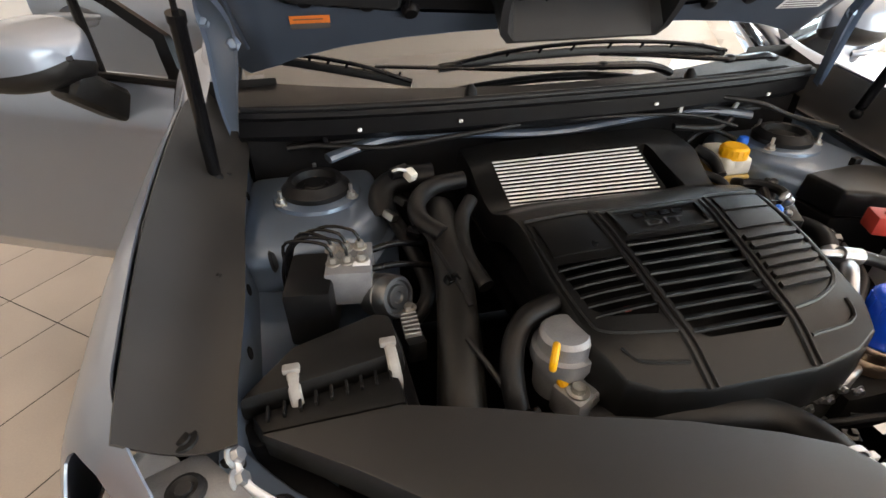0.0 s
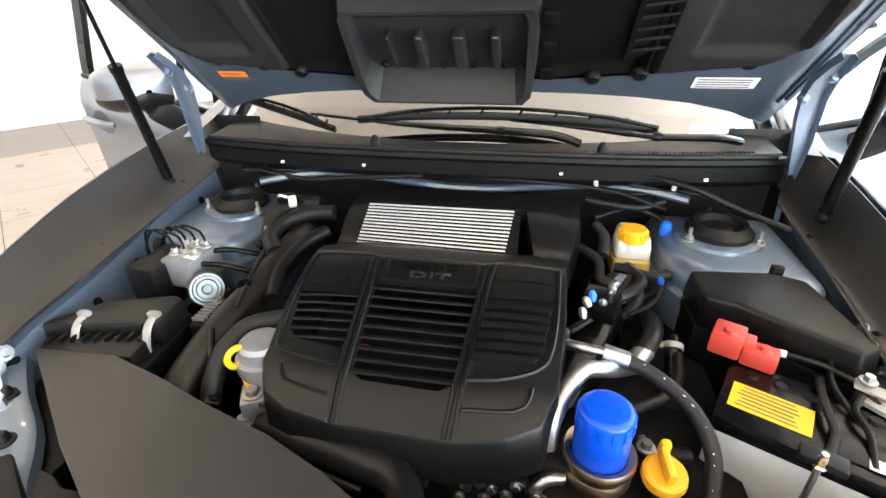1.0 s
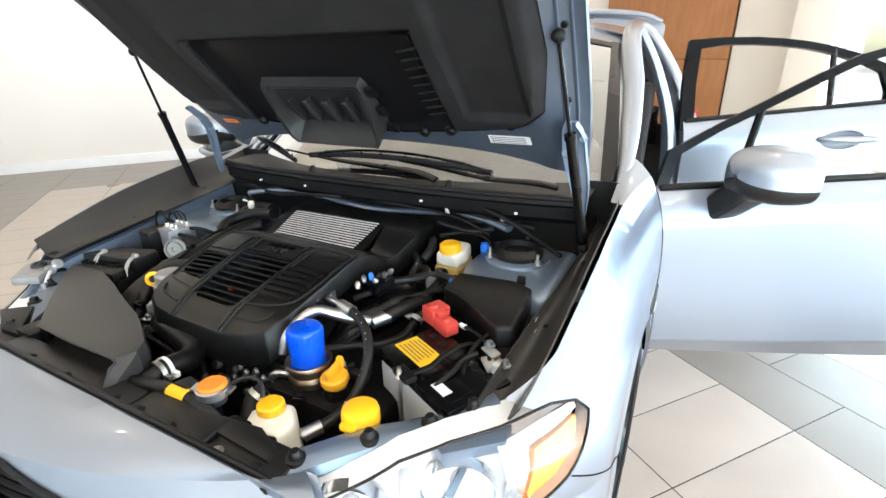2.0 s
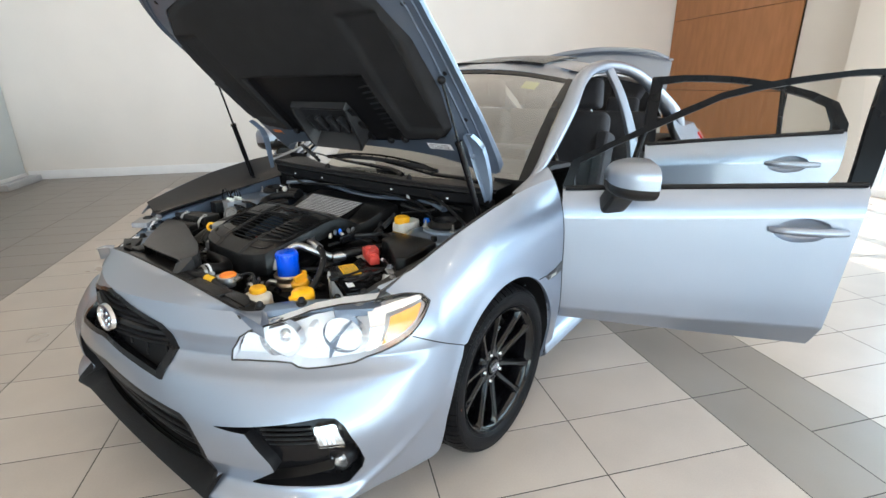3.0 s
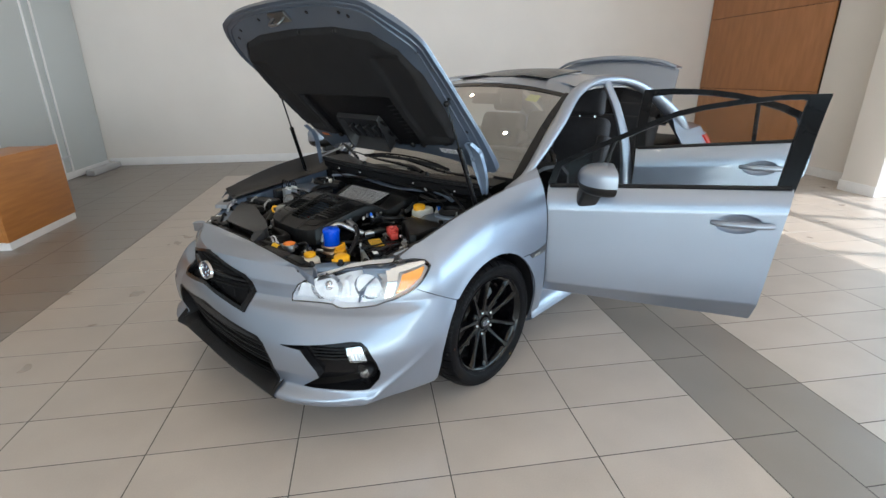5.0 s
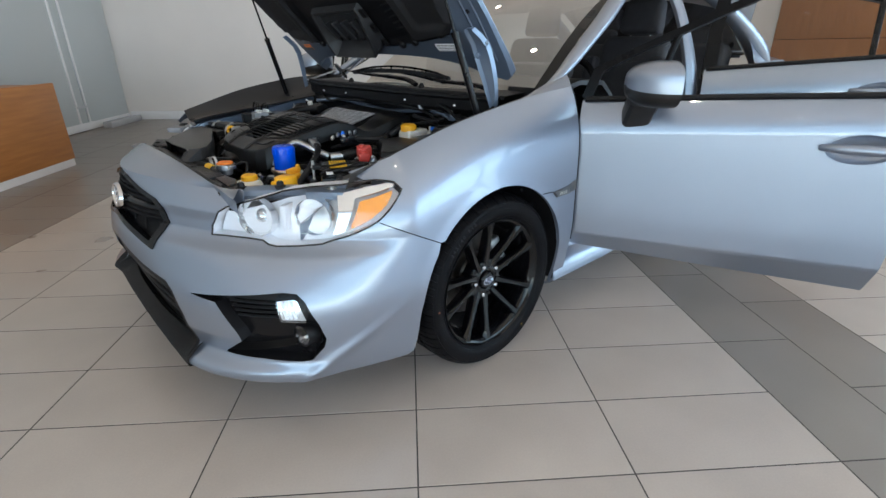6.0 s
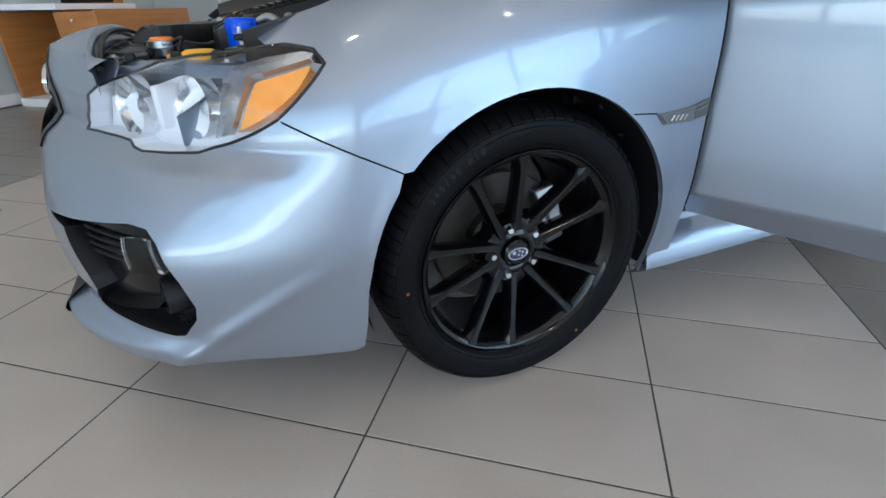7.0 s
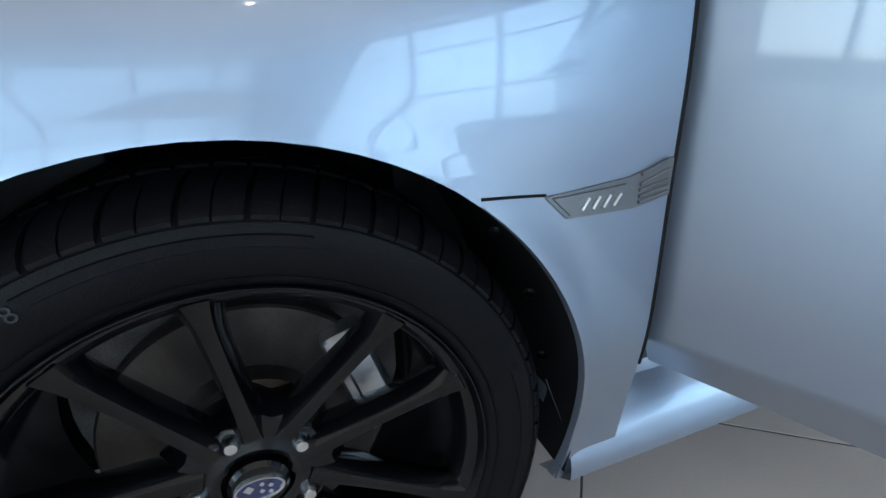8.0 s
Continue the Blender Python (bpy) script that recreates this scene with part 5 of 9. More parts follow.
        box(bm, (0.908, my - 0.012, 0.890), (0.155, 0.100, 0.080), 0.028, pose(0, 0, 0, 0, -40, 14), 3)
        add("mirror_foot", bm, SATIN, "black mirror stalk")
    return door


SASH_F = [(0.470, 0.912), (0.503, 1.016), (0.63, 1.083), (0.76, 1.145), (0.90, 1.213), (1.03, 1.272), (1.15, 1.303), (1.28, 1.326), (1.48, 1.349), (1.635, 1.353), (1.590, 1.13), (1.548, 0.935)]
OPEN_F = [(0.504, 0.90), (0.534, 1.004), (0.65, 1.069), (0.78, 1.129), (0.92, 1.195), (1.04, 1.250), (1.15, 1.279), (1.28, 1.303), (1.45, 1.326), (1.550, 1.329), (1.512, 1.13), (1.472, 0.90)]
SASH_R = [(1.538, 0.935), (1.542, 1.15), (1.562, 1.338), (1.72, 1.347), (1.86, 1.345), (1.98, 1.337), (2.09, 1.323), (2.19, 1.304), (2.36, 1.258), (2.48, 1.205), (2.535, 1.10), (2.525, 0.955)]
OPEN_R = [(1.603, 0.90), (1.603, 1.14), (1.618, 1.300), (1.73, 1.314), (1.86, 1.312), (1.98, 1.304), (2.09, 1.290), (2.18, 1.272), (2.34, 1.226), (2.43, 1.185), (2.462, 1.10), (2.445, 0.90)]
FRONT_LABEL = "silver front door swung wide open"
REAR_LABEL = "silver rear door swung wide open"
for s in (1, -1):
    build_door("front_door", 0.475, 1.535, (0.855, 0.488), 64.4, s, SASH_F, OPEN_F, FRONT_LABEL, mirror=True)
    build_door("rear_door", 1.55, 2.50, (0.855, 1.56), 66.0, s, SASH_R, OPEN_R, REAR_LABEL, quarter=2.22)

# ---- sills, pillars, roof and tail ----
for s in (1, -1):
    bm = bmesh.new()
    sill = lambda y, q: (ramp(q, (0.0, 0.3, 0.6, 1.0), (0.80, 0.872, 0.862, 0.80)) * s, y, 0.165 + 0.15 * q)
    body = sheet(sill, span(0.36, 2.32, 20), span(0, 1, 12))
    join(bm, body)
    box(bm, (s * 0.72, 1.34, 0.26), (0.20, 1.96, 0.12), 0.02)
    part("sill", bm, SILVER, car, smooth=40)
    bm = bmesh.new()
    tube(bm, [(s * 0.755, 0.335, 0.905), (s * 0.752, 0.38, 0.945), (s * 0.748, 0.47, 0.995), (s * 0.70, 0.78, 1.17), (s * 0.635, 1.07, 1.322), (s * 0.60, 1.35, 1.388), (s * 0.592, 1.65, 1.402), (s * 0.605, 2.0, 1.368), (s * 0.65, 2.35, 1.255), (s * 0.70, 2.68, 1.09), (s * 0.70, 3.0, 0.90)],
         [0.012, 0.030, 0.038, 0.037, 0.036, 0.037, 0.038, 0.044, 0.058, 0.072, 0.06], 14, 0.03, flat=0.8)
    part("cant_rail", bm, SILVER, car)
    bm = bmesh.new()
    tube(bm, [(s * 0.605, 1.54, 1.38), (s * 0.70, 1.545, 1.20), (s * 0.78, 1.55, 0.95), (s * 0.81, 1.55, 0.60), (s * 0.80, 1.55, 0.27)], [0.035, 0.038, 0.05, 0.06, 0.07], 12, 0.04, flat=0.7)
    part("centre_pillar", bm, SILVER, car)
    bm = bmesh.new()
    prism(bm, [(0.40, 0.20), (0.56, 0.20), (0.54, 0.86), (0.46, 0.95), (0.40, 0.93)], 0.70, 0.79, 0.01, pose(0, 0, 0, 90, 0, 90))
    if s < 0:
        flip(bm)
    part("hinge_pillar", bm, SILVER, car)
    # door hinges
    for z in (0.42, 0.74):
        bm = bmesh.new()
        box(bm, (s * 0.82, 0.485, z), (0.06, 0.035, 0.06), 0.006)
        part("door_hinge", bm, SILVER, car)


def roof(x, y):
    crown = ramp(y, (1.03, 1.30, 1.60, 2.00, 2.28), (1.388, 1.438, 1.458, 1.446, 1.40))
    return (x, y + 0.05 * (x / 0.6) ** 2 * (1 if y < 1.2 else -0.6), crown - 0.075 * (abs(x) / 0.6) ** 2.4)


part("roof", sheet(roof, span(-0.605, 0.605, 26), span(1.03, 2.28, 26), 0.012), SILVER, car)
sunroof = lambda x, y: (x, roof(x, y)[1], roof(x, y)[2] + 0.004 + 0.016 * (y - 1.2) / 0.45)
part("sunroof_glass", sheet(sunroof, span(-0.36, 0.36, 12), span(1.20, 1.66, 10), 0.008), GLOSS, car, "tilted dark glass sunroof panel")
part("headlining", sheet(lambda x, y: (x, y, roof(x, y)[2] - 0.03), span(-0.57, 0.57, 10), span(1.10, 2.24, 10), 0.01), LINING, car)


def screen(x, t):
    """Windscreen: t from the scuttle to the roof."""
    low = Vector((x * 0.745, 0.186 + 0.225 * abs(x) ** 2.2, 0.934))
    high = Vector((x * 0.60, 1.05 + 0.05 * x * x, 1.388 - 0.07 * abs(x) ** 2.4))
    p = low.lerp(high, t)
    p.z += 0.035 * math.sin(math.pi * t)
    return p.x, p.y, p.z


ws = part("windscreen", sheet(screen, span(-1, 1, 30), span(0, 1, 20)), SCREEN, car, "tinted windscreen")
ws.visible_shadow = False
bm = bmesh.new()
for x in (-1, 1):
    strip(bm, [Vector(screen(x * 0.985, t)) + Vector((0, 0, 0.003)) for t in span(0, 1, 12)], [Vector(screen(x * 0.93, t)) + Vector((0, -0.001, 0.004)) for t in span(0, 1, 12)])
strip(bm, [Vector(screen(x, 0.985)) + Vector((0, -0.002, 0.003)) for x in span(-0.95, 0.95, 20)], [Vector(screen(x, 0.93)) + Vector((0, -0.002, 0.003)) for x in span(-0.95, 0.95, 20)])
part("screen_band", bm, GLOSS, car)
bm = bmesh.new()
a, b, c, d = (Vector(screen(x, t)) + Vector((0, 0.02, -0.012)) for x, t in ((0.60, 0.80), (0.72, 0.80), (0.72, 0.90), (0.60, 0.90)))
bm.faces.new([bm.verts.new(p) for p in (a, b, c, d)])
part("sticker", bm, STICKER, car, "yellow-green service sticker on the windscreen")


def rear_glass(x, t):
    low = Vector((x * 0.60, 2.84 - 0.05 * x * x, 1.055))
    high = Vector((x * 0.545, 2.27 - 0.02 * x * x, 1.40 - 0.06 * x * x))
    p = low.lerp(high, t)
    p.z += 0.02 * math.sin(math.pi * t)
    return p.x, p.y, p.z


rg = part("rear_window", sheet(rear_glass, span(-1, 1, 14), span(0, 1, 10)), GLASS, car)
rg.visible_shadow = False


def tail(u, z):
    """Skin of the rear corner: u from the middle of the tail round to the rear door."""
    wide = ramp(z, (0.20, 0.32, 0.60, 0.80, 1.0), (0.84, 0.872, 0.893, 0.875, 0.76))
    back = ramp(z, (0.20, 0.45, 0.60, 0.85, 1.0), (3.60, 3.64, 3.60, 3.56, 3.50))
    if u <= 1:
        f = u * math.pi / 2
        return wide * max(0, math.sin(f)) ** 0.8, 3.10 + (back - 3.10) * max(0, math.cos(f)) ** 0.8, z
    return wide, 3.10 - (u - 1) * 1.2, z


REAR_ARCH = [(1 + (3.10 - (2.65 + 0.345 * math.cos(radians(a)))) / 1.2, 0.322 + 0.345 * math.sin(radians(a))) for a in span(-20, 200, 40)]
TAILLAMP = [(0.60, 0.78), (0.98, 0.80), (1.02, 0.92), (0.62, 0.93)]
for s in (1, -1):
    keep = [(-0.3, 0.22), (1.2, 0.22)] + REAR_ARCH[2:-2] + [(1.62, 0.22), (1.64, 0.30), (1.50, 0.62), (1.47, 0.99), (0.50, 0.99), (0.44, 0.72), (-0.3, 0.70)]
    part("rear_quarter", panel(tail, span(0, 1.66, 90), span(0.21, 1.0, 52), keep, (TAILLAMP,), 1.2, 0.004, mirror=s < 0), SILVER, car)
    part("tail_lamp", panel(tail, span(0.55, 1.06, 30), span(0.76, 0.95, 14), TAILLAMP, (), 1.2, 0.02, lift=0.004, mirror=s < 0), REDLENS, car, "red tail lamp")
    # shoulder from the quarter up to the rear window
    bm = bmesh.new()
    row = [tail(u, 0.985) for u in span(1.47, 0.50, 22)]
    crest = [(min(x - 0.005, ramp(y, (2.45, 2.70, 2.95, 3.30, 3.50), (0.70, 0.69, 0.68, 0.66, 0.60))), y - 0.01, ramp(y, (2.45, 2.70, 2.95, 3.30, 3.50), (1.20, 1.09, 1.035, 1.010, 0.995))) for x, y, z in row]
    mid = [((p[0] * 0.45 + q[0] * 0.55) + 0.012, (p[1] + q[1]) / 2, p[2] * 0.5 + q[2] * 0.5) for p, q in zip(row, crest)]
    inner = [(x - 0.07, y - 0.01, z + 0.006) for x, y, z in crest]
    for lo, hi in ((row, mid), (mid, crest), (crest, inner)):
        strip(bm, [(s * x, y, z) for x, y, z in lo], [(s * x, y, z) for x, y, z in hi])
    bmesh.ops.remove_doubles(bm, verts=bm.verts, dist=1e-5)
    part("rear_shoulder", bm, SILVER, car, smooth=60)
bm = bmesh.new()
box(bm, (0, 3.02, 0.62), (1.16, 0.95, 0.50), 0.03)
part("boot_well", bm, DARK, car, "dark boot compartment")


# boot lid, raised
def lid(x, t):
    """Deck of the lid from its hinge, then the upright tail face."""
    y = (0.565 - 0.075 * abs(x / 0.58) ** 3) * min(t / 0.68, 1)
    z = -0.04 * abs(x / 0.6) ** 2 - (0.15 * (t - 0.68) / 0.32 if t > 0.68 else 0.0)
    if t > 0.68:
        y += 0.05 * (t - 0.68) / 0.32
    return x * (1 - 0.05 * (t > 0.68)), y, z


raise_lid = Matrix.Translation((0, 2.80, 1.02)) @ Matrix.Rotation(radians(74), 4, "X")
bm = sheet(lid, span(-0.58, 0.58, 32), span(0, 1, 30), 0.012)
bm.transform(raise_lid)
boot = part("boot_lid", bm, SILVER, car, "raised silver boot lid")
bm = bmesh.new()
tube(bm, [(-0.56, 0.488, -0.010), (-0.40, 0.535, 0.022), (0.0, 0.565, 0.030), (0.40, 0.535, 0.022), (0.56, 0.488, -0.010)], [0.012, 0.02, 0.022, 0.02, 0.012], 10, 0.03, flat=0.6)
bm.transform(raise_lid)
part("lip_spoiler", bm, SILVER, boot)
for s in (1, -1):
    bm = bmesh.new()
    tube(bm, [(s * 0.52, 2.74, 0.98), (s * 0.52, 2.76, 1.04), (s * 0.52, 2.80, 1.10), (s * 0.52, 2.82, 1.22)], 0.014, 8)
    part("boot_hinge", bm, BLACK, car)

# ---- cabin ----
bm = bmesh.new()
box(bm, (0, 1.62, 0.29), (1.44, 2.3, 0.06), 0.01)
part("cabin_floor", bm, SEAT, car)


def dash(x, t):
    pts = ((0.50, 0.945), (0.66, 0.975), (0.84, 0.965), (0.93, 0.90), (0.95, 0.74), (0.90, 0.55))
    k = t * 5
    i = min(int(k), 4)
    f = k - i
    return x, pts[i][0] + (pts[i + 1][0] - pts[i][0]) * f + 0.03 * abs(x), pts[i][1] + (pts[i + 1][1] - pts[i][1]) * f - 0.02 * abs(x)


part("dashboard", sheet(dash, span(-0.70, 0.70, 20), span(0, 1, 26), 0.02), SATIN, car, "dark soft-touch dashboard")
bm = bmesh.new()
box(bm, (0.37, 0.80, 0.985), (0.34, 0.16, 0.07), 0.03)
part("instrument_hood", bm, SATIN, car)
bm = bmesh.new()
box(bm, (0, 1.22, 0.50), (0.22, 0.80, 0.36), 0.03)
part("centre_console", bm, SATIN, car)
wheel_pose = Matrix.Translation((0.37, 1.02, 0.86)) @ pose(0, 0, 0, 66, 0, 0)
bm = bmesh.new()
ringp = [wheel_pose @ Vector((0.185 * math.cos(a), 0.185 * math.sin(a), 0)) for a in span(0, 2 * math.pi, 40)]
tube(bm, ringp, 0.016, 10, 0.05)
box(bm, (0, 0, 0), (0.16, 0.12, 0.05), 0.03, wheel_pose)
bm.verts.ensure_lookup_table()
for a in (0, 180, 270):
    d = Vector((math.cos(radians(a)), math.sin(radians(a)), 0))
    tube(bm, [wheel_pose @ (d * 0.06), wheel_pose @ (d * 0.185)], 0.016, 8)
part("steering_wheel", bm, GLOSS, car)


def seat(x, y, wide, label):
    ob = new("seat")
    ob.parent = car
    tagged(ob, label)
    bm = bmesh.new()
    box(bm, (x, y, 0.50), (wide, 0.50, 0.17), 0.06, pose(0, 0, 0, -6, 0, 0), 4)
    part("cushion", bm, SEAT, ob)
    bm = bmesh.new()
    box(bm, (x, y + 0.30, 0.83), (wide * 0.96, 0.15, 0.64), 0.065, pose(0, 0, 0, -16, 0, 0), 4, taper=0.82)
    for k in (-1, 1):
        box(bm, (x + k * wide * 0.42, y + 0.25, 0.80), (0.08, 0.16, 0.46), 0.035, pose(0, 0, 0, -16, 0, 0), 3)
    part("backrest", bm, SEAT, ob)
    bm = bmesh.new()
    box(bm, (x, y + 0.425, 1.245), (0.26, 0.10, 0.19), 0.045, pose(0, 0, 0, -10, 0, 0), 4, taper=0.88)
    part("headrest", bm, SEAT, ob)
    for k in (-1, 1):
        bm = bmesh.new()
        tube(bm, [(x + k * 0.06, y + 0.40, 1.08), (x + k * 0.06, y + 0.42, 1.18)], 0.006, 8)
        part("headrest_post", bm, CHROME, ob)
    bm = bmesh.new()
    box(bm, (x, y, 0.37), (wide * 0.8, 0.42, 0.11), 0.01)
    part("seat_base", bm, BLACK, ob)


for x in (-0.36, 0.36):
    seat(x, 1.38, 0.50, "dark cloth front seat")
bm = bmesh.new()
box(bm, (0, 2.18, 0.50), (1.24, 0.50, 0.20), 0.06, None, 4)
box(bm, (0, 2.46, 0.80), (1.22, 0.16, 0.62), 0.06, pose(0, 0, 0, -20, 0, 0), 4)
part("rear_bench", bm, SEAT, car, "dark cloth rear bench")
for x in (-0.36, 0.0, 0.36):
    bm = bmesh.new()
    box(bm, (x, 2.57, 1.13), (0.24, 0.09, 0.15), 0.04, pose(0, 0, 0, -12, 0, 0), 4)
    part("headrest", bm, SEAT, car)
bm = bmesh.new()
box(bm, (0, 2.72, 1.035), (1.18, 0.34, 0.02), 0.008)
part("parcel_shelf", bm, SEAT, car)
bm = bmesh.new()
box(bm, (0, 1.045, 1.285), (0.24, 0.025, 0.07), 0.012)
part("rear_view_mirror", bm, BLACK, car)

# ---- bonnet, propped open ----
HINGE = Vector((0, 0.321, 0.966))
LIFT = radians(44)
along = Vector((0, -math.cos(LIFT), math.sin(LIFT)))
out = Vector((0, math.sin(LIFT), math.cos(LIFT)))     # the outer side of the bonnet


def bonnet(x, s, off=0.0):
    """A place on the bonnet's inner frame: x across, s metres from its hinge line, off outwards."""
    dip = ramp(s, (0.0, 0.20, 0.45, 0.75, 1.05), (-0.050, -0.056, -0.050, -0.026, 0.0)) * (1 - ramp(abs(x), (0.60, 0.70), (0.0, 1.0)))
    return HINGE + along * s + out * (off + dip) + Vector((x, 0, 0))


def bonnet_skin(x, s):
    crown = 0.035 * (1 - (x / 0.72) ** 2) - 0.03 * max(0, (s - 0.85) / 0.25) ** 2
    return HINGE + along * s + out * (0.012 + crown) + Vector((x, 0, 0))


HALF = [(0.0, 0.200), (0.25, 0.192), (0.36, 0.182), (0.46, 0.165), (0.55, 0.135), (0.61, 0.098), (0.652, 0.040), (0.668, 0.045), (0.682, 0.12), (0.70, 0.30), (0.712, 0.50), (0.722, 0.72), (0.712, 0.86), (0.60, 1.01), (0.50, 1.055), (0.30, 1.09), (0.0, 1.10)]
HALF = HALF[:9] + [(p.x, p.y) for p in smooth_path([(x, s, 0) for x, s in HALF[9:]], 0.02)]
OUTLINE = [(x, s) for x, s in HALF] + [(-x, s) for x, s in HALF[-2:0:-1]]
hood = new("bonnet")
hood.parent = car
tagged(hood, "raised bonnet with painted inner frame and black insulation")
part("skin", panel(bonnet_skin, span(-0.74, 0.74, 90), span(-0.02, 1.12, 74), OUTLINE, (), 1.0, 0.003), SILVER, hood)
FIELD = [(-0.20, 0.240), (0.20, 0.240), (0.40, 0.262), (0.55, 0.285), (0.612, 0.34), (0.640, 0.50), (0.640, 0.70), (0.60, 0.83), (0.50, 0.915), (0.30, 0.955), (0.0, 0.965), (-0.30, 0.955), (-0.50, 0.915), (-0.60, 0.83), (-0.640, 0.70), (-0.640, 0.50), (-0.612, 0.34), (-0.55, 0.285), (-0.40, 0.262)]
part("inner_frame", panel(bonnet, span(-0.74, 0.74, 120), span(-0.02, 1.12, 92), OUTLINE, (FIELD,), 1.0, 0.0), BONNETINNER, hood, "inner bonnet frame in blue-silver paint, darkened for shade")
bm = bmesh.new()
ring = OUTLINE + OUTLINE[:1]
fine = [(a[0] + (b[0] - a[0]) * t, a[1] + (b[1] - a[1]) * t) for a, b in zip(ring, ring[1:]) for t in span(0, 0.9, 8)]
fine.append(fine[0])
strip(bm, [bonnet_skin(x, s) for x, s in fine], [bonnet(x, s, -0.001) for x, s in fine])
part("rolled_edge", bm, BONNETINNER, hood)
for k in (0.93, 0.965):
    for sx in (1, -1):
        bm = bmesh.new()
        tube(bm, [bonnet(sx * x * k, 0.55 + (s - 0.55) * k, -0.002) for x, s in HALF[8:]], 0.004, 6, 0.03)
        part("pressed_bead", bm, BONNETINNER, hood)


def felt(x, s):
    """Moulded insulation: two cushions with pressed panels, a sunken middle."""
    ax = abs(x)
    edge = nearest((x, s), [FIELD], 1.0)
    rim = min(1, math.hypot(x - edge[0], s - edge[1]) / 0.022)
    mid = max(ramp(ax, (0.352, 0.372), (0.0, 1.0)), ramp(s, (0.575, 0.60), (0.0, 1.0)))
    inner = ramp(ax, (0.412, 0.430), (0.0, 1.0)) * ramp(ax, (0.572, 0.590), (1.0, 0.0)) * ramp(s, (0.325, 0.345), (0.0, 1.0)) * ramp(s, (0.79, 0.82), (1.0, 0.0))
    sag = 0.004 * math.sin(9 * x + 3) * math.sin(11 * s) * mid
    return bonnet(x, s, 0.006 - 0.022 * rim * mid + 0.010 * (1 - mid) * rim + 0.015 * inner * mid + sag)


MIDDLE = [(-0.354, 0.256), (-0.20, 0.2405), (0.20, 0.2405), (0.354, 0.256), (0.354, 0.58), (-0.354, 0.58)]
part("centre_liner", panel(felt, span(-0.36, 0.36, 40), span(0.23, 0.60, 40), MIDDLE, (), 1.0, 0.0), BLACK, hood, "smooth black middle liner")
part("insulation", panel(felt, span(-0.65, 0.65, 150), span(0.23, 0.97, 110), FIELD, (MIDDLE,), 1.0, 0.0), FELT, hood, "black moulded felt insulation")
for s in (1, -1):
    bm = bmesh.new()
    tube(bm, [bonnet(s * 0.352, q, -0.004) for q in span(0.27, 0.575, 12)], 0.004, 6, 0.05)
    part("edge_welt", bm, BLACK, hood)
# air scoop duct under the bonnet
A = [(-0.195, 0.436), (0.142, 0.436), (0.149, 0.42), (0.148, 0.30), (0.144, 0.262), (0.128, 0.243), (-0.176, 0.243), (-0.193, 0.262), (-0.200, 0.30), (-0.202, 0.42)]
reach = lambda s: -0.064 + 0.050 * max(0, (s - 0.24) / 0.195)
cxd = -0.028
bm = bmesh.new()
rings = [[bonnet(cxd + (x - cxd) * 1.03, 0.25 + (s - 0.243) * 1.0, 0.012) for x, s in A],
         [bonnet(x, s, reach(s)) for x, s in A],
         [bonnet(cxd + (x - cxd) * 0.92, 0.32 + (s - 0.32) * 0.93, reach(s)) for x, s in A],
         [bonnet(cxd + (x - cxd) * 0.88, 0.272 + (s - 0.243) * 0.70, 0.002) for x, s in A]]
for r0, r1 in zip(rings, rings[1:]):
    strip(bm, r0 + r0[:1], r1 + r1[:1])
bm.faces.new([bm.verts.new(p) for p in rings[-1]])
bmesh.ops.remove_doubles(bm, verts=bm.verts, dist=1e-4)
duct = part("scoop_duct", bm, DUCT, hood, "black plastic air scoop duct")
for x, w in ((-0.115, 0.005), (-0.060, 0.018), (0.012, 0.024), (0.078, 0.018)):
    bm = bmesh.new()
    box(bm, bonnet(x, 0.350, -0.014), (w, 0.090, 0.034), 0.008, Matrix.Rotation(-LIFT, 4, "X"), 3, taper=0.75)
    part("duct_rib", bm, DUCT, duct)
for x in (-0.15, -0.09, -0.03, 0.03, 0.09):
    bm = bmesh.new()
    lathe(bm, [(0.0, -0.004), (0.005, -0.004), (0.007, 0.0), (0.007, 0.004)], Matrix.Translation(bonnet(x, 0.284, -0.002)) @ Matrix.Rotation(-LIFT, 4, "X"), 12)
    part("rivet", bm, BLACK, duct)
for s0 in (0.27, 0.34, 0.41):
    bm = bmesh.new()
    box(bm, bonnet(0.172, s0, -0.008), (0.026, 0.034, 0.012), 0.004, Matrix.Rotation(-LIFT, 4, "X"))
    part("duct_lug", bm, BLACK, duct)
# slatted vent
vent = part("bonnet_vent", panel(lambda x, s: bonnet(x, s, -0.002), span(0.29, 0.39, 12), span(0.28, 0.60, 20), [(0.308, 0.30), (0.368, 0.335), (0.378, 0.575), (0.308, 0.575)], (), 1.0, 0.004), BLACK, hood, "slatted black bonnet vent")
for k in range(9):
    s0 = 0.335 + k * 0.0255
    bm = bmesh.new()
    tube(bm, [bonnet(0.314, s0, -0.010), bonnet(0.368 + 0.006 * k / 9, s0 + 0.010, -0.010)], 0.0048, 6, flat=0.6)
    part("slat", bm, DUCT, vent)
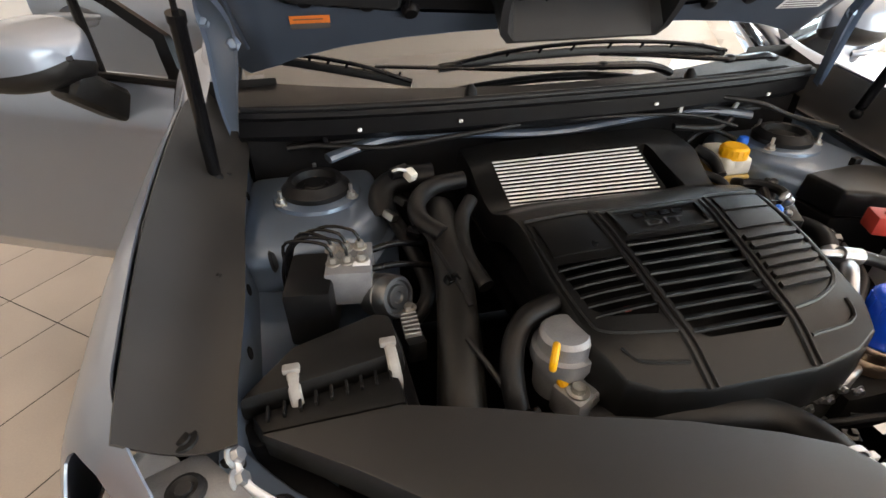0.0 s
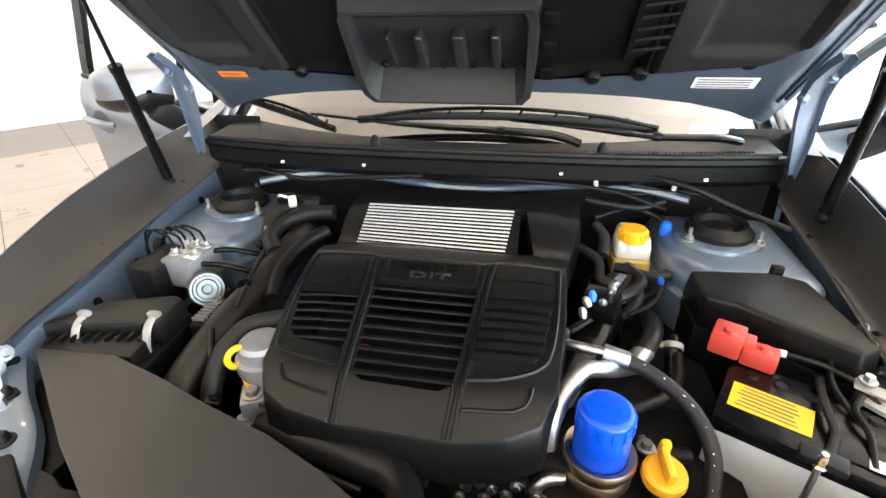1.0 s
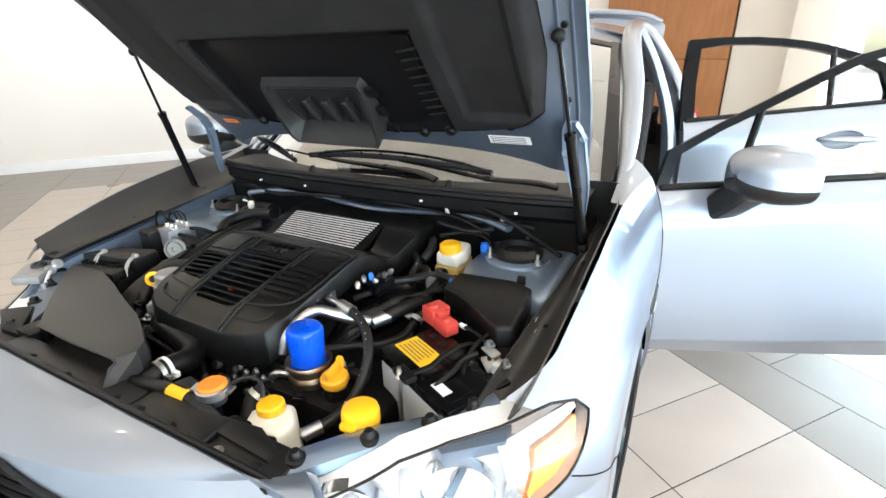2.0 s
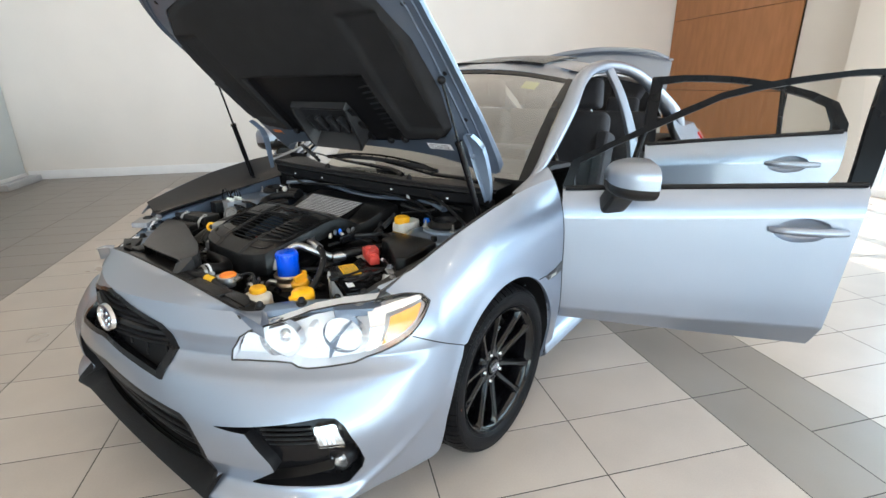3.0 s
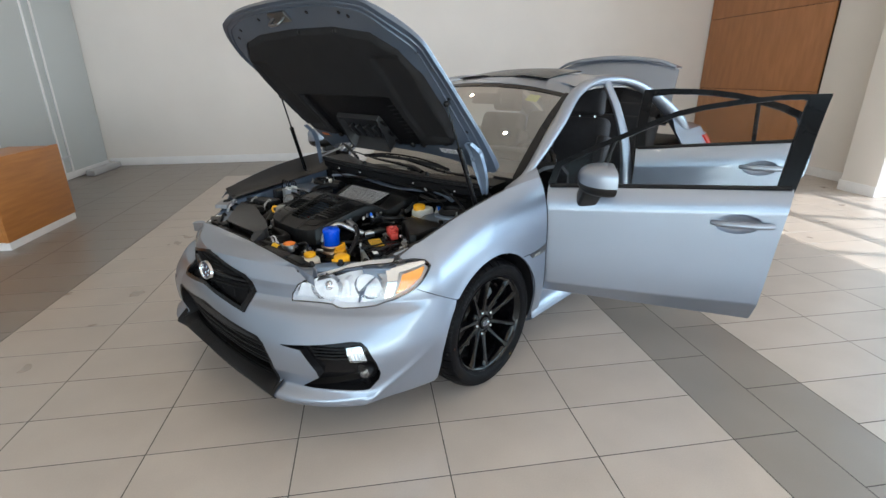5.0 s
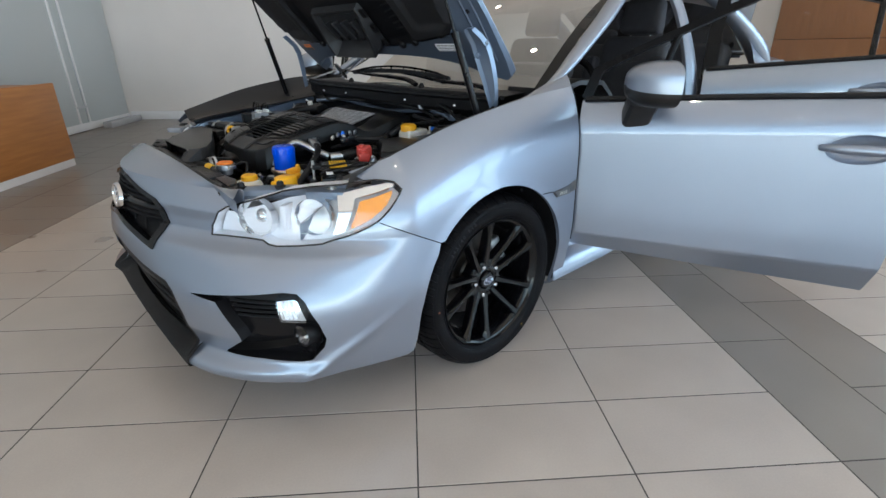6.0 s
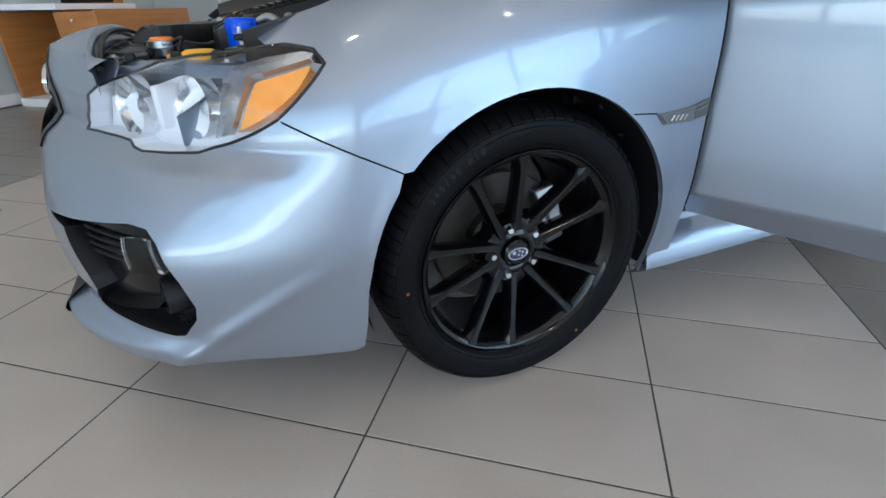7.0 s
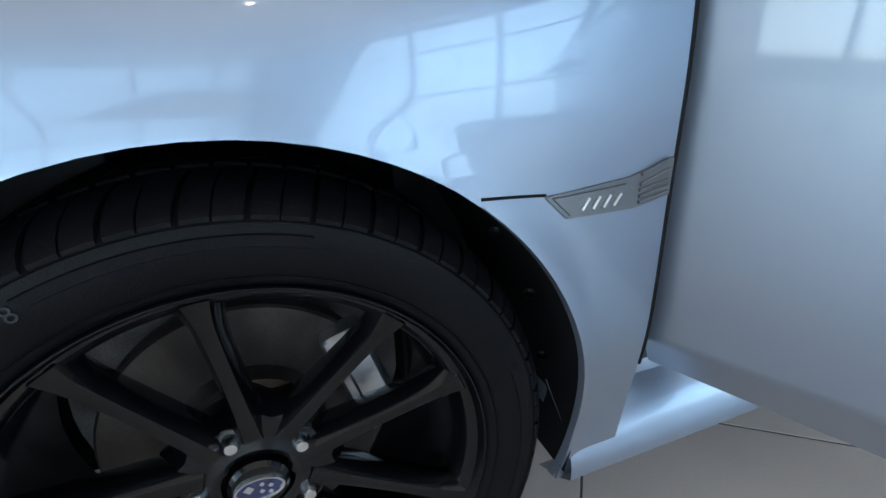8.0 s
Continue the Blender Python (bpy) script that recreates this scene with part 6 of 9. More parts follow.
# stickers
for nm, x0, x1, s0, s1, mt, lab in (("caution_label", -0.549, -0.482, 0.224, 0.258, LABELO, "orange and black caution label"), ("spec_label", 0.447, 0.560, 0.190, 0.224, LABELW, "white specification label")):
    if mt is LABELW:
        s0, s1 = 0.218, 0.252
    flat = panel(lambda x, s: bonnet(x, s, -0.0015), span(x0 - 0.01, x1 + 0.01, 14), span(s0 - 0.02, s1 + 0.02, 12), [(x0, s0), (x1, s0), (x1, s1), (x0, s1)], (), 1.0, 0.0)
    lab_ob = part(nm, flat, mt, hood, lab)
    lines = span(s0 + 0.006, s1 - 0.006, 4)
    if mt is LABELO:
        flat = panel(lambda x, s: bonnet(x, s, -0.0022), span(x0 - 0.01, x1 + 0.01, 14), span(s0 - 0.02, s1 + 0.02, 12), [(x0, s0), (x1, s0), (x1, s0 + 0.015), (x0, s0 + 0.015)], (), 1.0, 0.0)
        part("label_band", flat, PRINT, lab_ob)
        lines = [s1 - 0.008]
    for sl in lines:
        bm = bmesh.new()
        a, b = bonnet(x0 + 0.006, sl, -0.0028), bonnet(x1 - 0.012, sl, -0.0028)
        w = along * 0.0014
        bm.faces.new([bm.verts.new(p) for p in (a - w, b - w, b + w, a + w)])
        part("print_line", bm, PRINT, lab_ob)
# striker and rubber stops
bm = bmesh.new()
tube(bm, [bonnet(-0.05, 1.03, -0.002), bonnet(-0.045, 1.03, -0.05), bonnet(0.03, 1.03, -0.05), bonnet(0.035, 1.03, -0.002)], 0.006, 8)
box(bm, bonnet(-0.01, 1.03, -0.006), (0.14, 0.05, 0.012), 0.004, Matrix.Rotation(-LIFT, 4, "X"))
part("striker", bm, DARKCHROME, hood)
for x, s in ((-0.67, 0.80), (-0.675, 0.55), (0.67, 0.80), (0.675, 0.55), (-0.44, 0.99), (0.44, 0.99), (0.20, 1.03), (-0.2, 1.03), (0.66, 0.35), (-0.66, 0.35), (0.40, 1.01), (-0.52, 0.95)):
    bm = bmesh.new()
    lathe(bm, [(0.0, -0.003), (0.007, -0.003), (0.009, 0.0)], Matrix.Translation(bonnet(x, s, 0.0)) @ Matrix.Rotation(-LIFT, 4, "X"), 12)
    part("plug", bm, BLACK, hood)
for x, s in ((-0.345, 0.262), (0.345, 0.262), (-0.42, 0.285), (0.52, 0.298), (-0.52, 0.30), (0.26, 0.25), (-0.30, 0.93), (0.05, 0.94), (0.3, 0.93)):
    bm = bmesh.new()
    lathe(bm, [(0.0, -0.008), (0.012, -0.007), (0.016, 0.0), (0.016, 0.006)], Matrix.Translation(bonnet(x, s, -0.004)) @ Matrix.Rotation(-LIFT, 4, "X"), 14)
    part("fastener", bm, BLACK, hood)
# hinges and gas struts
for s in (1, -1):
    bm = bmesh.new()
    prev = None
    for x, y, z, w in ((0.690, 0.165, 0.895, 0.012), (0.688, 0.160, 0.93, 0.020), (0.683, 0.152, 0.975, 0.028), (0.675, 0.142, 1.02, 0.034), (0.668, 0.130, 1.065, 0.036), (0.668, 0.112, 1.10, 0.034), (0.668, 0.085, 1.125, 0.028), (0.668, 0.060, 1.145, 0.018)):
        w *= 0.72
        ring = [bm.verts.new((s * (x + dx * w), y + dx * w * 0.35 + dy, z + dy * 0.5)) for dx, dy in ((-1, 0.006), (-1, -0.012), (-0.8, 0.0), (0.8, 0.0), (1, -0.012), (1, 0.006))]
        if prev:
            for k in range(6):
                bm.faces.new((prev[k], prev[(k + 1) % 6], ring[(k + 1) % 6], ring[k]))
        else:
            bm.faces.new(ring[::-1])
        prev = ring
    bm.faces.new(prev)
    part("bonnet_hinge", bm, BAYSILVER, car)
    for x, y, z in ((0.648, 0.120, 1.062), (0.686, 0.118, 1.100)):
        bm = bmesh.new()
        lathe(bm, [(0.0, 0.010), (0.008, 0.009), (0.009, 0.003), (0.013, 0.0)], Matrix.Translation((s * x, y, z)) @ pose(0, 0, 0, 75, 0, 0), 6)
        part("hinge_bolt", bm, BAYSILVER, car)
    foot, head_ = Vector((s * 0.722, 0.060, 0.848)), Vector((s * 0.668, -0.088, 1.322))
    d = head_ - foot
    bm = bmesh.new()
    tube(bm, [foot + d * 0.03, foot + d * 0.585], 0.0115, 14)
    tube(bm, [foot + d * 0.575, foot + d * 0.60], 0.0135, 14)
    strut = part("gas_strut", bm, GLOSS, car, "black bonnet gas strut")
    bm = bmesh.new()
    tube(bm, [foot + d * 0.59, foot + d * 0.97], 0.0045, 10)
    part("strut_rod", bm, GLOSS, strut)
    for p in (foot, head_):
        bm = bmesh.new()
        bmesh.ops.create_uvsphere(bm, u_segments=14, v_segments=10, radius=0.014)
        bm.transform(Matrix.Translation(p))
        part("ball_joint", bm, BLACK, strut)


# ---- engine bay ----
def bolt(parent, at, r=0.007, h=0.006, mt=None, m=None, name="bolt"):
    bm = bmesh.new()
    lathe(bm, [(0.0, h), (r * 0.9, h), (r, h * 0.8), (r, 0.0)], Matrix.Translation(at) @ (m or Matrix()), 6)
    lathe(bm, [(r, h * 0.25), (r * 1.6, h * 0.2), (r * 1.65, 0.0)], Matrix.Translation(at) @ (m or Matrix()), 14)
    return part(name, bm, mt or STEEL, parent)


def hose(name, pts, r, mt, parent, label="", n=14, flat=1.0, ribs=0.0, pitch=0.01):
    bm = bmesh.new()
    tube(bm, pts, r, n, 0.010, flat=flat, ribs=ribs, pitch=pitch)
    return part(name, bm, mt, parent, label)


def clamp(parent, at, d, r, mt=None, w=0.010):
    q = Vector(d).to_track_quat("Z", "Y").to_matrix().to_4x4()
    bm = bmesh.new()
    lathe(bm, [(r, -w / 2), (r + 0.0025, -w / 2), (r + 0.0025, w / 2), (r, w / 2)], Matrix.Translation(at) @ q, 28, True)
    box(bm, Vector(at) + (q @ Vector((r + 0.008, 0, 0))), (0.018, 0.012, 0.010), 0.002, q)
    return part("hose_clamp", bm, mt or STEEL, parent)


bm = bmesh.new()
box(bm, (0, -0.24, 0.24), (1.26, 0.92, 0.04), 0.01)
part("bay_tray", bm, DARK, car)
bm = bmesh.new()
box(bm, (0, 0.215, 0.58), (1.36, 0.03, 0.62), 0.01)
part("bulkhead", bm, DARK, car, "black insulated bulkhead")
bm = bmesh.new()
tube(bm, [(x, 0.190 - 0.05 * max(0, (abs(x) - 0.30) / 0.2) ** 2, 0.834 - 0.012 * math.cos(9 * x)) for x in span(-0.52, 0.50, 24)], 0.016, 8, 0.03, flat=0.6)
part("bulkhead_flange", bm, BAYSILVER, car)
for s in (1, -1):
    # inner wing wall and its top rail
    bm = bmesh.new()
    rail = [(0.645, -0.60, 0.70), (0.66, -0.46, 0.772), (0.672, -0.25, 0.800), (0.690, 0.0, 0.822), (0.70, 0.20, 0.85)]
    if s > 0:
        rail = [(x + 0.025, y, z - 0.06) for x, y, z in rail]
    else:
        rail = [(x, y, z - (0.022 if y < -0.2 else 0.008)) for x, y, z in rail]
    fine_rail = smooth_path(rail, 0.03)
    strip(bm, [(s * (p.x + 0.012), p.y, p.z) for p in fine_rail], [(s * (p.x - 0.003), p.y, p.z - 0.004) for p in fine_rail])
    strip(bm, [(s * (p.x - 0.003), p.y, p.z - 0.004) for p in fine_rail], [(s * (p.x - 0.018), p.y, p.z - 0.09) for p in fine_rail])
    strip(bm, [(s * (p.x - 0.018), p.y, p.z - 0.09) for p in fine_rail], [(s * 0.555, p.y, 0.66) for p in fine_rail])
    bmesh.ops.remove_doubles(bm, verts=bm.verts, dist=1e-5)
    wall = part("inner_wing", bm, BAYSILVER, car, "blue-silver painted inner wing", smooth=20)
    for k, p in enumerate(fine_rail[3::4]):
        bm = bmesh.new()
        lathe(bm, [(0.0, 0.002), (0.009, 0.002), (0.010, 0.0)], Matrix.Translation((s * (p.x - 0.010), p.y, p.z - 0.045)) @ pose(0, 0, 0, 0, -82 * s, 0), 16)
        part("hole_plug", bm, DARK, wall)
    # black cover between wing and rail

    def cover(t, y):
        zi = ramp(y, (-0.60, -0.46, -0.25, 0.0, 0.30), (0.705, 0.776, 0.804, 0.826, 0.86))
        xi = ramp(y, (-0.60, -0.46, -0.25, 0.0, 0.30), (0.655, 0.668, 0.68, 0.698, 0.705))
        xo = ramp(y, (-0.55, -0.4, -0.1, 0.2, 0.34), (0.744, 0.762, 0.773, 0.775, 0.762)) - 0.006
        zo = top_edge(y) - 0.002
        if s > 0:      # the battery side's liner reaches further down
            xi, zi = xi + 0.004, zi - 0.030
        else:
            xi, zi = xi - ramp(y, (-0.40, -0.25, 0.0), (0.020, 0.026, 0.026)), zi - 0.006
            xo, zo = xo + 0.010, top_edge(y + 0.045 * skew(y)) + 0.020 * skew(y) - 0.002
        return s * (xi + (xo - xi) * t), y, zi + (zo - zi) * t - (0.040 if s > 0 else 0.020) * math.sin(math.pi * max(0.0, t) ** (0.8 if s > 0 else 1.0))
    liner = part("wing_cover", sheet(cover, span(0, 1, 12), span(-0.475 if s > 0 else -0.462, 0.33, 40), 0.004), SHEENBLACK, car, "black plastic wing edge cover")
    for y, t, r in ((-0.445, 0.5, 1.3), (-0.20, 0.3, 0.5), (0.08, 0.3, 0.6)):
        bm = bmesh.new()
        x, yy, z = cover(t, y)
        lathe(bm, [(0.0, 0.005), (0.006 * r, 0.005), (0.007 * r, 0.003), (0.012 * r, 0.003), (0.013 * r, 0.0)], Matrix.Translation((x, yy, z)), 16)
        part("push_clip", bm, BLACK, liner)
    bm = bmesh.new()
    strip(bm, [(s * 0.70, 0.20, 0.85), (s * 0.70, 0.34, 0.86)], [(s * 0.72, 0.20, 0.60), (s * 0.72, 0.34, 0.60)])
    strip(bm, [(s * 0.61, 0.33, 0.95), (s * 0.76, 0.33, 0.95)], [(s * 0.61, 0.33, 0.60), (s * 0.76, 0.33, 0.60)])
    part("rear_bay_wall", bm, SATIN, car)
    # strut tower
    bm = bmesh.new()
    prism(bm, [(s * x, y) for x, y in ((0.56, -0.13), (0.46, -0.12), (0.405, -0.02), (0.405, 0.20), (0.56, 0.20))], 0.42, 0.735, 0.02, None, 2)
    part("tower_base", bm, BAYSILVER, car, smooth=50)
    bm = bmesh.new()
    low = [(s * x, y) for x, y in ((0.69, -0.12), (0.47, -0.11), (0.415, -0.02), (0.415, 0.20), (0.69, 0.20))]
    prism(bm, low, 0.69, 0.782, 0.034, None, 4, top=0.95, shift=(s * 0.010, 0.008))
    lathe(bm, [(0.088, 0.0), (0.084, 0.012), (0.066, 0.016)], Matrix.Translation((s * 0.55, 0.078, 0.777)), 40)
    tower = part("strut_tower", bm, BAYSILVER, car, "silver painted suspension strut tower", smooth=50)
    bm = bmesh.new()
    lathe(bm, [(0.0, 0.016), (0.020, 0.016), (0.026, 0.010), (0.040, 0.010), (0.044, 0.024), (0.052, 0.026), (0.058, 0.018), (0.066, 0.010), (0.066, 0.0)], Matrix.Translation((s * 0.55, 0.078, 0.793)), 40)
    part("strut_cap", bm, RUBBER, tower, "round black rubber strut cap")
    for a in (90, 210, 330):
        x, y = s * 0.55 + 0.076 * math.cos(radians(a)), 0.078 + 0.076 * math.sin(radians(a))
        bm = bmesh.new()
        lathe(bm, [(0.0, 0.028), (0.004, 0.028), (0.004, 0.012), (0.008, 0.012), (0.009, 0.004), (0.013, 0.003), (0.013, 0.0)], Matrix.Translation((x, y, 0.789)), 8)
        part("stud", bm, STEEL, tower)
    # beam behind the headlamp
    bm = bmesh.new()
    run = [(0.40, -0.700, 0.700), (0.455, -0.665, 0.712), (0.53, -0.578, 0.716), (0.62, -0.510, 0.722), (0.70, -0.43, 0.745)]
    tube(bm, [(s * x, y, z - 0.022) for x, y, z in run], 0.032, 10, 0.03, flat=0.72)
    beam = part("lamp_beam", bm, BAYSILVER, car, "grey painted beam behind the headlamp")
    for x, y, z in ((0.455, -0.67, 0.713), (0.535, -0.585, 0.717), (0.61, -0.515, 0.722), (0.665, -0.46, 0.735)):
        bm = bmesh.new()
        lathe(bm, [(0.0, 0.016), (0.007, 0.016), (0.010, 0.012), (0.011, 0.004), (0.016, 0.002), (0.017, -0.006)], Matrix.Translation((s * x, y, z - 0.002)), 20)
        part("rubber_stop", bm, RUBBER, beam)
    bm = bmesh.new()
    prism(bm, [(s * 0.60, -0.53), (s * 0.68, -0.44), (s * 0.735, -0.46), (s * 0.74, -0.50), (s * 0.66, -0.57)], 0.700, 0.722, 0.004)
    if s < 0:
        bm.transform(Matrix.Translation((-0.012, -0.004, 0.028)))
    bracket = part("lamp_bracket", bm, BAYSILVER if s > 0 else CASTALU, car)
    if s > 0:
        bolt(car, (0.685, -0.50, 0.722), 0.008, 0.006)
    else:
        bm = bmesh.new()
        lathe(bm, [(0.0, 0.010), (0.008, 0.010), (0.009, 0.007), (0.014, 0.009), (0.019, 0.006), (0.021, 0.0)], Matrix.Translation((-0.700, -0.492, 0.750)), 20)
        part("grommet", bm, DUCT, bracket, "dark rubber grommet")
    # headlamp's back
    bm = bmesh.new()
    prism(bm, [(s * 0.46, -0.64), (s * 0.54, -0.56), (s * 0.63, -0.47), (s * 0.70, -0.40), (s * 0.67, -0.37), (s * 0.57, -0.46), (s * 0.46, -0.57)], 0.56, 0.68, 0.01)
    part("lamp_back", bm, BLACK, car)

# scuttle panel, seal, grille strip
def scuttle(x, t):
    front_y = 0.128 + 0.05 * (abs(x) / 0.68) ** 3
    pts = ((front_y + 0.028, 0.855), (front_y + 0.010, 0.872), (front_y + 0.008, 0.905), (front_y - 0.004, 0.915), (front_y, 0.926), (front_y + 0.014, 0.928), (front_y + 0.022, 0.918), (front_y + 0.034, 0.918),
           (front_y + 0.040, 0.926), (0.190 + 0.225 * abs(x / 0.745) ** 2.2, 0.936))
    k = t * 9
    i = min(int(k), 8)
    f = k - i
    return x, pts[i][0] + (pts[i + 1][0] - pts[i][0]) * f, pts[i][1] + (pts[i + 1][1] - pts[i][1]) * f


cowl = part("scuttle_panel", sheet(scuttle, span(-0.69, 0.69, 46), span(0, 1, 28), 0.004), BLACK, car, "black plastic scuttle panel under the windscreen", smooth=28)
hose("scuttle_seal", [(x, 0.130 + 0.05 * (abs(x) / 0.68) ** 3, 0.931) for x in span(-0.67, 0.66, 20)], 0.0075, RUBBER, cowl)
for k in range(40):
    x = 0.27 + k * 0.0092
    bm = bmesh.new()
    box(bm, (x, scuttle(x, 0.80)[1] + 0.006, 0.926), (0.0045, 0.020, 0.006), 0.001, None, 1)
    part("grille_rib", bm, DARK, cowl)
for x in (-0.214, 0.305):
    bm = bmesh.new()
    lathe(bm, [(0.014, 0.0), (0.013, 0.014), (0.006, 0.026), (0.0, 0.028)], Matrix.Translation((x, 0.150, 0.930)) @ pose(0, 0, 0, -10, 0, 0), 14)
    part("washer_jet", bm, BLACK, cowl)
for x in (-0.45, -0.24, 0.22, 0.52):
    bm = bmesh.new()
    box(bm, (x, 0.132, 0.888), (0.009, 0.006, 0.007), 0.002)
    part("white_clip", bm, LABELW, cowl)
for pts, r in (([(-0.30, 0.175, 0.87), (0.0, 0.165, 0.875), (0.22, 0.15, 0.872), (0.36, 0.165, 0.86), (0.50, 0.155, 0.84)], 0.005),
               ([(-0.1, 0.16, 0.86), (0.15, 0.145, 0.862), (0.33, 0.14, 0.85), (0.45, 0.12, 0.82)], 0.004),
               ([(0.40, 0.16, 0.885), (0.50, 0.12, 0.87), (0.58, 0.10, 0.84), (0.67, 0.05, 0.82)], 0.006),
               ([(-0.55, 0.17, 0.85), (-0.40, 0.14, 0.842), (-0.28, 0.13, 0.855), (-0.1, 0.15, 0.862)], 0.006)):
    hose("cable", pts, r, RUBBER, car)

# wipers
for arm, blade, nm in (
        ([(0.255, 0.165, 0.948), (0.20, 0.160, 0.966), (0.081, 0.159, 0.973), (-0.14, 0.180, 0.976), (-0.40, 0.226, 0.985)],
         [(-0.330, 0.196, 0.955), (-0.43, 0.236, 0.970), (-0.55, 0.286, 0.986), (-0.655, 0.333, 0.998)], "wiper"),
        ([(0.60, 0.235, 0.945), (0.54, 0.20, 0.96), (0.415, 0.174, 0.966), (0.28, 0.19, 0.975), (0.10, 0.212, 0.985)],
         [(-0.27, 0.205, 0.978), (-0.1, 0.210, 0.990), (0.10, 0.212, 0.992), (0.30, 0.205, 0.985), (0.42, 0.20, 0.975)], "wiper")):
    bm = bmesh.new()
    tube(bm, arm, [0.016, 0.013, 0.011, 0.007, 0.006], 10, 0.02, flat=0.6)
    w = part(nm, bm, GLOSS, car, "black windscreen wiper")
    bm = bmesh.new()
    bmesh.ops.create_uvsphere(bm, u_segments=14, v_segments=8, radius=0.0125)
    bm.transform(Matrix.Translation(arm[2]) @ Matrix.Diagonal((1.5, 1, 0.8, 1)))
    part("arm_joint", bm, GLOSS, w)
    bm = bmesh.new()
    tube(bm, blade, 0.006, 8, 0.02, flat=1.6)
    part("blade", bm, RUBBER, w)
    bm = bmesh.new()
    tube(bm, [Vector(p) + Vector((0, -0.006, 0.016 * math.sin(math.pi * i / (len(blade) - 1)) + 0.004)) for i, p in enumerate(blade)], 0.0045, 8, 0.02)
    for k in range(1, 9):
        a = Vector(smooth_path(blade)[int(k / 9 * (len(smooth_path(blade)) - 1))])
        tube(bm, [a + Vector((0, 0, -0.002)), a + Vector((0.012, -0.006, 0.016))], 0.003, 6)
    part("blade_frame", bm, GLOSS, w)

# radiator support panels
support = new("radiator_panel")
support.parent = car
tagged(support, "black plastic radiator support panels with clips")
for x0, x1, y0, y1, z in ((-0.50, -0.36, -0.735, -0.655, 0.710), (-0.36, 0.10, -0.756, -0.678, 0.720), (0.10, 0.30, -0.752, -0.66, 0.718), (0.30, 0.46, -0.735, -0.655, 0.710)):
    bm = bmesh.new()
    box(bm, ((x0 + x1) / 2, (y0 + y1) / 2, z - 0.012), (x1 - x0 - 0.003, y1 - y0, 0.024), 0.005)
    part("shroud", bm, SATIN, support)
for x, y, mt in ((-0.47, -0.70, BLACK), (-0.42, -0.698, BLACK), (-0.10, -0.703, BLACK), (0.06, -0.70, BLACK), (0.13, -0.698, BLACK), (0.22, -0.70, BLACK), (0.33, -0.695, STEEL), (0.41, -0.69, BLACK), (-0.24, -0.70, BLACK)):
    bm = bmesh.new()
    lathe(bm, [(0.0, 0.006), (0.006, 0.006), (0.007, 0.003), (0.011, 0.002), (0.012, 0.0)], Matrix.Translation((x, y - 0.022, 0.720 if abs(x) < 0.30 else 0.7105)), 16)
    part("push_clip", bm, mt, support)
for x in (-0.30, -0.17, 0.0):
    bm = bmesh.new()
    box(bm, (x, -0.728, 0.7200), (0.035, 0.014, 0.003), 0.001)
    part("slot", bm, DARK, support)
bm = bmesh.new()
box(bm, (0.0, -0.66, 0.60), (0.72, 0.05, 0.14), 0.012)
part("radiator", bm, BLACK, car)
hose("bonnet_seal", [gap_line(x) + Vector((0, 0.012, -0.014)) for x in span(-0.50, 0.50, 22)], 0.006, RUBBER, support)
bm = bmesh.new()
prism(bm, [(0.085, -0.665), (0.11, -0.60), (0.22, -0.62), (0.245, -0.675), (0.16, -0.695)], 0.66, 0.712, 0.006, top=0.94)
part("fan_shroud", bm, SATIN, support)
bm = bmesh.new()
prism(bm, [(0.25, -0.69), (0.27, -0.655), (0.36, -0.645), (0.42, -0.67), (0.43, -0.70)], 0.67, 0.716, 0.006, top=0.92)
part("fan_shroud", bm, SATIN, support)
bm = bmesh.new()
prism(bm, [(-0.38, -0.69), (-0.36, -0.60), (-0.05, -0.62), (0.02, -0.685)], 0.64, 0.685, 0.008, top=0.97)
part("lower_duct", bm, SATIN, support)
hose("latch_cable", [(-0.46, -0.665, 0.702), (-0.36, -0.672, 0.704), (-0.20, -0.685, 0.703), (0.02, -0.69, 0.703)], 0.004, RUBBER, support)
bm = bmesh.new()
box(bm, (-0.36, -0.66, 0.71), (0.07, 0.05, 0.035), 0.008)
part("latch_box", bm, BLACK, support)

# intake snorkel
SNORKEL = [(-0.632, -0.437), (-0.468, -0.440), (-0.36, -0.472), (-0.26, -0.508), (-0.15, -0.542), (-0.06, -0.582), (-0.008, -0.610), (0.014, -0.640), (0.0, -0.674), (-0.15, -0.676), (-0.30, -0.672), (-0.41, -0.60), (-0.53, -0.51)]
bm = bmesh.new()
tmp_top = lambda x, y: 0.757 - 0.004 * max(0, (-0.56 - y) / 0.14) + 0.006 * math.exp(-((x + 0.02) / 0.1) ** 2) - 0.008 * max(0, (-0.60 - x) / 0.03)
lo = [bm.verts.new((x, y + 0.004, 0.70)) for x, y in SNORKEL]
hi = [bm.verts.new((x, y, tmp_top(x, y))) for x, y in SNORKEL]
bm.faces.new(hi)
bm.faces.new(lo[::-1])
for i in range(len(lo)):
    j = (i + 1) % len(lo)
    if max(SNORKEL[i][1], SNORKEL[j][1]) > -0.66:      # the front is an open mouth
        bm.faces.new((lo[i], lo[j], hi[j], hi[i]))
bmesh.ops.recalc_face_normals(bm, faces=bm.faces)
bevelled(bm, [e for e in bm.edges if e.calc_length() > 0.02 and not e.is_boundary], 0.004, 2)
bmesh.ops.triangulate(bm, faces=[f for f in bm.faces if len(f.verts) > 4])
snorkel = part("intake_snorkel", bm, SHEENBLACK, car, "broad black plastic intake snorkel", smooth=25)
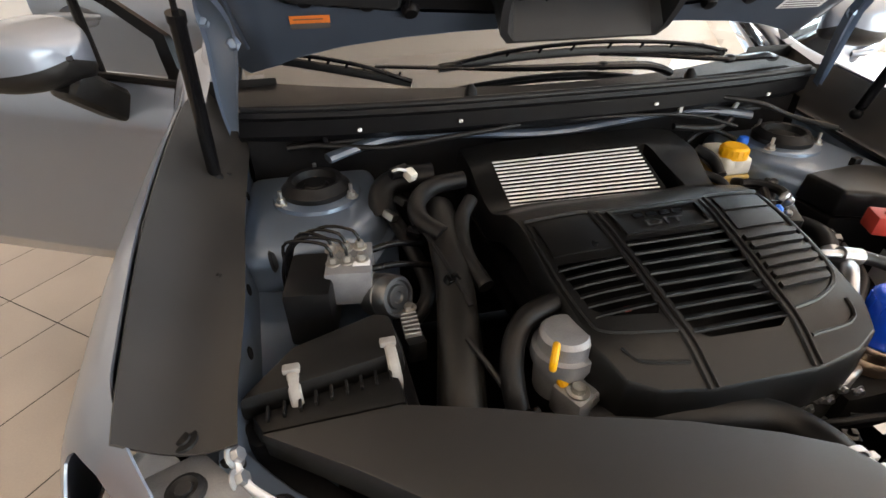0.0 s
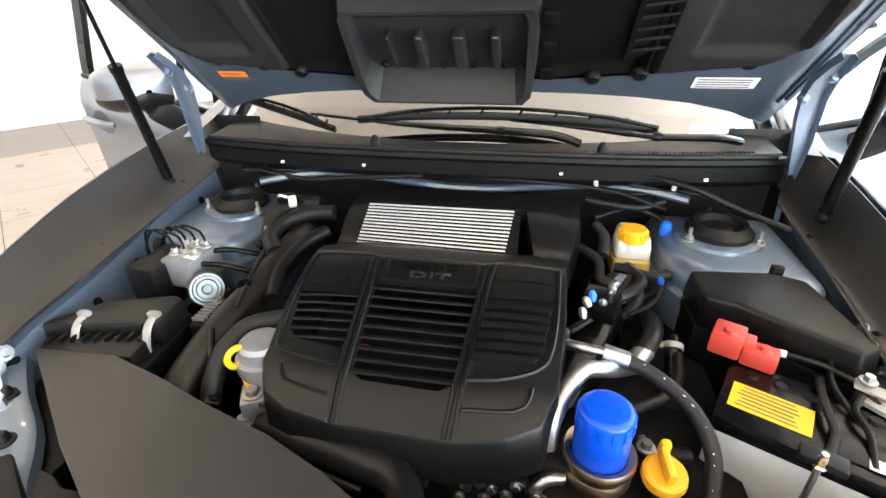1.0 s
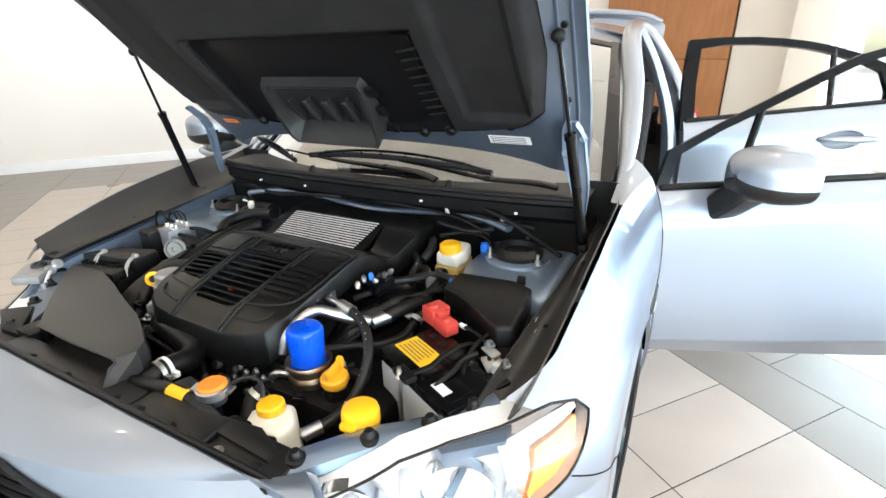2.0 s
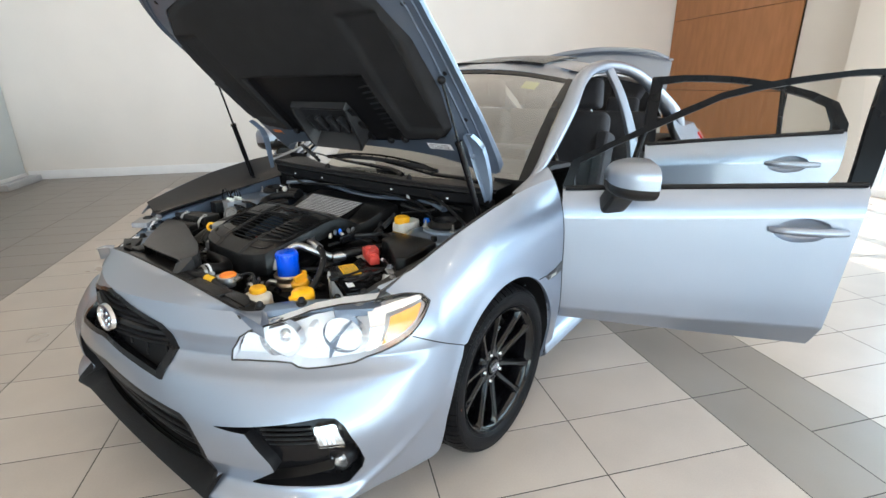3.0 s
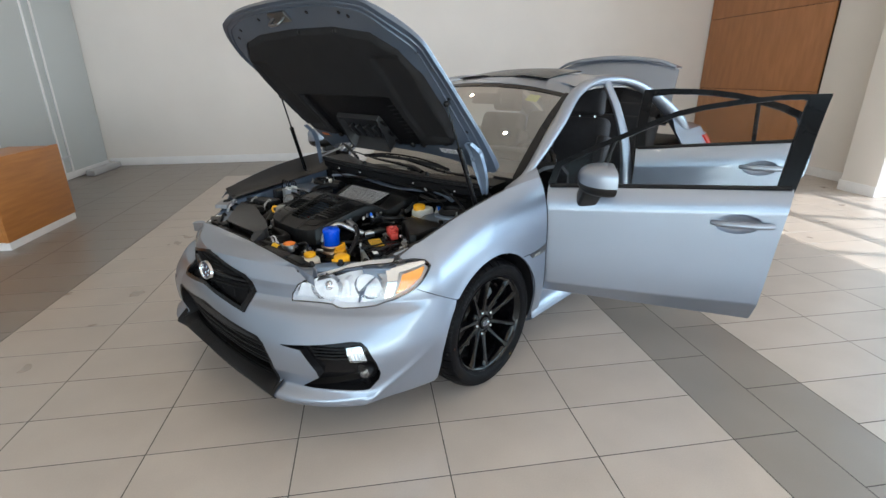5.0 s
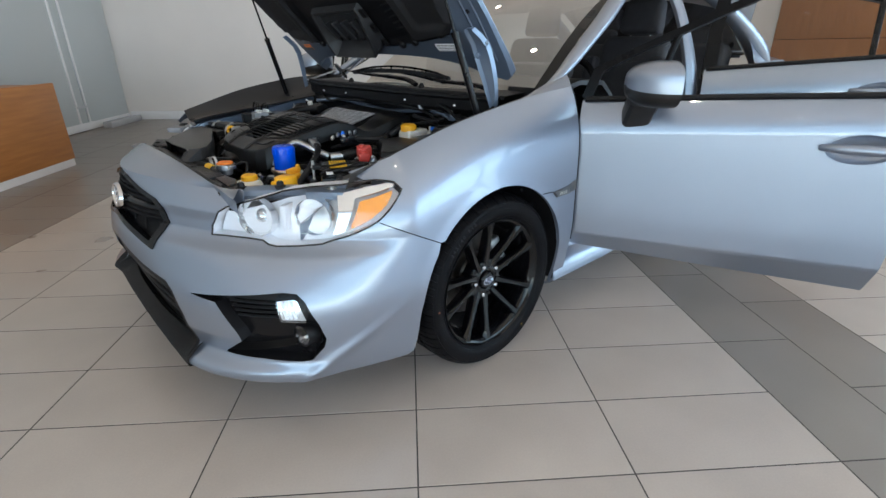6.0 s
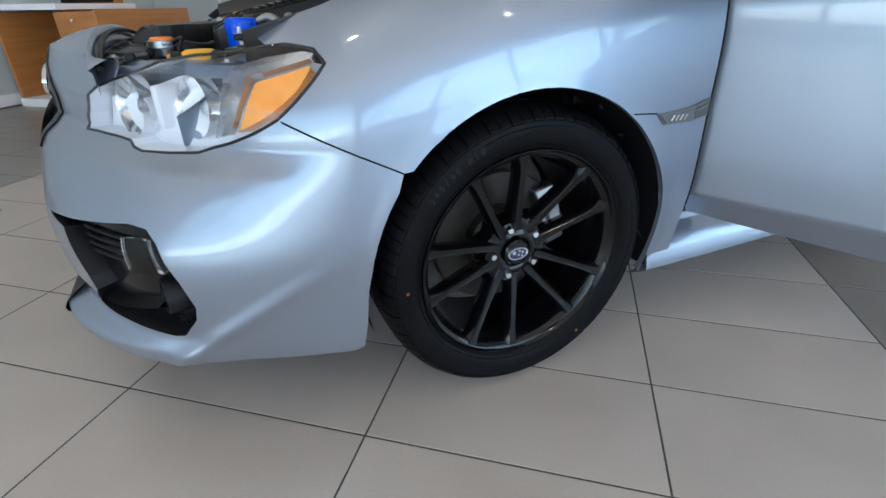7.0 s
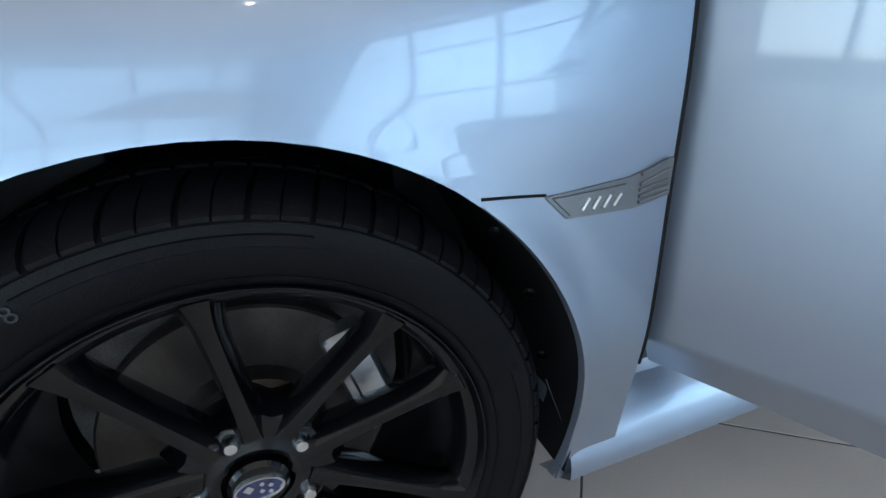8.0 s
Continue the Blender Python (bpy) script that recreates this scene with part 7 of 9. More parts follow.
# Near-black block that paints the shade inside the open mouth.
bm = bmesh.new()
box(bm, (-0.165, -0.628, 0.726), (0.24, 0.020, 0.044), 0.003)
part("snorkel_mouth", bm, DARK, snorkel)
bm = bmesh.new()
flare = [[(0.001, -0.674, 0.757), (0.005, -0.690, 0.748), (0.010, -0.706, 0.732), (0.012, -0.718, 0.710)], [(0.014, -0.640, 0.757), (0.019, -0.660, 0.745), (0.020, -0.685, 0.728), (0.020, -0.712, 0.704)], [(0.016, -0.640, 0.70), (0.019, -0.660, 0.70), (0.020, -0.685, 0.70), (0.020, -0.712, 0.70)]]
for lo_, hi_ in zip(flare, flare[1:]):
    strip(bm, lo_, hi_)
tube(bm, [(-0.30, -0.673, 0.755), (-0.15, -0.677, 0.755), (-0.002, -0.676, 0.757), (0.005, -0.690, 0.748), (0.012, -0.718, 0.708)], 0.003, 6, 0.02)
part("mouth_lip", bm, SHEENBLACK, snorkel, smooth=40)
bm = bmesh.new()
box(bm, (-0.150, -0.702, 0.712), (0.27, 0.030, 0.018), 0.005)
part("mouth_tray", bm, DUCT, snorkel, "grey plastic tray in front of the mouth")

bm = bmesh.new()
prism(bm, [(-0.44, -0.605), (-0.31, -0.676), (0.02, -0.682), (0.03, -0.70), (-0.36, -0.70), (-0.56, -0.64), (-0.56, -0.58)], 0.668, 0.694, 0.006)
part("inlet_tray", bm, SATIN, support)
bm = bmesh.new()
prism(bm, [(-0.50, -0.60), (-0.42, -0.655), (-0.37, -0.69), (-0.44, -0.695), (-0.56, -0.65)], 0.69, 0.722, 0.006)
part("inlet_bracket", bm, BLACK, support)

# air filter box
airbox = new("air_filter_box")
airbox.parent = car
tagged(airbox, "black air filter box with two grey clips")
bm = bmesh.new()
prism(bm, [(-0.662, -0.398), (-0.597, -0.318), (-0.478, -0.276), (-0.456, -0.284), (-0.448, -0.362), (-0.60, -0.390)], 0.722, 0.764, 0.008, top=0.96)
part("lid", bm, SATIN, airbox)
bm = bmesh.new()
prism(bm, [(-0.668, -0.405), (-0.60, -0.310), (-0.476, -0.268), (-0.448, -0.278), (-0.440, -0.425), (-0.645, -0.432)], 0.50, 0.719, 0.008)
part("base", bm, BLACK, airbox)
bm = bmesh.new()
prism(bm, [(-0.650, -0.402), (-0.46, -0.366), (-0.455, -0.428), (-0.635, -0.432)], 0.715, 0.742, 0.006, top=0.95)
part("outlet_flange", bm, SATIN, airbox)
for k in range(9):
    bm = bmesh.new()
    x = -0.625 + k * 0.019
    box(bm, (x, -0.404 + 0.19 * (x + 0.6), 0.738), (0.004, 0.020, 0.024), 0.001, None, 1)
    part("rib", bm, SATIN, airbox)
for x, y in ((-0.593, -0.380), (-0.468, -0.362)):
    bm = bmesh.new()
    tube(bm, [(x - 0.002, y + 0.020, 0.766), (x, y + 0.004, 0.764), (x + 0.001, y - 0.010, 0.756), (x + 0.003, y - 0.022, 0.738), (x + 0.004, y - 0.027, 0.716)], [0.007, 0.008, 0.008, 0.008, 0.006], 8, 0.006, flat=0.45)
    part("clip", bm, PALEMETAL, airbox, "grey metal spring clip")
    bm = bmesh.new()
    box(bm, (x - 0.002, y + 0.016, 0.768), (0.022, 0.012, 0.010), 0.003)
    part("clip_foot", bm, PALEMETAL, airbox)
bm = bmesh.new()
box(bm, (-0.430, -0.272, 0.705), (0.030, 0.09, 0.04), 0.006, pose(0, 0, 0, 0, 0, 8))
part("air_flow_sensor", bm, BLACK, airbox)
for k in range(6):
    bm = bmesh.new()
    box(bm, (-0.428, -0.300 + k * 0.009, 0.727), (0.026, 0.004, 0.010), 0.001, None, 1)
    part("sensor_fin", bm, CASTALU, airbox)
bolt(airbox, (-0.425, -0.242, 0.73), 0.008, 0.008)
bolt(airbox, (-0.428, -0.215, 0.735), 0.007, 0.008)

# intake pipe and hoses on that side
hose("intake_pipe", [(-0.40, -0.50, 0.60), (-0.385, -0.42, 0.68), (-0.365, -0.33, 0.725), (-0.345, -0.22, 0.752), (-0.335, -0.10, 0.772), (-0.33, -0.03, 0.772)], [0.036, 0.035, 0.033, 0.031, 0.031, 0.034], SATIN, car, "black plastic intake pipe", 18)
hose("breather_hose", [(-0.285, -0.50, 0.60), (-0.312, -0.455, 0.68), (-0.312, -0.40, 0.742), (-0.280, -0.355, 0.772), (-0.215, -0.335, 0.782)], 0.0165, RUBBER, car)
hose("breather_hose", [(-0.345, -0.14, 0.790), (-0.375, -0.10, 0.802), (-0.37, -0.05, 0.812), (-0.33, -0.01, 0.818), (-0.27, 0.0, 0.82)], 0.017, RUBBER, car)
hose("breather_hose", [(-0.30, -0.25, 0.755), (-0.315, -0.18, 0.775), (-0.30, -0.10, 0.792), (-0.27, -0.05, 0.80)], 0.014, RUBBER, car)
hose("coolant_hose", [(-0.43, -0.22, 0.66), (-0.38, -0.18, 0.70), (-0.39, -0.08, 0.73), (-0.42, 0.04, 0.76)], 0.014, RUBBER, car)
bm = bmesh.new()
lathe(bm, [(0.0, 0.048), (0.030, 0.046), (0.036, 0.040), (0.037, 0.020), (0.044, 0.018), (0.045, 0.0), (0.038, -0.02), (0.036, -0.06)], Matrix.Translation((-0.236, -0.396, 0.738)), 32)
part("pump_body", bm, CASTALU, car, "round silver vacuum pump")
bm = bmesh.new()
box(bm, (-0.232, -0.440, 0.695), (0.05, 0.05, 0.05), 0.008, pose(0, 0, 0, 0, 0, 25))
part("pump_bracket", bm, CASTALU, car)
bolt(car, (-0.235, -0.447, 0.72), 0.010, 0.010)
bolt(car, (-0.245, -0.468, 0.68), 0.010, 0.012, ALU)
clamp(car, (-0.262, -0.482, 0.655), (0.3, -0.5, 0.6), 0.022)
hose("coolant_hose", [(-0.255, -0.475, 0.66), (-0.25, -0.505, 0.635), (-0.22, -0.52, 0.60)], 0.021, RUBBER, car)
dip = new("oil_dipstick")
dip.parent = car
tagged(dip, "yellow oil dipstick loop")
ringc = Vector((-0.264, -0.424, 0.768))
bm = bmesh.new()
tube(bm, [ringc + Vector((0.0076 * math.cos(a), 0.0124 * math.cos(a), 0.0155 * math.sin(a))) for a in span(0, 2 * math.pi, 28)], 0.0052, 10, 0.02)
tube(bm, [ringc + Vector((0.003, 0.0, -0.016)), ringc + Vector((0.010, -0.003, -0.034)), ringc + Vector((0.016, -0.006, -0.048))], [0.006, 0.0075, 0.0085], 10, 0.01)
part("loop", bm, YELLOW, dip)
hose("stem", [ringc + Vector((0.016, -0.006, -0.046)), ringc + Vector((0.024, -0.012, -0.12))], 0.0045, STEEL, dip)

# brake pressure unit
absu = new("brake_pressure_unit")
absu.parent = car
tagged(absu, "aluminium brake pressure unit with bent pipes")
bm = bmesh.new()
box(bm, (-0.505, -0.185, 0.772), (0.070, 0.085, 0.06), 0.004, pose(0, 0, 0, 0, 0, -8))
part("valve_block", bm, CASTALU, absu)
bm = bmesh.new()
lathe(bm, [(0.0, 0.050), (0.008, 0.051), (0.010, 0.054), (0.018, 0.054), (0.020, 0.050), (0.025, 0.050), (0.027, 0.055), (0.031, 0.055), (0.034, 0.050), (0.034, 0.030), (0.0355, 0.028), (0.0355, 0.022), (0.034, 0.020), (0.034, 0.0)], Matrix.Translation((-0.472, -0.205, 0.738)) @ pose(0, 0, 0, 70, 0, 40), 32)
part("pump_motor", bm, DARKCHROME, absu)
bm = bmesh.new()
box(bm, (-0.566, -0.200, 0.745), (0.07, 0.11, 0.10), 0.010, pose(0, 0, 0, 0, 0, -8))
part("control_module", bm, BLACK, absu)
bm = bmesh.new()
box(bm, (-0.488, -0.205, 0.8025), (0.026, 0.014, 0.002), 0.0006, pose(0, 0, 0, 0, 0, -8))
part("maker_label", bm, LABELW, absu)
for k in range(6):
    x, y = -0.530 + 0.022 * (k % 3), -0.160 - 0.036 * (k // 3)
    bolt(absu, (x, y, 0.802), 0.007, 0.012, STEEL, name="pipe_nut")
    if k < 5:
        hose("brake_pipe", [(x, y, 0.81), (x - 0.008, y + 0.004, 0.826 + 0.003 * k), (x - 0.045 - 0.006 * k, y + 0.014, 0.832 + 0.003 * k), (-0.592 - 0.003 * k, y + 0.01, 0.80), (-0.61, y + 0.02, 0.72)], 0.0026, GLOSS, absu, "", 8)
hose("brake_pipe", [(-0.475, -0.165, 0.795), (-0.43, -0.145, 0.79), (-0.38, -0.12, 0.765), (-0.36, -0.10, 0.75)], 0.0055, GLOSS, absu)
hose("brake_pipe", [(-0.475, -0.20, 0.785), (-0.43, -0.185, 0.776), (-0.37, -0.16, 0.745)], 0.0055, GLOSS, absu)
bm = bmesh.new()
lathe(bm, [(0.0, 0.006), (0.014, 0.005), (0.019, 0.0)], Matrix.Translation((-0.628, -0.128, 0.775)) @ pose(0, 0, 0, 0, 80, 0), 20)
part("grommet", bm, RUBBER, absu)
for x, y, z in ((-0.395, -0.02, 0.80), (-0.42, -0.035, 0.78), (-0.375, -0.045, 0.785)):
    bm = bmesh.new()
    box(bm, (x, y, z), (0.018, 0.026, 0.014), 0.003, pose(0, 0, 0, 10, 20, 40))
    part("connector", bm, STEEL if x < -0.4 else BLACK, car)
# black bellows with a pale tag beside the tower
hose("charge_pipe", [(-0.43, -0.01, 0.76), (-0.425, 0.03, 0.795), (-0.385, 0.05, 0.808), (-0.32, 0.05, 0.81)], 0.026, RUBBER, car, "", 18)
bm = bmesh.new()
box(bm, (-0.392, 0.018, 0.842), (0.040, 0.018, 0.018), 0.004, pose(0, 0, 0, 25, 0, 30))
part("connector", bm, BLACK, car)
bm = bmesh.new()
box(bm, (-0.372, 0.008, 0.838), (0.018, 0.022, 0.020), 0.004, pose(0, 0, 0, 25, 0, 30))
part("pale_tag", bm, TANK, car)
hose("white_cable_tie", [(-0.405, 0.008, 0.848), (-0.395, 0.0, 0.855), (-0.38, 0.002, 0.850)], 0.003, LABELW, car)

# ---- engine cover ----
cov = new("engine_cover")
cov.parent = car
tagged(cov, "black moulded engine cover with slats and exposed intercooler")


def top(x, y):
    z = ramp(y, (-0.507, -0.495, -0.445, -0.40, -0.30, -0.20, -0.15, -0.11, -0.08, 0.045, 0.13), (0.746, 0.753, 0.780, 0.792, 0.817, 0.833, 0.826, 0.806, 0.794, 0.834, 0.840))
    side = max(0, abs(x) - 0.13)
    return x, y, z - 0.7 * side ** 2


EDGE = [(-0.245, 0.12), (0.262, 0.12), (0.262, 0.02), (0.236, -0.10), (0.226, -0.19), (0.223, -0.32), (0.212, -0.43), (0.192, -0.475), (0.15, -0.494), (0.076, -0.505), (-0.080, -0.503), (-0.15, -0.494), (-0.190, -0.475), (-0.212, -0.43), (-0.226, -0.31), (-0.230, -0.19), (-0.236, -0.10), (-0.245, 0.0)]
ICHOLE = [(-0.197, -0.075), (0.116, -0.090), (0.172, -0.078), (0.150, 0.046), (0.127, 0.045), (-0.200, 0.043)]
MID = [(-0.086, -0.272), (0.088, -0.272), (0.072, -0.440), (0.055, -0.452), (-0.056, -0.449), (-0.072, -0.438)]
LEFT = [(-0.210, -0.296), (-0.108, -0.300), (-0.097, -0.392), (-0.105, -0.403), (-0.175, -0.394), (-0.194, -0.378)]
part("shell", panel(top, span(-0.25, 0.268, 118), span(-0.51, 0.125, 128), EDGE, (ICHOLE, MID, LEFT), 1.0, 0.003), COVER, cov)
bm = bmesh.new()
ring = EDGE + EDGE[:1]
fine = [(a[0] + (b[0] - a[0]) * t, a[1] + (b[1] - a[1]) * t) for a, b in zip(ring, ring[1:]) for t in span(0, 0.9, 8)]
fine.append(fine[0])
r0 = [Vector(top(*p)) for p in fine]
r1 = [p + Vector((p.x * 0.012, (p.y + 0.1) * 0.008, -0.005)) for p in r0]
r2 = [p + Vector((p.x * 0.03, (p.y + 0.1) * 0.018, -0.075 if p.y < -0.42 else -0.055)) for p in r0]
strip(bm, r0, r1)
strip(bm, r1, r2)
bmesh.ops.remove_doubles(bm, verts=bm.verts, dist=1e-5)
part("skirt", bm, COVER, cov, smooth=40)
# Block and manifold in near-black: shade under the cover put into their colour.
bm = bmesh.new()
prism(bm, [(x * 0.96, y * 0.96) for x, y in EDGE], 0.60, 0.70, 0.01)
part("engine_block", bm, DARK, car, "engine block darkened for the shade below the cover")
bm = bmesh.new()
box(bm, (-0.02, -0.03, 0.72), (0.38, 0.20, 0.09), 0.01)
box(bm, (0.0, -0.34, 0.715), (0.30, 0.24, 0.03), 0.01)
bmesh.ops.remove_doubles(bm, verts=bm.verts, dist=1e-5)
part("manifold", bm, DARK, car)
bm = bmesh.new()
box(bm, (-0.095, -0.330, 0.734), (0.014, 0.008, 0.008), 0.003)
part("red_connector", bm, RED, car)


def raised(name, outline, h, mt, u0, u1, q0, q1, nu=40, nq=40, holes=()):
    return part(name, panel(top, span(u0, u1, nu), span(q0, q1, nq), outline, holes, 1.0, h + 0.002, lift=h), mt, cov)


def rib(name, run, r):
    bm = bmesh.new()
    tube(bm, [Vector(top(*p)) + Vector((0, 0, 0.001)) for p in run], r, 6, 0.01)
    part(name, bm, COVER, cov)


# long dividers between the three fields
for x0, x1, y0 in ((-0.104, -0.081, -0.196), (0.101, 0.077, -0.194)):
    for side in (-0.0058, 0.0058):
        rib("divider_rib", [(x0 + (x1 - x0) * t + side, y0 - (0.504 + y0) * t) for t in span(0, 1, 20)], 0.0034)
rib("cross_rib", [(x, -0.192 - (0.008 if -0.10 < x < 0.10 else 0)) for x in span(-0.222, 0.218, 26)], 0.0045)
rib("side_rib", [(-0.220, -0.20), (-0.217, -0.31), (-0.205, -0.39), (-0.186, -0.415), (-0.093, -0.432)], 0.0036)
rib("side_rib", [(0.090, -0.432), (0.14, -0.424), (0.186, -0.402), (0.204, -0.37), (0.213, -0.29), (0.216, -0.20)], 0.0036)
rib("contour_rib", [(0.090, -0.470), (0.158, -0.464), (0.176, -0.450), (0.180, -0.432)], 0.003)
rib("contour_rib", [(-0.180, -0.440), (-0.168, -0.458), (-0.150, -0.464), (-0.100, -0.472)], 0.003)
# slats
for k in range(9):
    y = -0.274 - k * 0.0196
    bm = bmesh.new()
    x0, x1 = -0.089 + 0.0018 * k, 0.091 - 0.0021 * k
    pts = span(x0, x1, 8)
    a = [Vector(top(x, y)) + Vector((0, 0, -0.003)) for x in pts]
    b = [Vector(top(x, y - 0.0095)) + Vector((0, 0, 0.0025)) for x in pts]
    strip(bm, a, b)
    strip(bm, b, [p + Vector((0, -0.0008, -0.0032)) for p in b])
    bmesh.ops.remove_doubles(bm, verts=bm.verts, dist=1e-5)
    part("slat", bm, COVER, cov, smooth=20)
for k in range(6):
    y = -0.300 - k * 0.0168
    bm = bmesh.new()
    pts = span(-0.211 + 0.0035 * k, -0.107 + 0.0020 * k, 7)
    a = [Vector(top(x, y + 0.03 * (x + 0.2))) + Vector((0, 0, -0.003)) for x in pts]
    b = [Vector(top(x, y - 0.0085 + 0.03 * (x + 0.2))) + Vector((0, 0, 0.0025)) for x in pts]
    strip(bm, a, b)
    strip(bm, b, [p + Vector((0, -0.0008, -0.0032)) for p in b])
    bmesh.ops.remove_doubles(bm, verts=bm.verts, dist=1e-5)
    part("slat", bm, COVER, cov, smooth=20)
for k in range(6):
    y = -0.296 - k * 0.0182
    hi = 0.204 - (0.0025 * k if k < 4 else 0.009 * (k - 2.9))
    raised("louvre", [(0.103 - 0.0015 * k, y - 0.004), (hi, y), (hi - 0.004, y - 0.0100), (0.102 - 0.0015 * k, y - 0.0140)], 0.0085, COVER, 0.085, 0.212, y - 0.022, y + 0.005, 30, 12)
raised("field", [(-0.212, -0.208), (-0.120, -0.206), (-0.113, -0.284), (-0.208, -0.282)], 0.003, COVER, -0.22, -0.105, -0.292, -0.20, 30, 20)
raised("field", [(0.116, -0.206), (0.208, -0.206), (0.206, -0.238), (0.114, -0.240)], 0.003, COVER, 0.105, 0.216, -0.25, -0.20, 30, 14)
raised("field", [(0.113, -0.246), (0.206, -0.244), (0.204, -0.280), (0.109, -0.284)], 0.003, COVER, 0.10, 0.214, -0.29, -0.24, 30, 14)
raised("emblem_frame", [(-0.084, -0.206), (0.084, -0.206), (0.080, -0.264), (-0.078, -0.264)], 0.005, COVER, -0.095, 0.095, -0.272, -0.198, 60, 28, ([(-0.076, -0.212), (0.076, -0.212), (0.072, -0.258), (-0.070, -0.258)],))
# Letters paler than the cover, to give the glints on their edges by material.
letters("DIT", 0.024, (0.0, -0.246, top(0.0, -0.246)[2] + 0.002), pose(0, 0, 0, 10, 0, 0) @ Matrix.Diagonal((1.9, 0.85, 1, 1)), DARKCHROME, cov, depth=0.002)
for x in (-0.036, -0.012, 0.012, 0.036):
    raised("emblem_bar", [(x - 0.009, -0.219), (x + 0.009, -0.219), (x + 0.009, -0.229), (x - 0.009, -0.229)], 0.003, GLOSS, x - 0.012, x + 0.012, -0.233, -0.215, 12, 8)
# intercooler core
ic = new("intercooler")
ic.parent = car
tagged(ic, "silver intercooler fins in the cover's opening")
bm = bmesh.new()
box(bm, (-0.03, -0.018, 0.794), (0.34, 0.13, 0.012), 0.002, pose(0, 0, 0, 20, 0, 0))
part("core", bm, DARK, ic)
for k in range(13):
    t = k / 12
    bm = bmesh.new()
    a = Vector((-0.197 - 0.002 * t, -0.068 + 0.106 * t, 0.788 + 0.042 * t))
    b = Vector((0.115 + 0.011 * t, -0.084 + 0.124 * t, 0.790 + 0.040 * t))
    tube(bm, [a, b], 0.0026, 6, flat=0.7)
    part("fin", bm, BRIGHTALU, ic)
bm = bmesh.new()
ring = ICHOLE + ICHOLE[:1]
strip(bm, [Vector(top(*p)) for p in ring], [Vector(top(*p)) + Vector((0, 0, -0.035)) for p in ring])
part("frame", bm, COVER, ic)

# front of the engine
pul = new("belt_pulley")
pul.parent = car
tagged(pul, "black toothed belt pulley with a steel bolt")
for nm, prof, mt in (("cover_rim", [(0.050, 0.0), (0.056, 0.006), (0.060, 0.006), (0.062, -0.02)], SATIN), ("face", [(0.0, 0.0), (0.018, 0.002), (0.040, -0.004), (0.050, 0.0)], BLACK), ("hub_bolt", [(0.0, 0.014), (0.010, 0.014), (0.012, 0.010), (0.012, 0.0), (0.018, 0.0)], ALU)):
    bm = bmesh.new()
    lathe(bm, prof, Matrix.Translation((0.034, -0.488, 0.642)) @ pose(0, 0, 0, 70, 0, 0), 32)
    part(nm, bm, mt, pul)
for k in range(18):
    a = 2 * math.pi * k / 18
    bm = bmesh.new()
    m = Matrix.Translation((0.034, -0.488, 0.642)) @ pose(0, 0, 0, 70, 0, 0) @ Matrix.Translation((0.045 * math.cos(a), 0.045 * math.sin(a), 0.001))
    box(bm, (0, 0, 0), (0.006, 0.006, 0.006), 0.001, None, 1)
    bm.transform(m)
    part("tooth", bm, BLACK, pul)
bm = bmesh.new()
box(bm, (0.0, -0.44, 0.60), (0.50, 0.05, 0.16), 0.02)
box(bm, (0.12, -0.475, 0.60), (0.13, 0.04, 0.13), 0.015)
part("timing_cover", bm, SATIN, car, "black timing cover")
for x, z in ((0.10, 0.652), (0.118, 0.664), (0.135, 0.655), (0.125, 0.635), (0.155, 0.648), (0.168, 0.668), (0.09, 0.63)):
    bolt(car, (x, -0.497, z), 0.0055, 0.006, ALU, pose(0, 0, 0, 80, 0, 0))
hose("radiator_hose", [(-0.215, -0.460, 0.672), (-0.14, -0.490, 0.688), (-0.06, -0.508, 0.692), (0.0, -0.522, 0.690), (0.030, -0.552, 0.692), (0.034, -0.600, 0.702), (0.028, -0.652, 0.694)], [0.025, 0.024, 0.024, 0.025, 0.025, 0.024, 0.022], RUBBER, car, "thick black radiator hose", 20)
clamp(car, (0.033, -0.622, 0.701), (0.0, -1, 0.05), 0.0245, STEEL)
clamp(car, (0.034, -0.607, 0.7015), (0.0, -1, 0.1), 0.0250, LABELW, 0.008)
hose("steel_stay", [(-0.105, -0.478, 0.650), (-0.118, -0.470, 0.705)], 0.0035, ALU, car)
hose("coolant_pipe", [(0.02, -0.665, 0.705), (0.08, -0.66, 0.712), (0.15, -0.652, 0.714), (0.215, -0.658, 0.708), (0.26, -0.665, 0.70)], 0.0145, RUBBER, car)
hose("yellow_tag", [(0.128, -0.6545, 0.7135), (0.176, -0.6535, 0.7125)], 0.0155, LABELY, car, "yellow caution band on the pipe")
# radiator cap
bm = bmesh.new()
lathe(bm, [(0.0, 0.012), (0.022, 0.012), (0.026, 0.009), (0.0265, 0.004)], Matrix.Translation((0.212, -0.626, 0.730)), 28)
cap = part("radiator_cap", bm, ORANGE, car, "orange label on a steel radiator cap")
bm = bmesh.new()
lathe(bm, [(0.027, 0.006), (0.031, 0.004), (0.032, -0.010), (0.022, -0.012), (0.020, -0.03)], Matrix.Translation((0.212, -0.626, 0.730)), 28)
box(bm, (0.212, -0.626, 0.729), (0.080, 0.022, 0.006), 0.002, pose(0, 0, 0, 0, 0, 20))
part("cap_rim", bm, ALU, cap)
hose("overflow_hose", [(0.225, -0.61, 0.725), (0.255, -0.585, 0.74), (0.285, -0.58, 0.738), (0.30, -0.592, 0.715)], 0.0045, RUBBER, car)
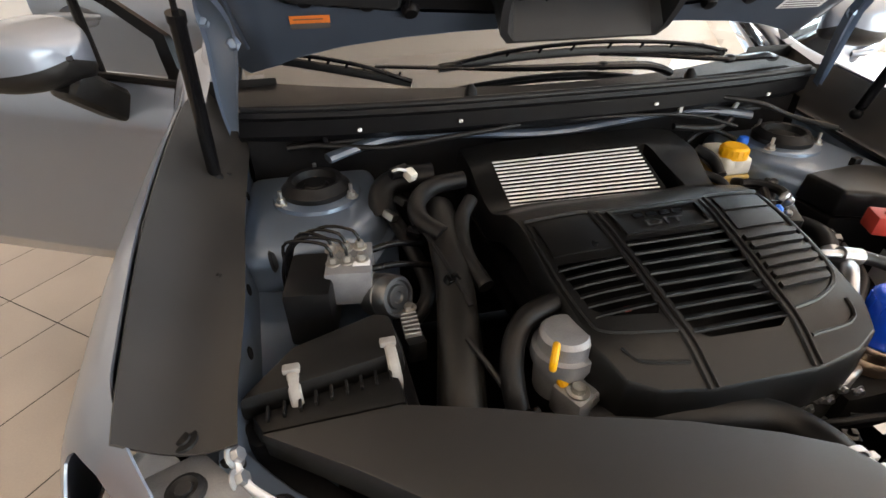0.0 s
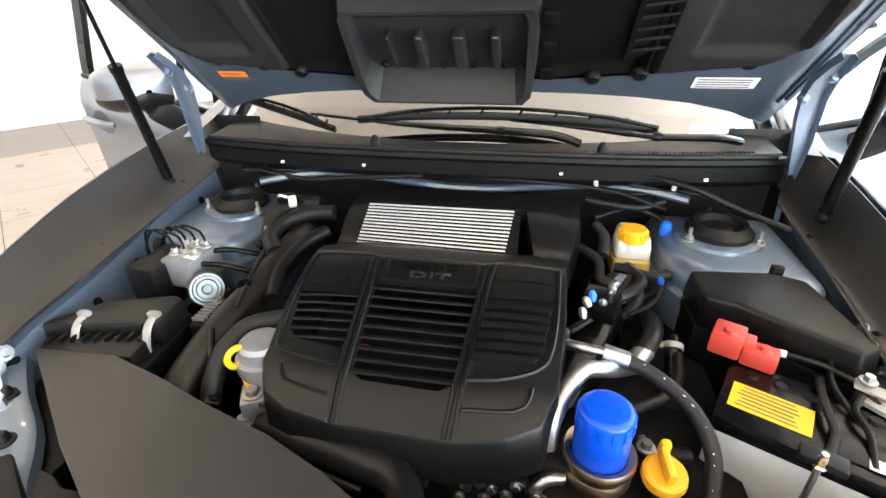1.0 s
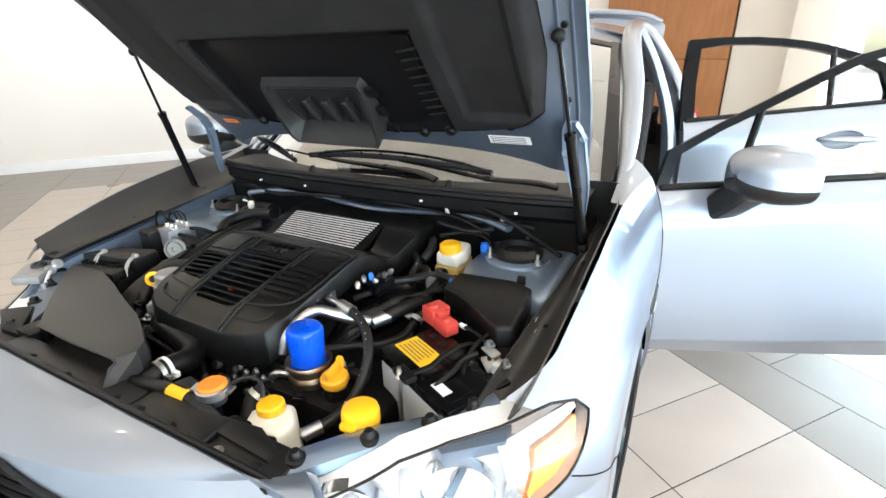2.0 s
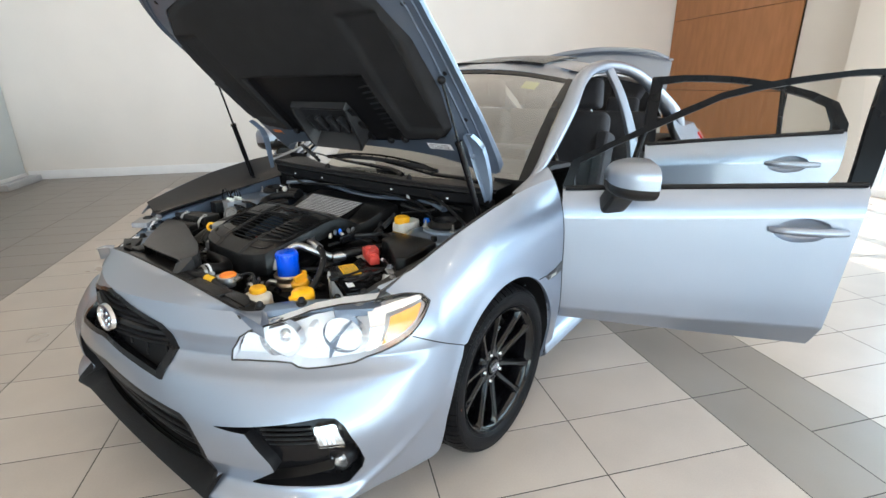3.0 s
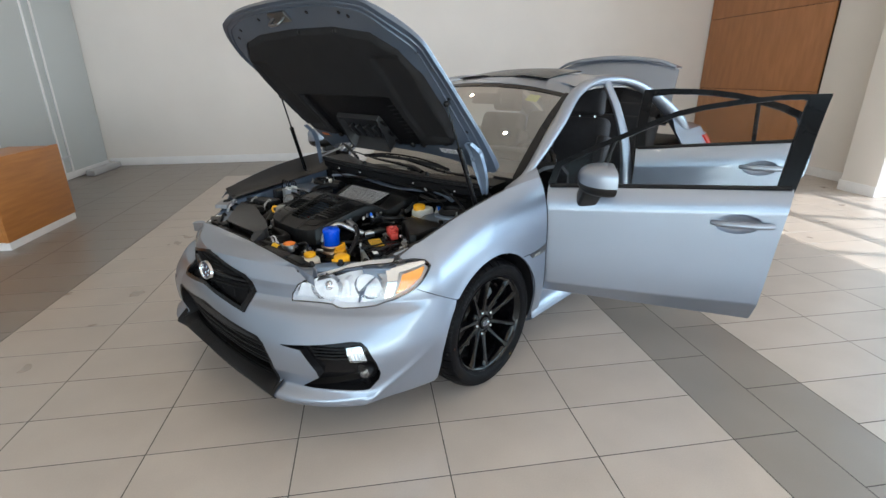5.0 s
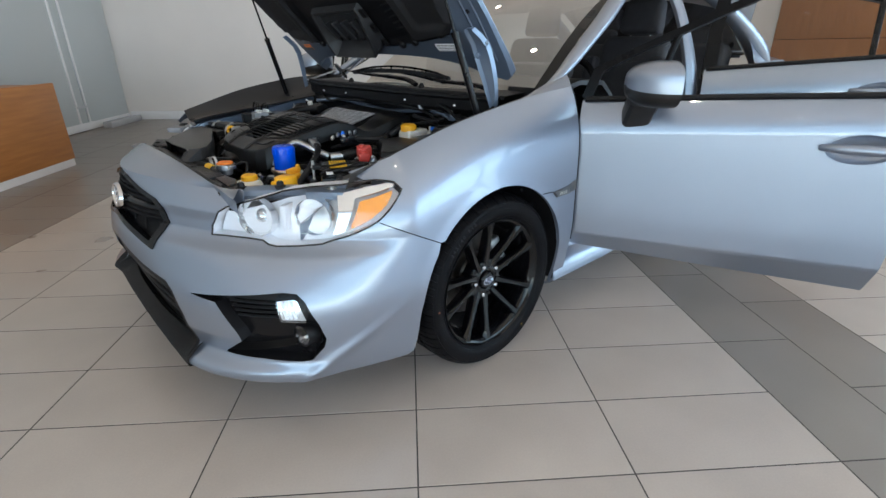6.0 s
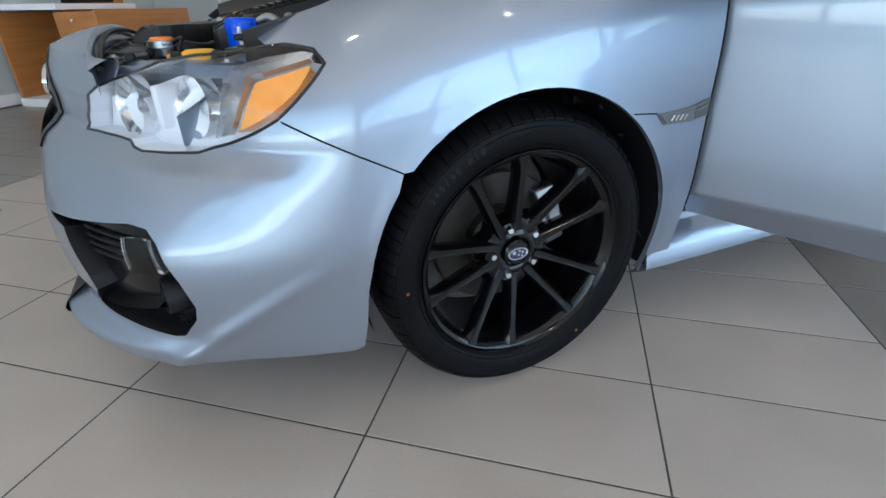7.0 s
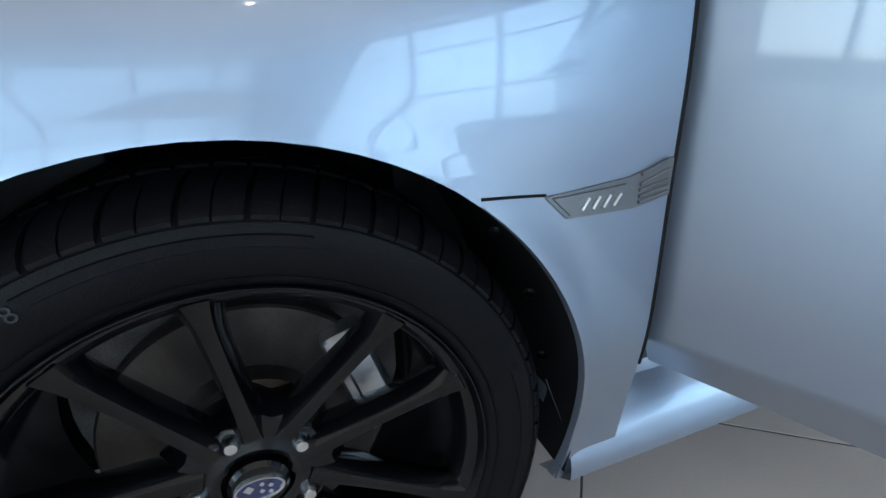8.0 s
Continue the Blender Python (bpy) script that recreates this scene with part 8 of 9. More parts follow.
# coolant tank
tank = new("coolant_tank")
tank.parent = car
tagged(tank, "cloudy white coolant tank with a yellow cap")
bm = bmesh.new()
prism(bm, [(0.285, -0.565), (0.345, -0.555), (0.385, -0.595), (0.385, -0.645), (0.30, -0.655), (0.278, -0.61)], 0.58, 0.694, 0.014, None, 3, top=0.93)
part("tank_body", bm, TANK, tank)
bm = bmesh.new()
lathe(bm, [(0.0, 0.016), (0.021, 0.016), (0.025, 0.012), (0.026, 0.0), (0.022, -0.004)], Matrix.Translation((0.318, -0.592, 0.696)), 24)
part("cap", bm, YELLOW, tank)
bm = bmesh.new()
box(bm, (0.348, -0.655, 0.672), (0.07, 0.02, 0.05), 0.006, pose(0, 0, 0, 0, 0, 12))
box(bm, (0.292, -0.65, 0.69), (0.05, 0.035, 0.02), 0.008)
part("bracket", bm, BLACK, tank)
for p in ((0.285, -0.672, 0.70), (0.338, -0.672, 0.70)):
    bm = bmesh.new()
    lathe(bm, [(0.0, 0.004), (0.008, 0.006), (0.013, 0.004), (0.016, 0.0), (0.016, -0.012)], Matrix.Translation(p) @ pose(0, 0, 0, 20, 0, 0), 18)
    part("rubber_mount", bm, RUBBER, tank)
hose("coolant_hose", [(0.255, -0.55, 0.69), (0.245, -0.575, 0.675), (0.26, -0.60, 0.655)], 0.017, RUBBER, car)
clamp(car, (0.25, -0.565, 0.683), (-0.2, -0.6, -0.4), 0.0175, STEEL)

# oil filter and cooler
filt = new("oil_filter")
filt.parent = car
tagged(filt, "bright blue spin-on oil filter")
FX, FY = 0.275, -0.446
bm = bmesh.new()
prof = [(0.0, 0.7815), (0.027, 0.7815), (0.0325, 0.780), (0.0355, 0.7765), (0.0366, 0.771), (0.0366, 0.690), (0.035, 0.682)]
lathe(bm, prof, Matrix.Translation((FX, FY, 0)), 48)
part("can", bm, BLUE, filt)
for k in range(14):
    a = 2 * math.pi * k / 14
    bm = bmesh.new()
    box(bm, (FX + 0.0362 * math.cos(a), FY + 0.0362 * math.sin(a), 0.763), (0.004, 0.009, 0.020), 0.0018, Matrix.Rotation(a, 4, "Z"))
    part("grip_flute", bm, BLUE, filt)
cool = new("oil_cooler")
cool.parent = car
tagged(cool, "ribbed steel oil cooler under the filter")
bm = bmesh.new()
lathe(bm, [(0.038, 0.700), (0.047, 0.704), (0.0495, 0.700), (0.0495, 0.694), (0.044, 0.690), (0.042, 0.676), (0.047, 0.668), (0.047, 0.664), (0.042, 0.660), (0.042, 0.650), (0.048, 0.645), (0.048, 0.640), (0.046, 0.630)], Matrix.Translation((FX, FY, 0)), 48)
part("cooler_body", bm, COPPERY, cool)
bm = bmesh.new()
lathe(bm, [(0.044, 0.632), (0.058, 0.632), (0.060, 0.624), (0.058, 0.612), (0.04, 0.606)], Matrix.Translation((FX, FY, 0)), 48)
part("base_flange", bm, ALU, cool)
hose("cooler_pipe", [(FX - 0.045, FY - 0.02, 0.66), (FX - 0.070, FY - 0.03, 0.662), (FX - 0.082, FY - 0.035, 0.645), (FX - 0.084, FY - 0.037, 0.61)], 0.010, ALU, cool)
hose("cooler_pipe", [(FX + 0.048, FY + 0.02, 0.668), (FX + 0.075, FY + 0.030, 0.672), (FX + 0.13, FY + 0.04, 0.668)], 0.0115, RUBBER, cool)
clamp(cool, (FX + 0.076, FY + 0.030, 0.672), (1, 0.3, 0.1), 0.0125, ALU)
bolt(cool, (FX + 0.066, FY + 0.024, 0.690), 0.008, 0.012, ALU)
# oil filler
fil = new("oil_filler")
fil.parent = car
tagged(fil, "yellow oil filler cap with a grip bar")
bm = bmesh.new()
lathe(bm, [(0.0, 0.010), (0.024, 0.010), (0.028, 0.006), (0.0295, -0.004), (0.026, -0.012), (0.022, -0.020)], Matrix.Translation((0.357, -0.462, 0.690)) @ pose(0, 0, 0, 8, 0, 0), 32)
box(bm, (0.357, -0.461, 0.709), (0.011, 0.046, 0.022), 0.005, pose(0, 0, 0, 8, 0, 6))
box(bm, (0.357, -0.440, 0.715), (0.014, 0.012, 0.028), 0.005, pose(0, 0, 0, 8, 0, 6))
part("cap", bm, AMBERYEL, fil)
bm = bmesh.new()
lathe(bm, [(0.022, 0.0), (0.026, -0.02), (0.020, -0.04), (0.022, -0.10)], Matrix.Translation((0.357, -0.464, 0.675)), 20)
part("neck", bm, BLACK, fil)
# washer filler
wash = new("washer_filler")
wash.parent = car
tagged(wash, "yellow flip cap of the washer tank")
bm = bmesh.new()
lathe(bm, [(0.0, 0.012), (0.026, 0.012), (0.032, 0.008), (0.034, 0.0), (0.034, -0.018), (0.030, -0.022)], Matrix.Translation((0.487, -0.545, 0.718)), 32)
box(bm, (0.487, -0.580, 0.712), (0.030, 0.016, 0.014), 0.005)
part("cap", bm, YELLOW, wash)
bm = bmesh.new()
lathe(bm, [(0.033, 0.0), (0.031, -0.05), (0.035, -0.15)], Matrix.Translation((0.487, -0.545, 0.70)), 24)
part("neck", bm, TANK, wash)

# air-conditioning pipes
AC = [(0.300, -0.338, 0.776), (0.338, -0.349, 0.767), (0.376, -0.374, 0.755), (0.404, -0.406, 0.738), (0.418, -0.440, 0.710), (0.414, -0.482, 0.669), (0.401, -0.526, 0.653), (0.385, -0.552, 0.646)]
hose("refrigerant_hose", AC, 0.0108, RUBBER, car, "black refrigerant hose with pale print", 16)
p = smooth_path(AC[1:-1])
for t in range(9):
    q = p[int((0.04 + 0.1 * t) * (len(p) - 1))]
    d = p[int((0.04 + 0.1 * t) * (len(p) - 1)) + 1] - q
    bm = bmesh.new()
    box(bm, q + Vector((-0.003, -0.002, 0.0106)), (0.0018, 0.006 - 0.003 * (t % 3 == 1), 0.001), 0.0003, Matrix.Rotation(math.atan2(-d.x, d.y), 4, "Z"), 1)
    part("hose_print", bm, LABELW, car)
hose("hose_ferrule", [(0.390, -0.545, 0.648), (0.370, -0.576, 0.642)], 0.0132, ALU, car, "", 14, 1.0, 0.0012, 0.009)
hose("alloy_pipe", [(0.371, -0.574, 0.642), (0.352, -0.590, 0.639), (0.330, -0.600, 0.632)], 0.008, ALU, car)
hose("alloy_pipe", [(0.218, -0.300, 0.752), (0.226, -0.316, 0.772), (0.250, -0.329, 0.779), (0.284, -0.335, 0.778)], 0.008, ALU, car)
hose("hose_ferrule", [(0.280, -0.334, 0.778), (0.316, -0.340, 0.771)], 0.0132, ALU, car, "", 14, 1.0, 0.0012, 0.009)
bm = bmesh.new()
lathe(bm, [(0.0, 0.03), (0.010, 0.03), (0.011, 0.0)], Matrix.Translation((0.224, -0.300, 0.754)), 14)
part("service_port", bm, ALU, car)
hose("alloy_pipe", [(0.205, -0.452, 0.700), (0.210, -0.438, 0.738), (0.226, -0.408, 0.762), (0.248, -0.380, 0.778), (0.276, -0.360, 0.768), (0.306, -0.335, 0.750), (0.332, -0.305, 0.732)], 0.0125, ALU, car, "bent bare aluminium pipe", 18)
hose("hose_ferrule", [(0.334, -0.298, 0.727), (0.358, -0.262, 0.731)], 0.0165, ALU, car, "", 14, 1.0, 0.0012, 0.008)
hose("suction_hose", [(0.352, -0.270, 0.730), (0.372, -0.235, 0.738), (0.385, -0.18, 0.728), (0.38, -0.12, 0.705)], 0.017, RUBBER, car)
hose("clutch_hose", [(0.28, -0.40, 0.70), (0.33, -0.365, 0.702), (0.38, -0.330, 0.70), (0.41, -0.285, 0.704), (0.414, -0.245, 0.716)], 0.009, RUBBER, car)
hose("hose_elbow", [(0.412, -0.270, 0.68), (0.411, -0.238, 0.712), (0.412, -0.212, 0.724)], 0.014, GLOSS, car)
clamp(car, (0.411, -0.228, 0.718), (0.1, 0.8, 0.5), 0.0145, PALEMETAL)
# Gearbox coloured near-black for the shade low in the bay.
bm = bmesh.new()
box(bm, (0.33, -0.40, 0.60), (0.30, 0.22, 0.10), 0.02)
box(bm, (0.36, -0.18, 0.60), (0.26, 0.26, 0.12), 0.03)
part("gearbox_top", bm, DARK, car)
bm = bmesh.new()
tube(bm, [(0.22, -0.30, 0.62), (0.27, -0.22, 0.68), (0.30, -0.14, 0.70), (0.30, -0.04, 0.70)], [0.05, 0.05, 0.045, 0.04], 16)
part("throttle_pipe", bm, GLOSS, car)

# brake fluid reservoir
res = new("brake_fluid_reservoir")
res.parent = car
tagged(res, "amber brake fluid reservoir with a yellow cap")
bm = bmesh.new()
prism(bm, [(0.336, -0.003), (0.409, -0.006), (0.416, 0.04), (0.402, 0.110), (0.350, 0.115), (0.332, 0.045)], 0.715, 0.754, 0.010, None, 3)
part("lower_tank", bm, FLUID, res)
bm = bmesh.new()
prism(bm, [(0.338, 0.0), (0.407, -0.003), (0.414, 0.04), (0.40, 0.108), (0.352, 0.112), (0.334, 0.045)], 0.752, 0.793, 0.012, None, 3, top=0.95)
part("upper_tank", bm, TANK, res)
bm = bmesh.new()
lathe(bm, [(0.0, 0.020), (0.024, 0.020), (0.028, 0.016), (0.030, 0.0), (0.031, -0.006)], Matrix.Translation((0.372, 0.028, 0.795)), 32)
cap = part("cap", bm, YELLOW, res)
for k in range(16):
    a = 2 * math.pi * k / 16
    bm = bmesh.new()
    box(bm, (0.372 + 0.029 * math.cos(a), 0.028 + 0.029 * math.sin(a), 0.803), (0.003, 0.005, 0.014), 0.001, Matrix.Rotation(a, 4, "Z"), 1)
    part("grip", bm, YELLOW, cap)
bm = bmesh.new()
lathe(bm, [(0.026, -0.004), (0.030, -0.004), (0.030, -0.020), (0.026, -0.022)], Matrix.Translation((0.372, 0.028, 0.792)), 28)
part("collar", bm, TANK, res)
bm = bmesh.new()
lathe(bm, [(0.0, 0.0), (0.024, 0.0), (0.026, -0.006), (0.026, -0.05)], Matrix.Translation((0.358, -0.046, 0.722)) @ pose(0, 0, 0, 60, 0, 12), 24)
part("master_cylinder", bm, CASTALU, res)
for pts, r in (([(0.375, 0.005, 0.735), (0.362, -0.02, 0.748), (0.375, -0.05, 0.752), (0.41, -0.055, 0.75), (0.438, -0.04, 0.748)], 0.010),
               ([(0.372, -0.01, 0.73), (0.378, -0.05, 0.73), (0.372, -0.10, 0.718), (0.345, -0.135, 0.705), (0.310, -0.130, 0.702), (0.298, -0.10, 0.71), (0.318, -0.07, 0.72)], 0.013),
               ([(0.31, -0.115, 0.715), (0.36, -0.10, 0.716), (0.41, -0.075, 0.73), (0.44, -0.02, 0.748), (0.448, 0.05, 0.76), (0.446, 0.10, 0.775)], 0.007),
               ([(0.26, 0.02, 0.77), (0.30, -0.03, 0.765), (0.305, -0.07, 0.745), (0.335, -0.08, 0.74)], 0.010),
               ([(0.30, 0.06, 0.80), (0.315, 0.02, 0.79), (0.31, -0.02, 0.77)], 0.012),
               ([(0.28, 0.13, 0.83), (0.34, 0.12, 0.825), (0.40, 0.125, 0.82), (0.45, 0.145, 0.83)], 0.008),
               ([(0.30, 0.10, 0.80), (0.38, 0.14, 0.81), (0.45, 0.13, 0.79), (0.47, 0.08, 0.76)], 0.006)):
    hose("coolant_hose", pts, r, RUBBER if r < 0.0099 else DUCT, car)
bm = bmesh.new()
lathe(bm, [(0.0, 0.022), (0.010, 0.020), (0.013, 0.010), (0.012, 0.0), (0.008, -0.04)], Matrix.Translation((0.449, 0.088, 0.785)), 18)
part("blue_cap", bm, BLUECLIP, car, "small blue sensor cap")
for x, y, z, mt in ((0.262, -0.222, 0.792, ALU), (0.273, -0.207, 0.795, BLUECLIP), (0.290, -0.215, 0.787, ALU), (0.306, -0.196, 0.80, ALU), (0.313, -0.178, 0.802, ALU), (0.256, -0.240, 0.782, STEEL), (0.418, -0.062, 0.748, BLUECLIP)):
    bm = bmesh.new()
    lathe(bm, [(0.0, 0.007), (0.004, 0.007), (0.006, 0.003), (0.0075, -0.002), (0.005, -0.012)], Matrix.Translation((x, y, z)) @ pose(0, 0, 0, 35 * math.sin(90 * x), 40 * math.cos(70 * y), 0), 8)
    part("fitting", bm, mt, car)
bm = bmesh.new()
box(bm, (0.290, -0.198, 0.772), (0.06, 0.06, 0.03), 0.004, pose(0, 0, 0, 10, 0, -20))
part("bracket", bm, GLOSS, car)

# ---- battery and fuse box ----
bat = new("battery")
bat.parent = car
tagged(bat, "black and grey car battery with a yellow label")
BM = Matrix.Translation((0.562, -0.385, 0.010)) @ pose(0, 0, 0, 0, 0, -27)
bm = bmesh.new()
box(bm, (0, 0, 0.605), (0.238, 0.140, 0.20), 0.006)
bm.transform(BM)
part("case", bm, BATGREY, bat)
bm = bmesh.new()
box(bm, (0, 0, 0.718), (0.242, 0.144, 0.026), 0.005)
box(bm, (0.055, -0.030, 0.732), (0.10, 0.05, 0.004), 0.0015)
bm.transform(BM)
part("top", bm, GLOSS, bat)
bm = bmesh.new()
box(bm, (-0.060, -0.014, 0.7322), (0.098, 0.054, 0.0014), 0.0004, None, 1)
bm.transform(BM)
lab = part("caution_label", bm, LABELY, bat, "yellow caution label with fine print")
for k in range(6):
    bm = bmesh.new()
    box(bm, (-0.064, -0.034 + k * 0.008, 0.7334), (0.074 - 0.006 * (k % 3), 0.0022, 0.0004), 0, None, 1)
    bm.transform(BM)
    part("print_line", bm, PRINT, lab)
bm = bmesh.new()
box(bm, (0.066, -0.046, 0.7346), (0.040, 0.020, 0.001), 0.0003, None, 1)
bm.transform(BM)
part("date_label", bm, LABELW, bat, "small white label")
for k in range(6):
    bm = bmesh.new()
    lathe(bm, [(0.0, 0.003), (0.007, 0.003), (0.009, 0.0)], BM @ Matrix.Translation((-0.09 + 0.036 * k, 0.042, 0.731)), 14)
    part("vent_plug", bm, BLACK, bat)
bm = bmesh.new()
tube(bm, [BM @ Vector(p) for p in ((0.005, -0.078, 0.742), (0.010, -0.03, 0.744), (0.0, 0.0, 0.746), (-0.01, 0.05, 0.744), (-0.012, 0.085, 0.738))], 0.006, 8, flat=0.6)
box(bm, BM @ Vector((0.0, -0.082, 0.742)), (0.05, 0.026, 0.012), 0.004, pose(0, 0, 0, 0, 0, -27))
part("hold_down_bar", bm, BLACK, bat)
bm = bmesh.new()
tube(bm, [BM @ Vector((-0.002, -0.092, 0.760)), BM @ Vector((-0.002, -0.092, 0.56))], 0.004, 10)
lathe(bm, [(0.0, 0.012), (0.005, 0.012), (0.006, 0.0), (0.009, -0.002)], BM @ Matrix.Translation((-0.002, -0.092, 0.742)), 6)
part("hold_down_rod", bm, ALU, bat)
redb = new("positive_terminal_cover")
redb.parent = car
tagged(redb, "red plastic positive terminal cover")
RM = Matrix.Translation((0.492, -0.262, 0.756)) @ pose(0, 0, 0, 0, 0, -27)
bm = bmesh.new()
box(bm, (-0.020, 0.004, 0.008), (0.052, 0.056, 0.044), 0.006)
box(bm, (0.034, -0.004, 0.0), (0.056, 0.040, 0.034), 0.006)
box(bm, (0.010, 0.0, 0.020), (0.026, 0.032, 0.016), 0.005)
lathe(bm, [(0.0, 0.010), (0.010, 0.009), (0.012, 0.0)], Matrix.Translation((-0.018, -0.004, 0.028)), 16)
lathe(bm, [(0.0, 0.008), (0.009, 0.007), (0.011, 0.0)], Matrix.Translation((0.040, -0.004, 0.016)), 16)
bm.transform(RM @ Matrix.Scale(0.86, 4))
part("cover", bm, RED, redb)
neg = new("negative_terminal")
neg.parent = car
tagged(neg, "grey metal negative terminal clamp")
bm = bmesh.new()
box(bm, (0.648, -0.350, 0.742), (0.044, 0.024, 0.012), 0.003, pose(0, 0, 0, 0, 0, -50))
box(bm, (0.640, -0.326, 0.756), (0.036, 0.022, 0.005), 0.002, pose(0, 0, 0, 0, 6, -28))
box(bm, (0.676, -0.356, 0.756), (0.028, 0.012, 0.006), 0.002, pose(0, 0, 0, 0, 0, -30))
part("clamp", bm, PALEMETAL, neg)
bm = bmesh.new()
box(bm, (0.644, -0.346, 0.737), (0.058, 0.044, 0.008), 0.003, pose(0, 0, 0, 0, 0, -40))
part("insulator", bm, BLACK, neg)
bm = bmesh.new()
box(bm, (0.662, -0.338, 0.750), (0.050, 0.007, 0.010), 0.002, pose(0, 0, 0, 0, 0, -36))
part("sensor_strap", bm, COPPERY, neg)
bm = bmesh.new()
lathe(bm, [(0.0, 0.018), (0.008, 0.017), (0.0095, 0.0)], Matrix.Translation((0.667, -0.364, 0.742)), 16)
part("post", bm, BATGREY, neg)
bolt(neg, (0.684, -0.360, 0.757), 0.006, 0.014, ALU)
bolt(neg, (0.636, -0.322, 0.766), 0.007, 0.010, ALU)
hose("battery_cable", [(0.540, -0.262, 0.755), (0.570, -0.272, 0.757), (0.604, -0.290, 0.757), (0.632, -0.318, 0.754), (0.645, -0.345, 0.745)], 0.0042, RUBBER, car)
hose("cable_sleeve", [(0.543, -0.261, 0.755), (0.558, -0.267, 0.756)], 0.0058, LABELW, car)
hose("battery_cable", [(0.615, -0.27, 0.76), (0.60, -0.315, 0.750), (0.605, -0.37, 0.742), (0.62, -0.41, 0.735)], 0.0045, RUBBER, car)
hose("battery_cable", [(0.64, -0.29, 0.755), (0.62, -0.265, 0.762), (0.585, -0.235, 0.752), (0.55, -0.215, 0.735)], 0.0055, RUBBER, car)
fuse = new("fuse_box")
fuse.parent = car
tagged(fuse, "black fuse box with a sloping lid")
FB = [(0.452, -0.085), (0.60, -0.072), (0.650, -0.095), (0.672, -0.285), (0.640, -0.300), (0.505, -0.196), (0.455, -0.178)]
bm = bmesh.new()
prism(bm, FB, 0.735, 0.792, 0.008, None, 3, top=0.96)
part("lid", bm, COVER, fuse)
bm = bmesh.new()
prism(bm, [(0.565 + (x - 0.565) * 1.015, -0.165 + (y + 0.165) * 1.015) for x, y in FB], 0.56, 0.733, 0.006)
part("base", bm, BLACK, fuse)
bm = bmesh.new()
prism(bm, [(0.640, -0.300), (0.672, -0.285), (0.685, -0.345), (0.668, -0.352)], 0.70, 0.752, 0.006)
part("end_box", bm, BLACK, fuse)
bm = bmesh.new()
box(bm, (0.610, -0.066, 0.785), (0.020, 0.014, 0.030), 0.003)
part("latch", bm, BLACK, fuse)
for p in ((0.69, -0.20, 0.770), (0.695, -0.225, 0.755), (0.697, -0.26, 0.735)):
    bolt(car, p, 0.006, 0.008, ALU, pose(0, 0, 0, 0, -70, 0))
# front corner on the other side: pale latch lever and cables
hose("bonnet_stay_clip", [(-0.655, -0.47, 0.752), (-0.640, -0.495, 0.742), (-0.615, -0.515, 0.735), (-0.60, -0.530, 0.725)], 0.005, LABELW, car)
bolt(car, (-0.597, -0.533, 0.715), 0.008, 0.018, ALU)
bolt(car, (-0.655, -0.465, 0.755), 0.009, 0.010, ALU, pose(0, 0, 0, 0, 60, 0))
bolt(car, (-0.650, -0.488, 0.745), 0.009, 0.010, ALU, pose(0, 0, 0, 0, 60, 0))

# wiring, clips and fixings in the gaps of the bay
for pts, r in (([(-0.60, 0.185, 0.842), (-0.40, 0.182, 0.850), (-0.15, 0.178, 0.858), (0.10, 0.176, 0.853), (0.34, 0.180, 0.845), (0.56, 0.182, 0.835)], 0.007),
               ([(-0.50, 0.178, 0.872), (-0.30, 0.172, 0.880), (-0.05, 0.168, 0.876), (0.20, 0.17, 0.882), (0.42, 0.172, 0.870)], 0.004),
               ([(0.20, 0.165, 0.862), (0.30, 0.15, 0.848), (0.36, 0.155, 0.838), (0.44, 0.16, 0.842), (0.52, 0.17, 0.85)], 0.0035),
               ([(0.24, -0.24, 0.74), (0.29, -0.20, 0.756), (0.33, -0.14, 0.762), (0.36, -0.09, 0.768), (0.40, -0.07, 0.76)], 0.0075),
               ([(0.30, -0.19, 0.775), (0.34, -0.165, 0.778), (0.37, -0.12, 0.775), (0.355, -0.075, 0.772), (0.33, -0.06, 0.768)], 0.010),
               ([(0.345, -0.17, 0.735), (0.375, -0.155, 0.742), (0.40, -0.125, 0.742), (0.415, -0.085, 0.748)], 0.004),
               ([(-0.34, -0.30, 0.765), (-0.355, -0.22, 0.782), (-0.37, -0.14, 0.79), (-0.385, -0.06, 0.80)], 0.0045),
               ([(-0.31, -0.46, 0.70), (-0.335, -0.40, 0.728), (-0.36, -0.35, 0.752)], 0.005),
               ([(-0.22, -0.50, 0.665), (-0.17, -0.515, 0.668), (-0.10, -0.52, 0.662), (-0.04, -0.53, 0.655)], 0.006),
               ([(0.09, -0.53, 0.655), (0.12, -0.545, 0.672), (0.16, -0.56, 0.69), (0.19, -0.585, 0.705), (0.21, -0.60, 0.72)], 0.0055),
               ([(0.18, -0.52, 0.63), (0.21, -0.545, 0.65), (0.25, -0.56, 0.66), (0.29, -0.555, 0.665)], 0.006),
               ([(0.585, -0.455, 0.742), (0.60, -0.41, 0.75), (0.602, -0.37, 0.752), (0.62, -0.345, 0.758)], 0.0045)):
    hose("wire", pts, r, RUBBER, car, "", 8)
for x, y, z in ((-0.52, 0.172, 0.858), (-0.33, 0.165, 0.866), (-0.08, 0.160, 0.868), (0.30, 0.148, 0.862), (0.47, 0.165, 0.853)):
    bm = bmesh.new()
    box(bm, (x, y, z), (0.010, 0.008, 0.022), 0.002, pose(0, 0, 0, 15, 20 * math.sin(40 * x), 0))
    part("cable_clip", bm, BATGREY if x > 0.2 else BLACK, car)
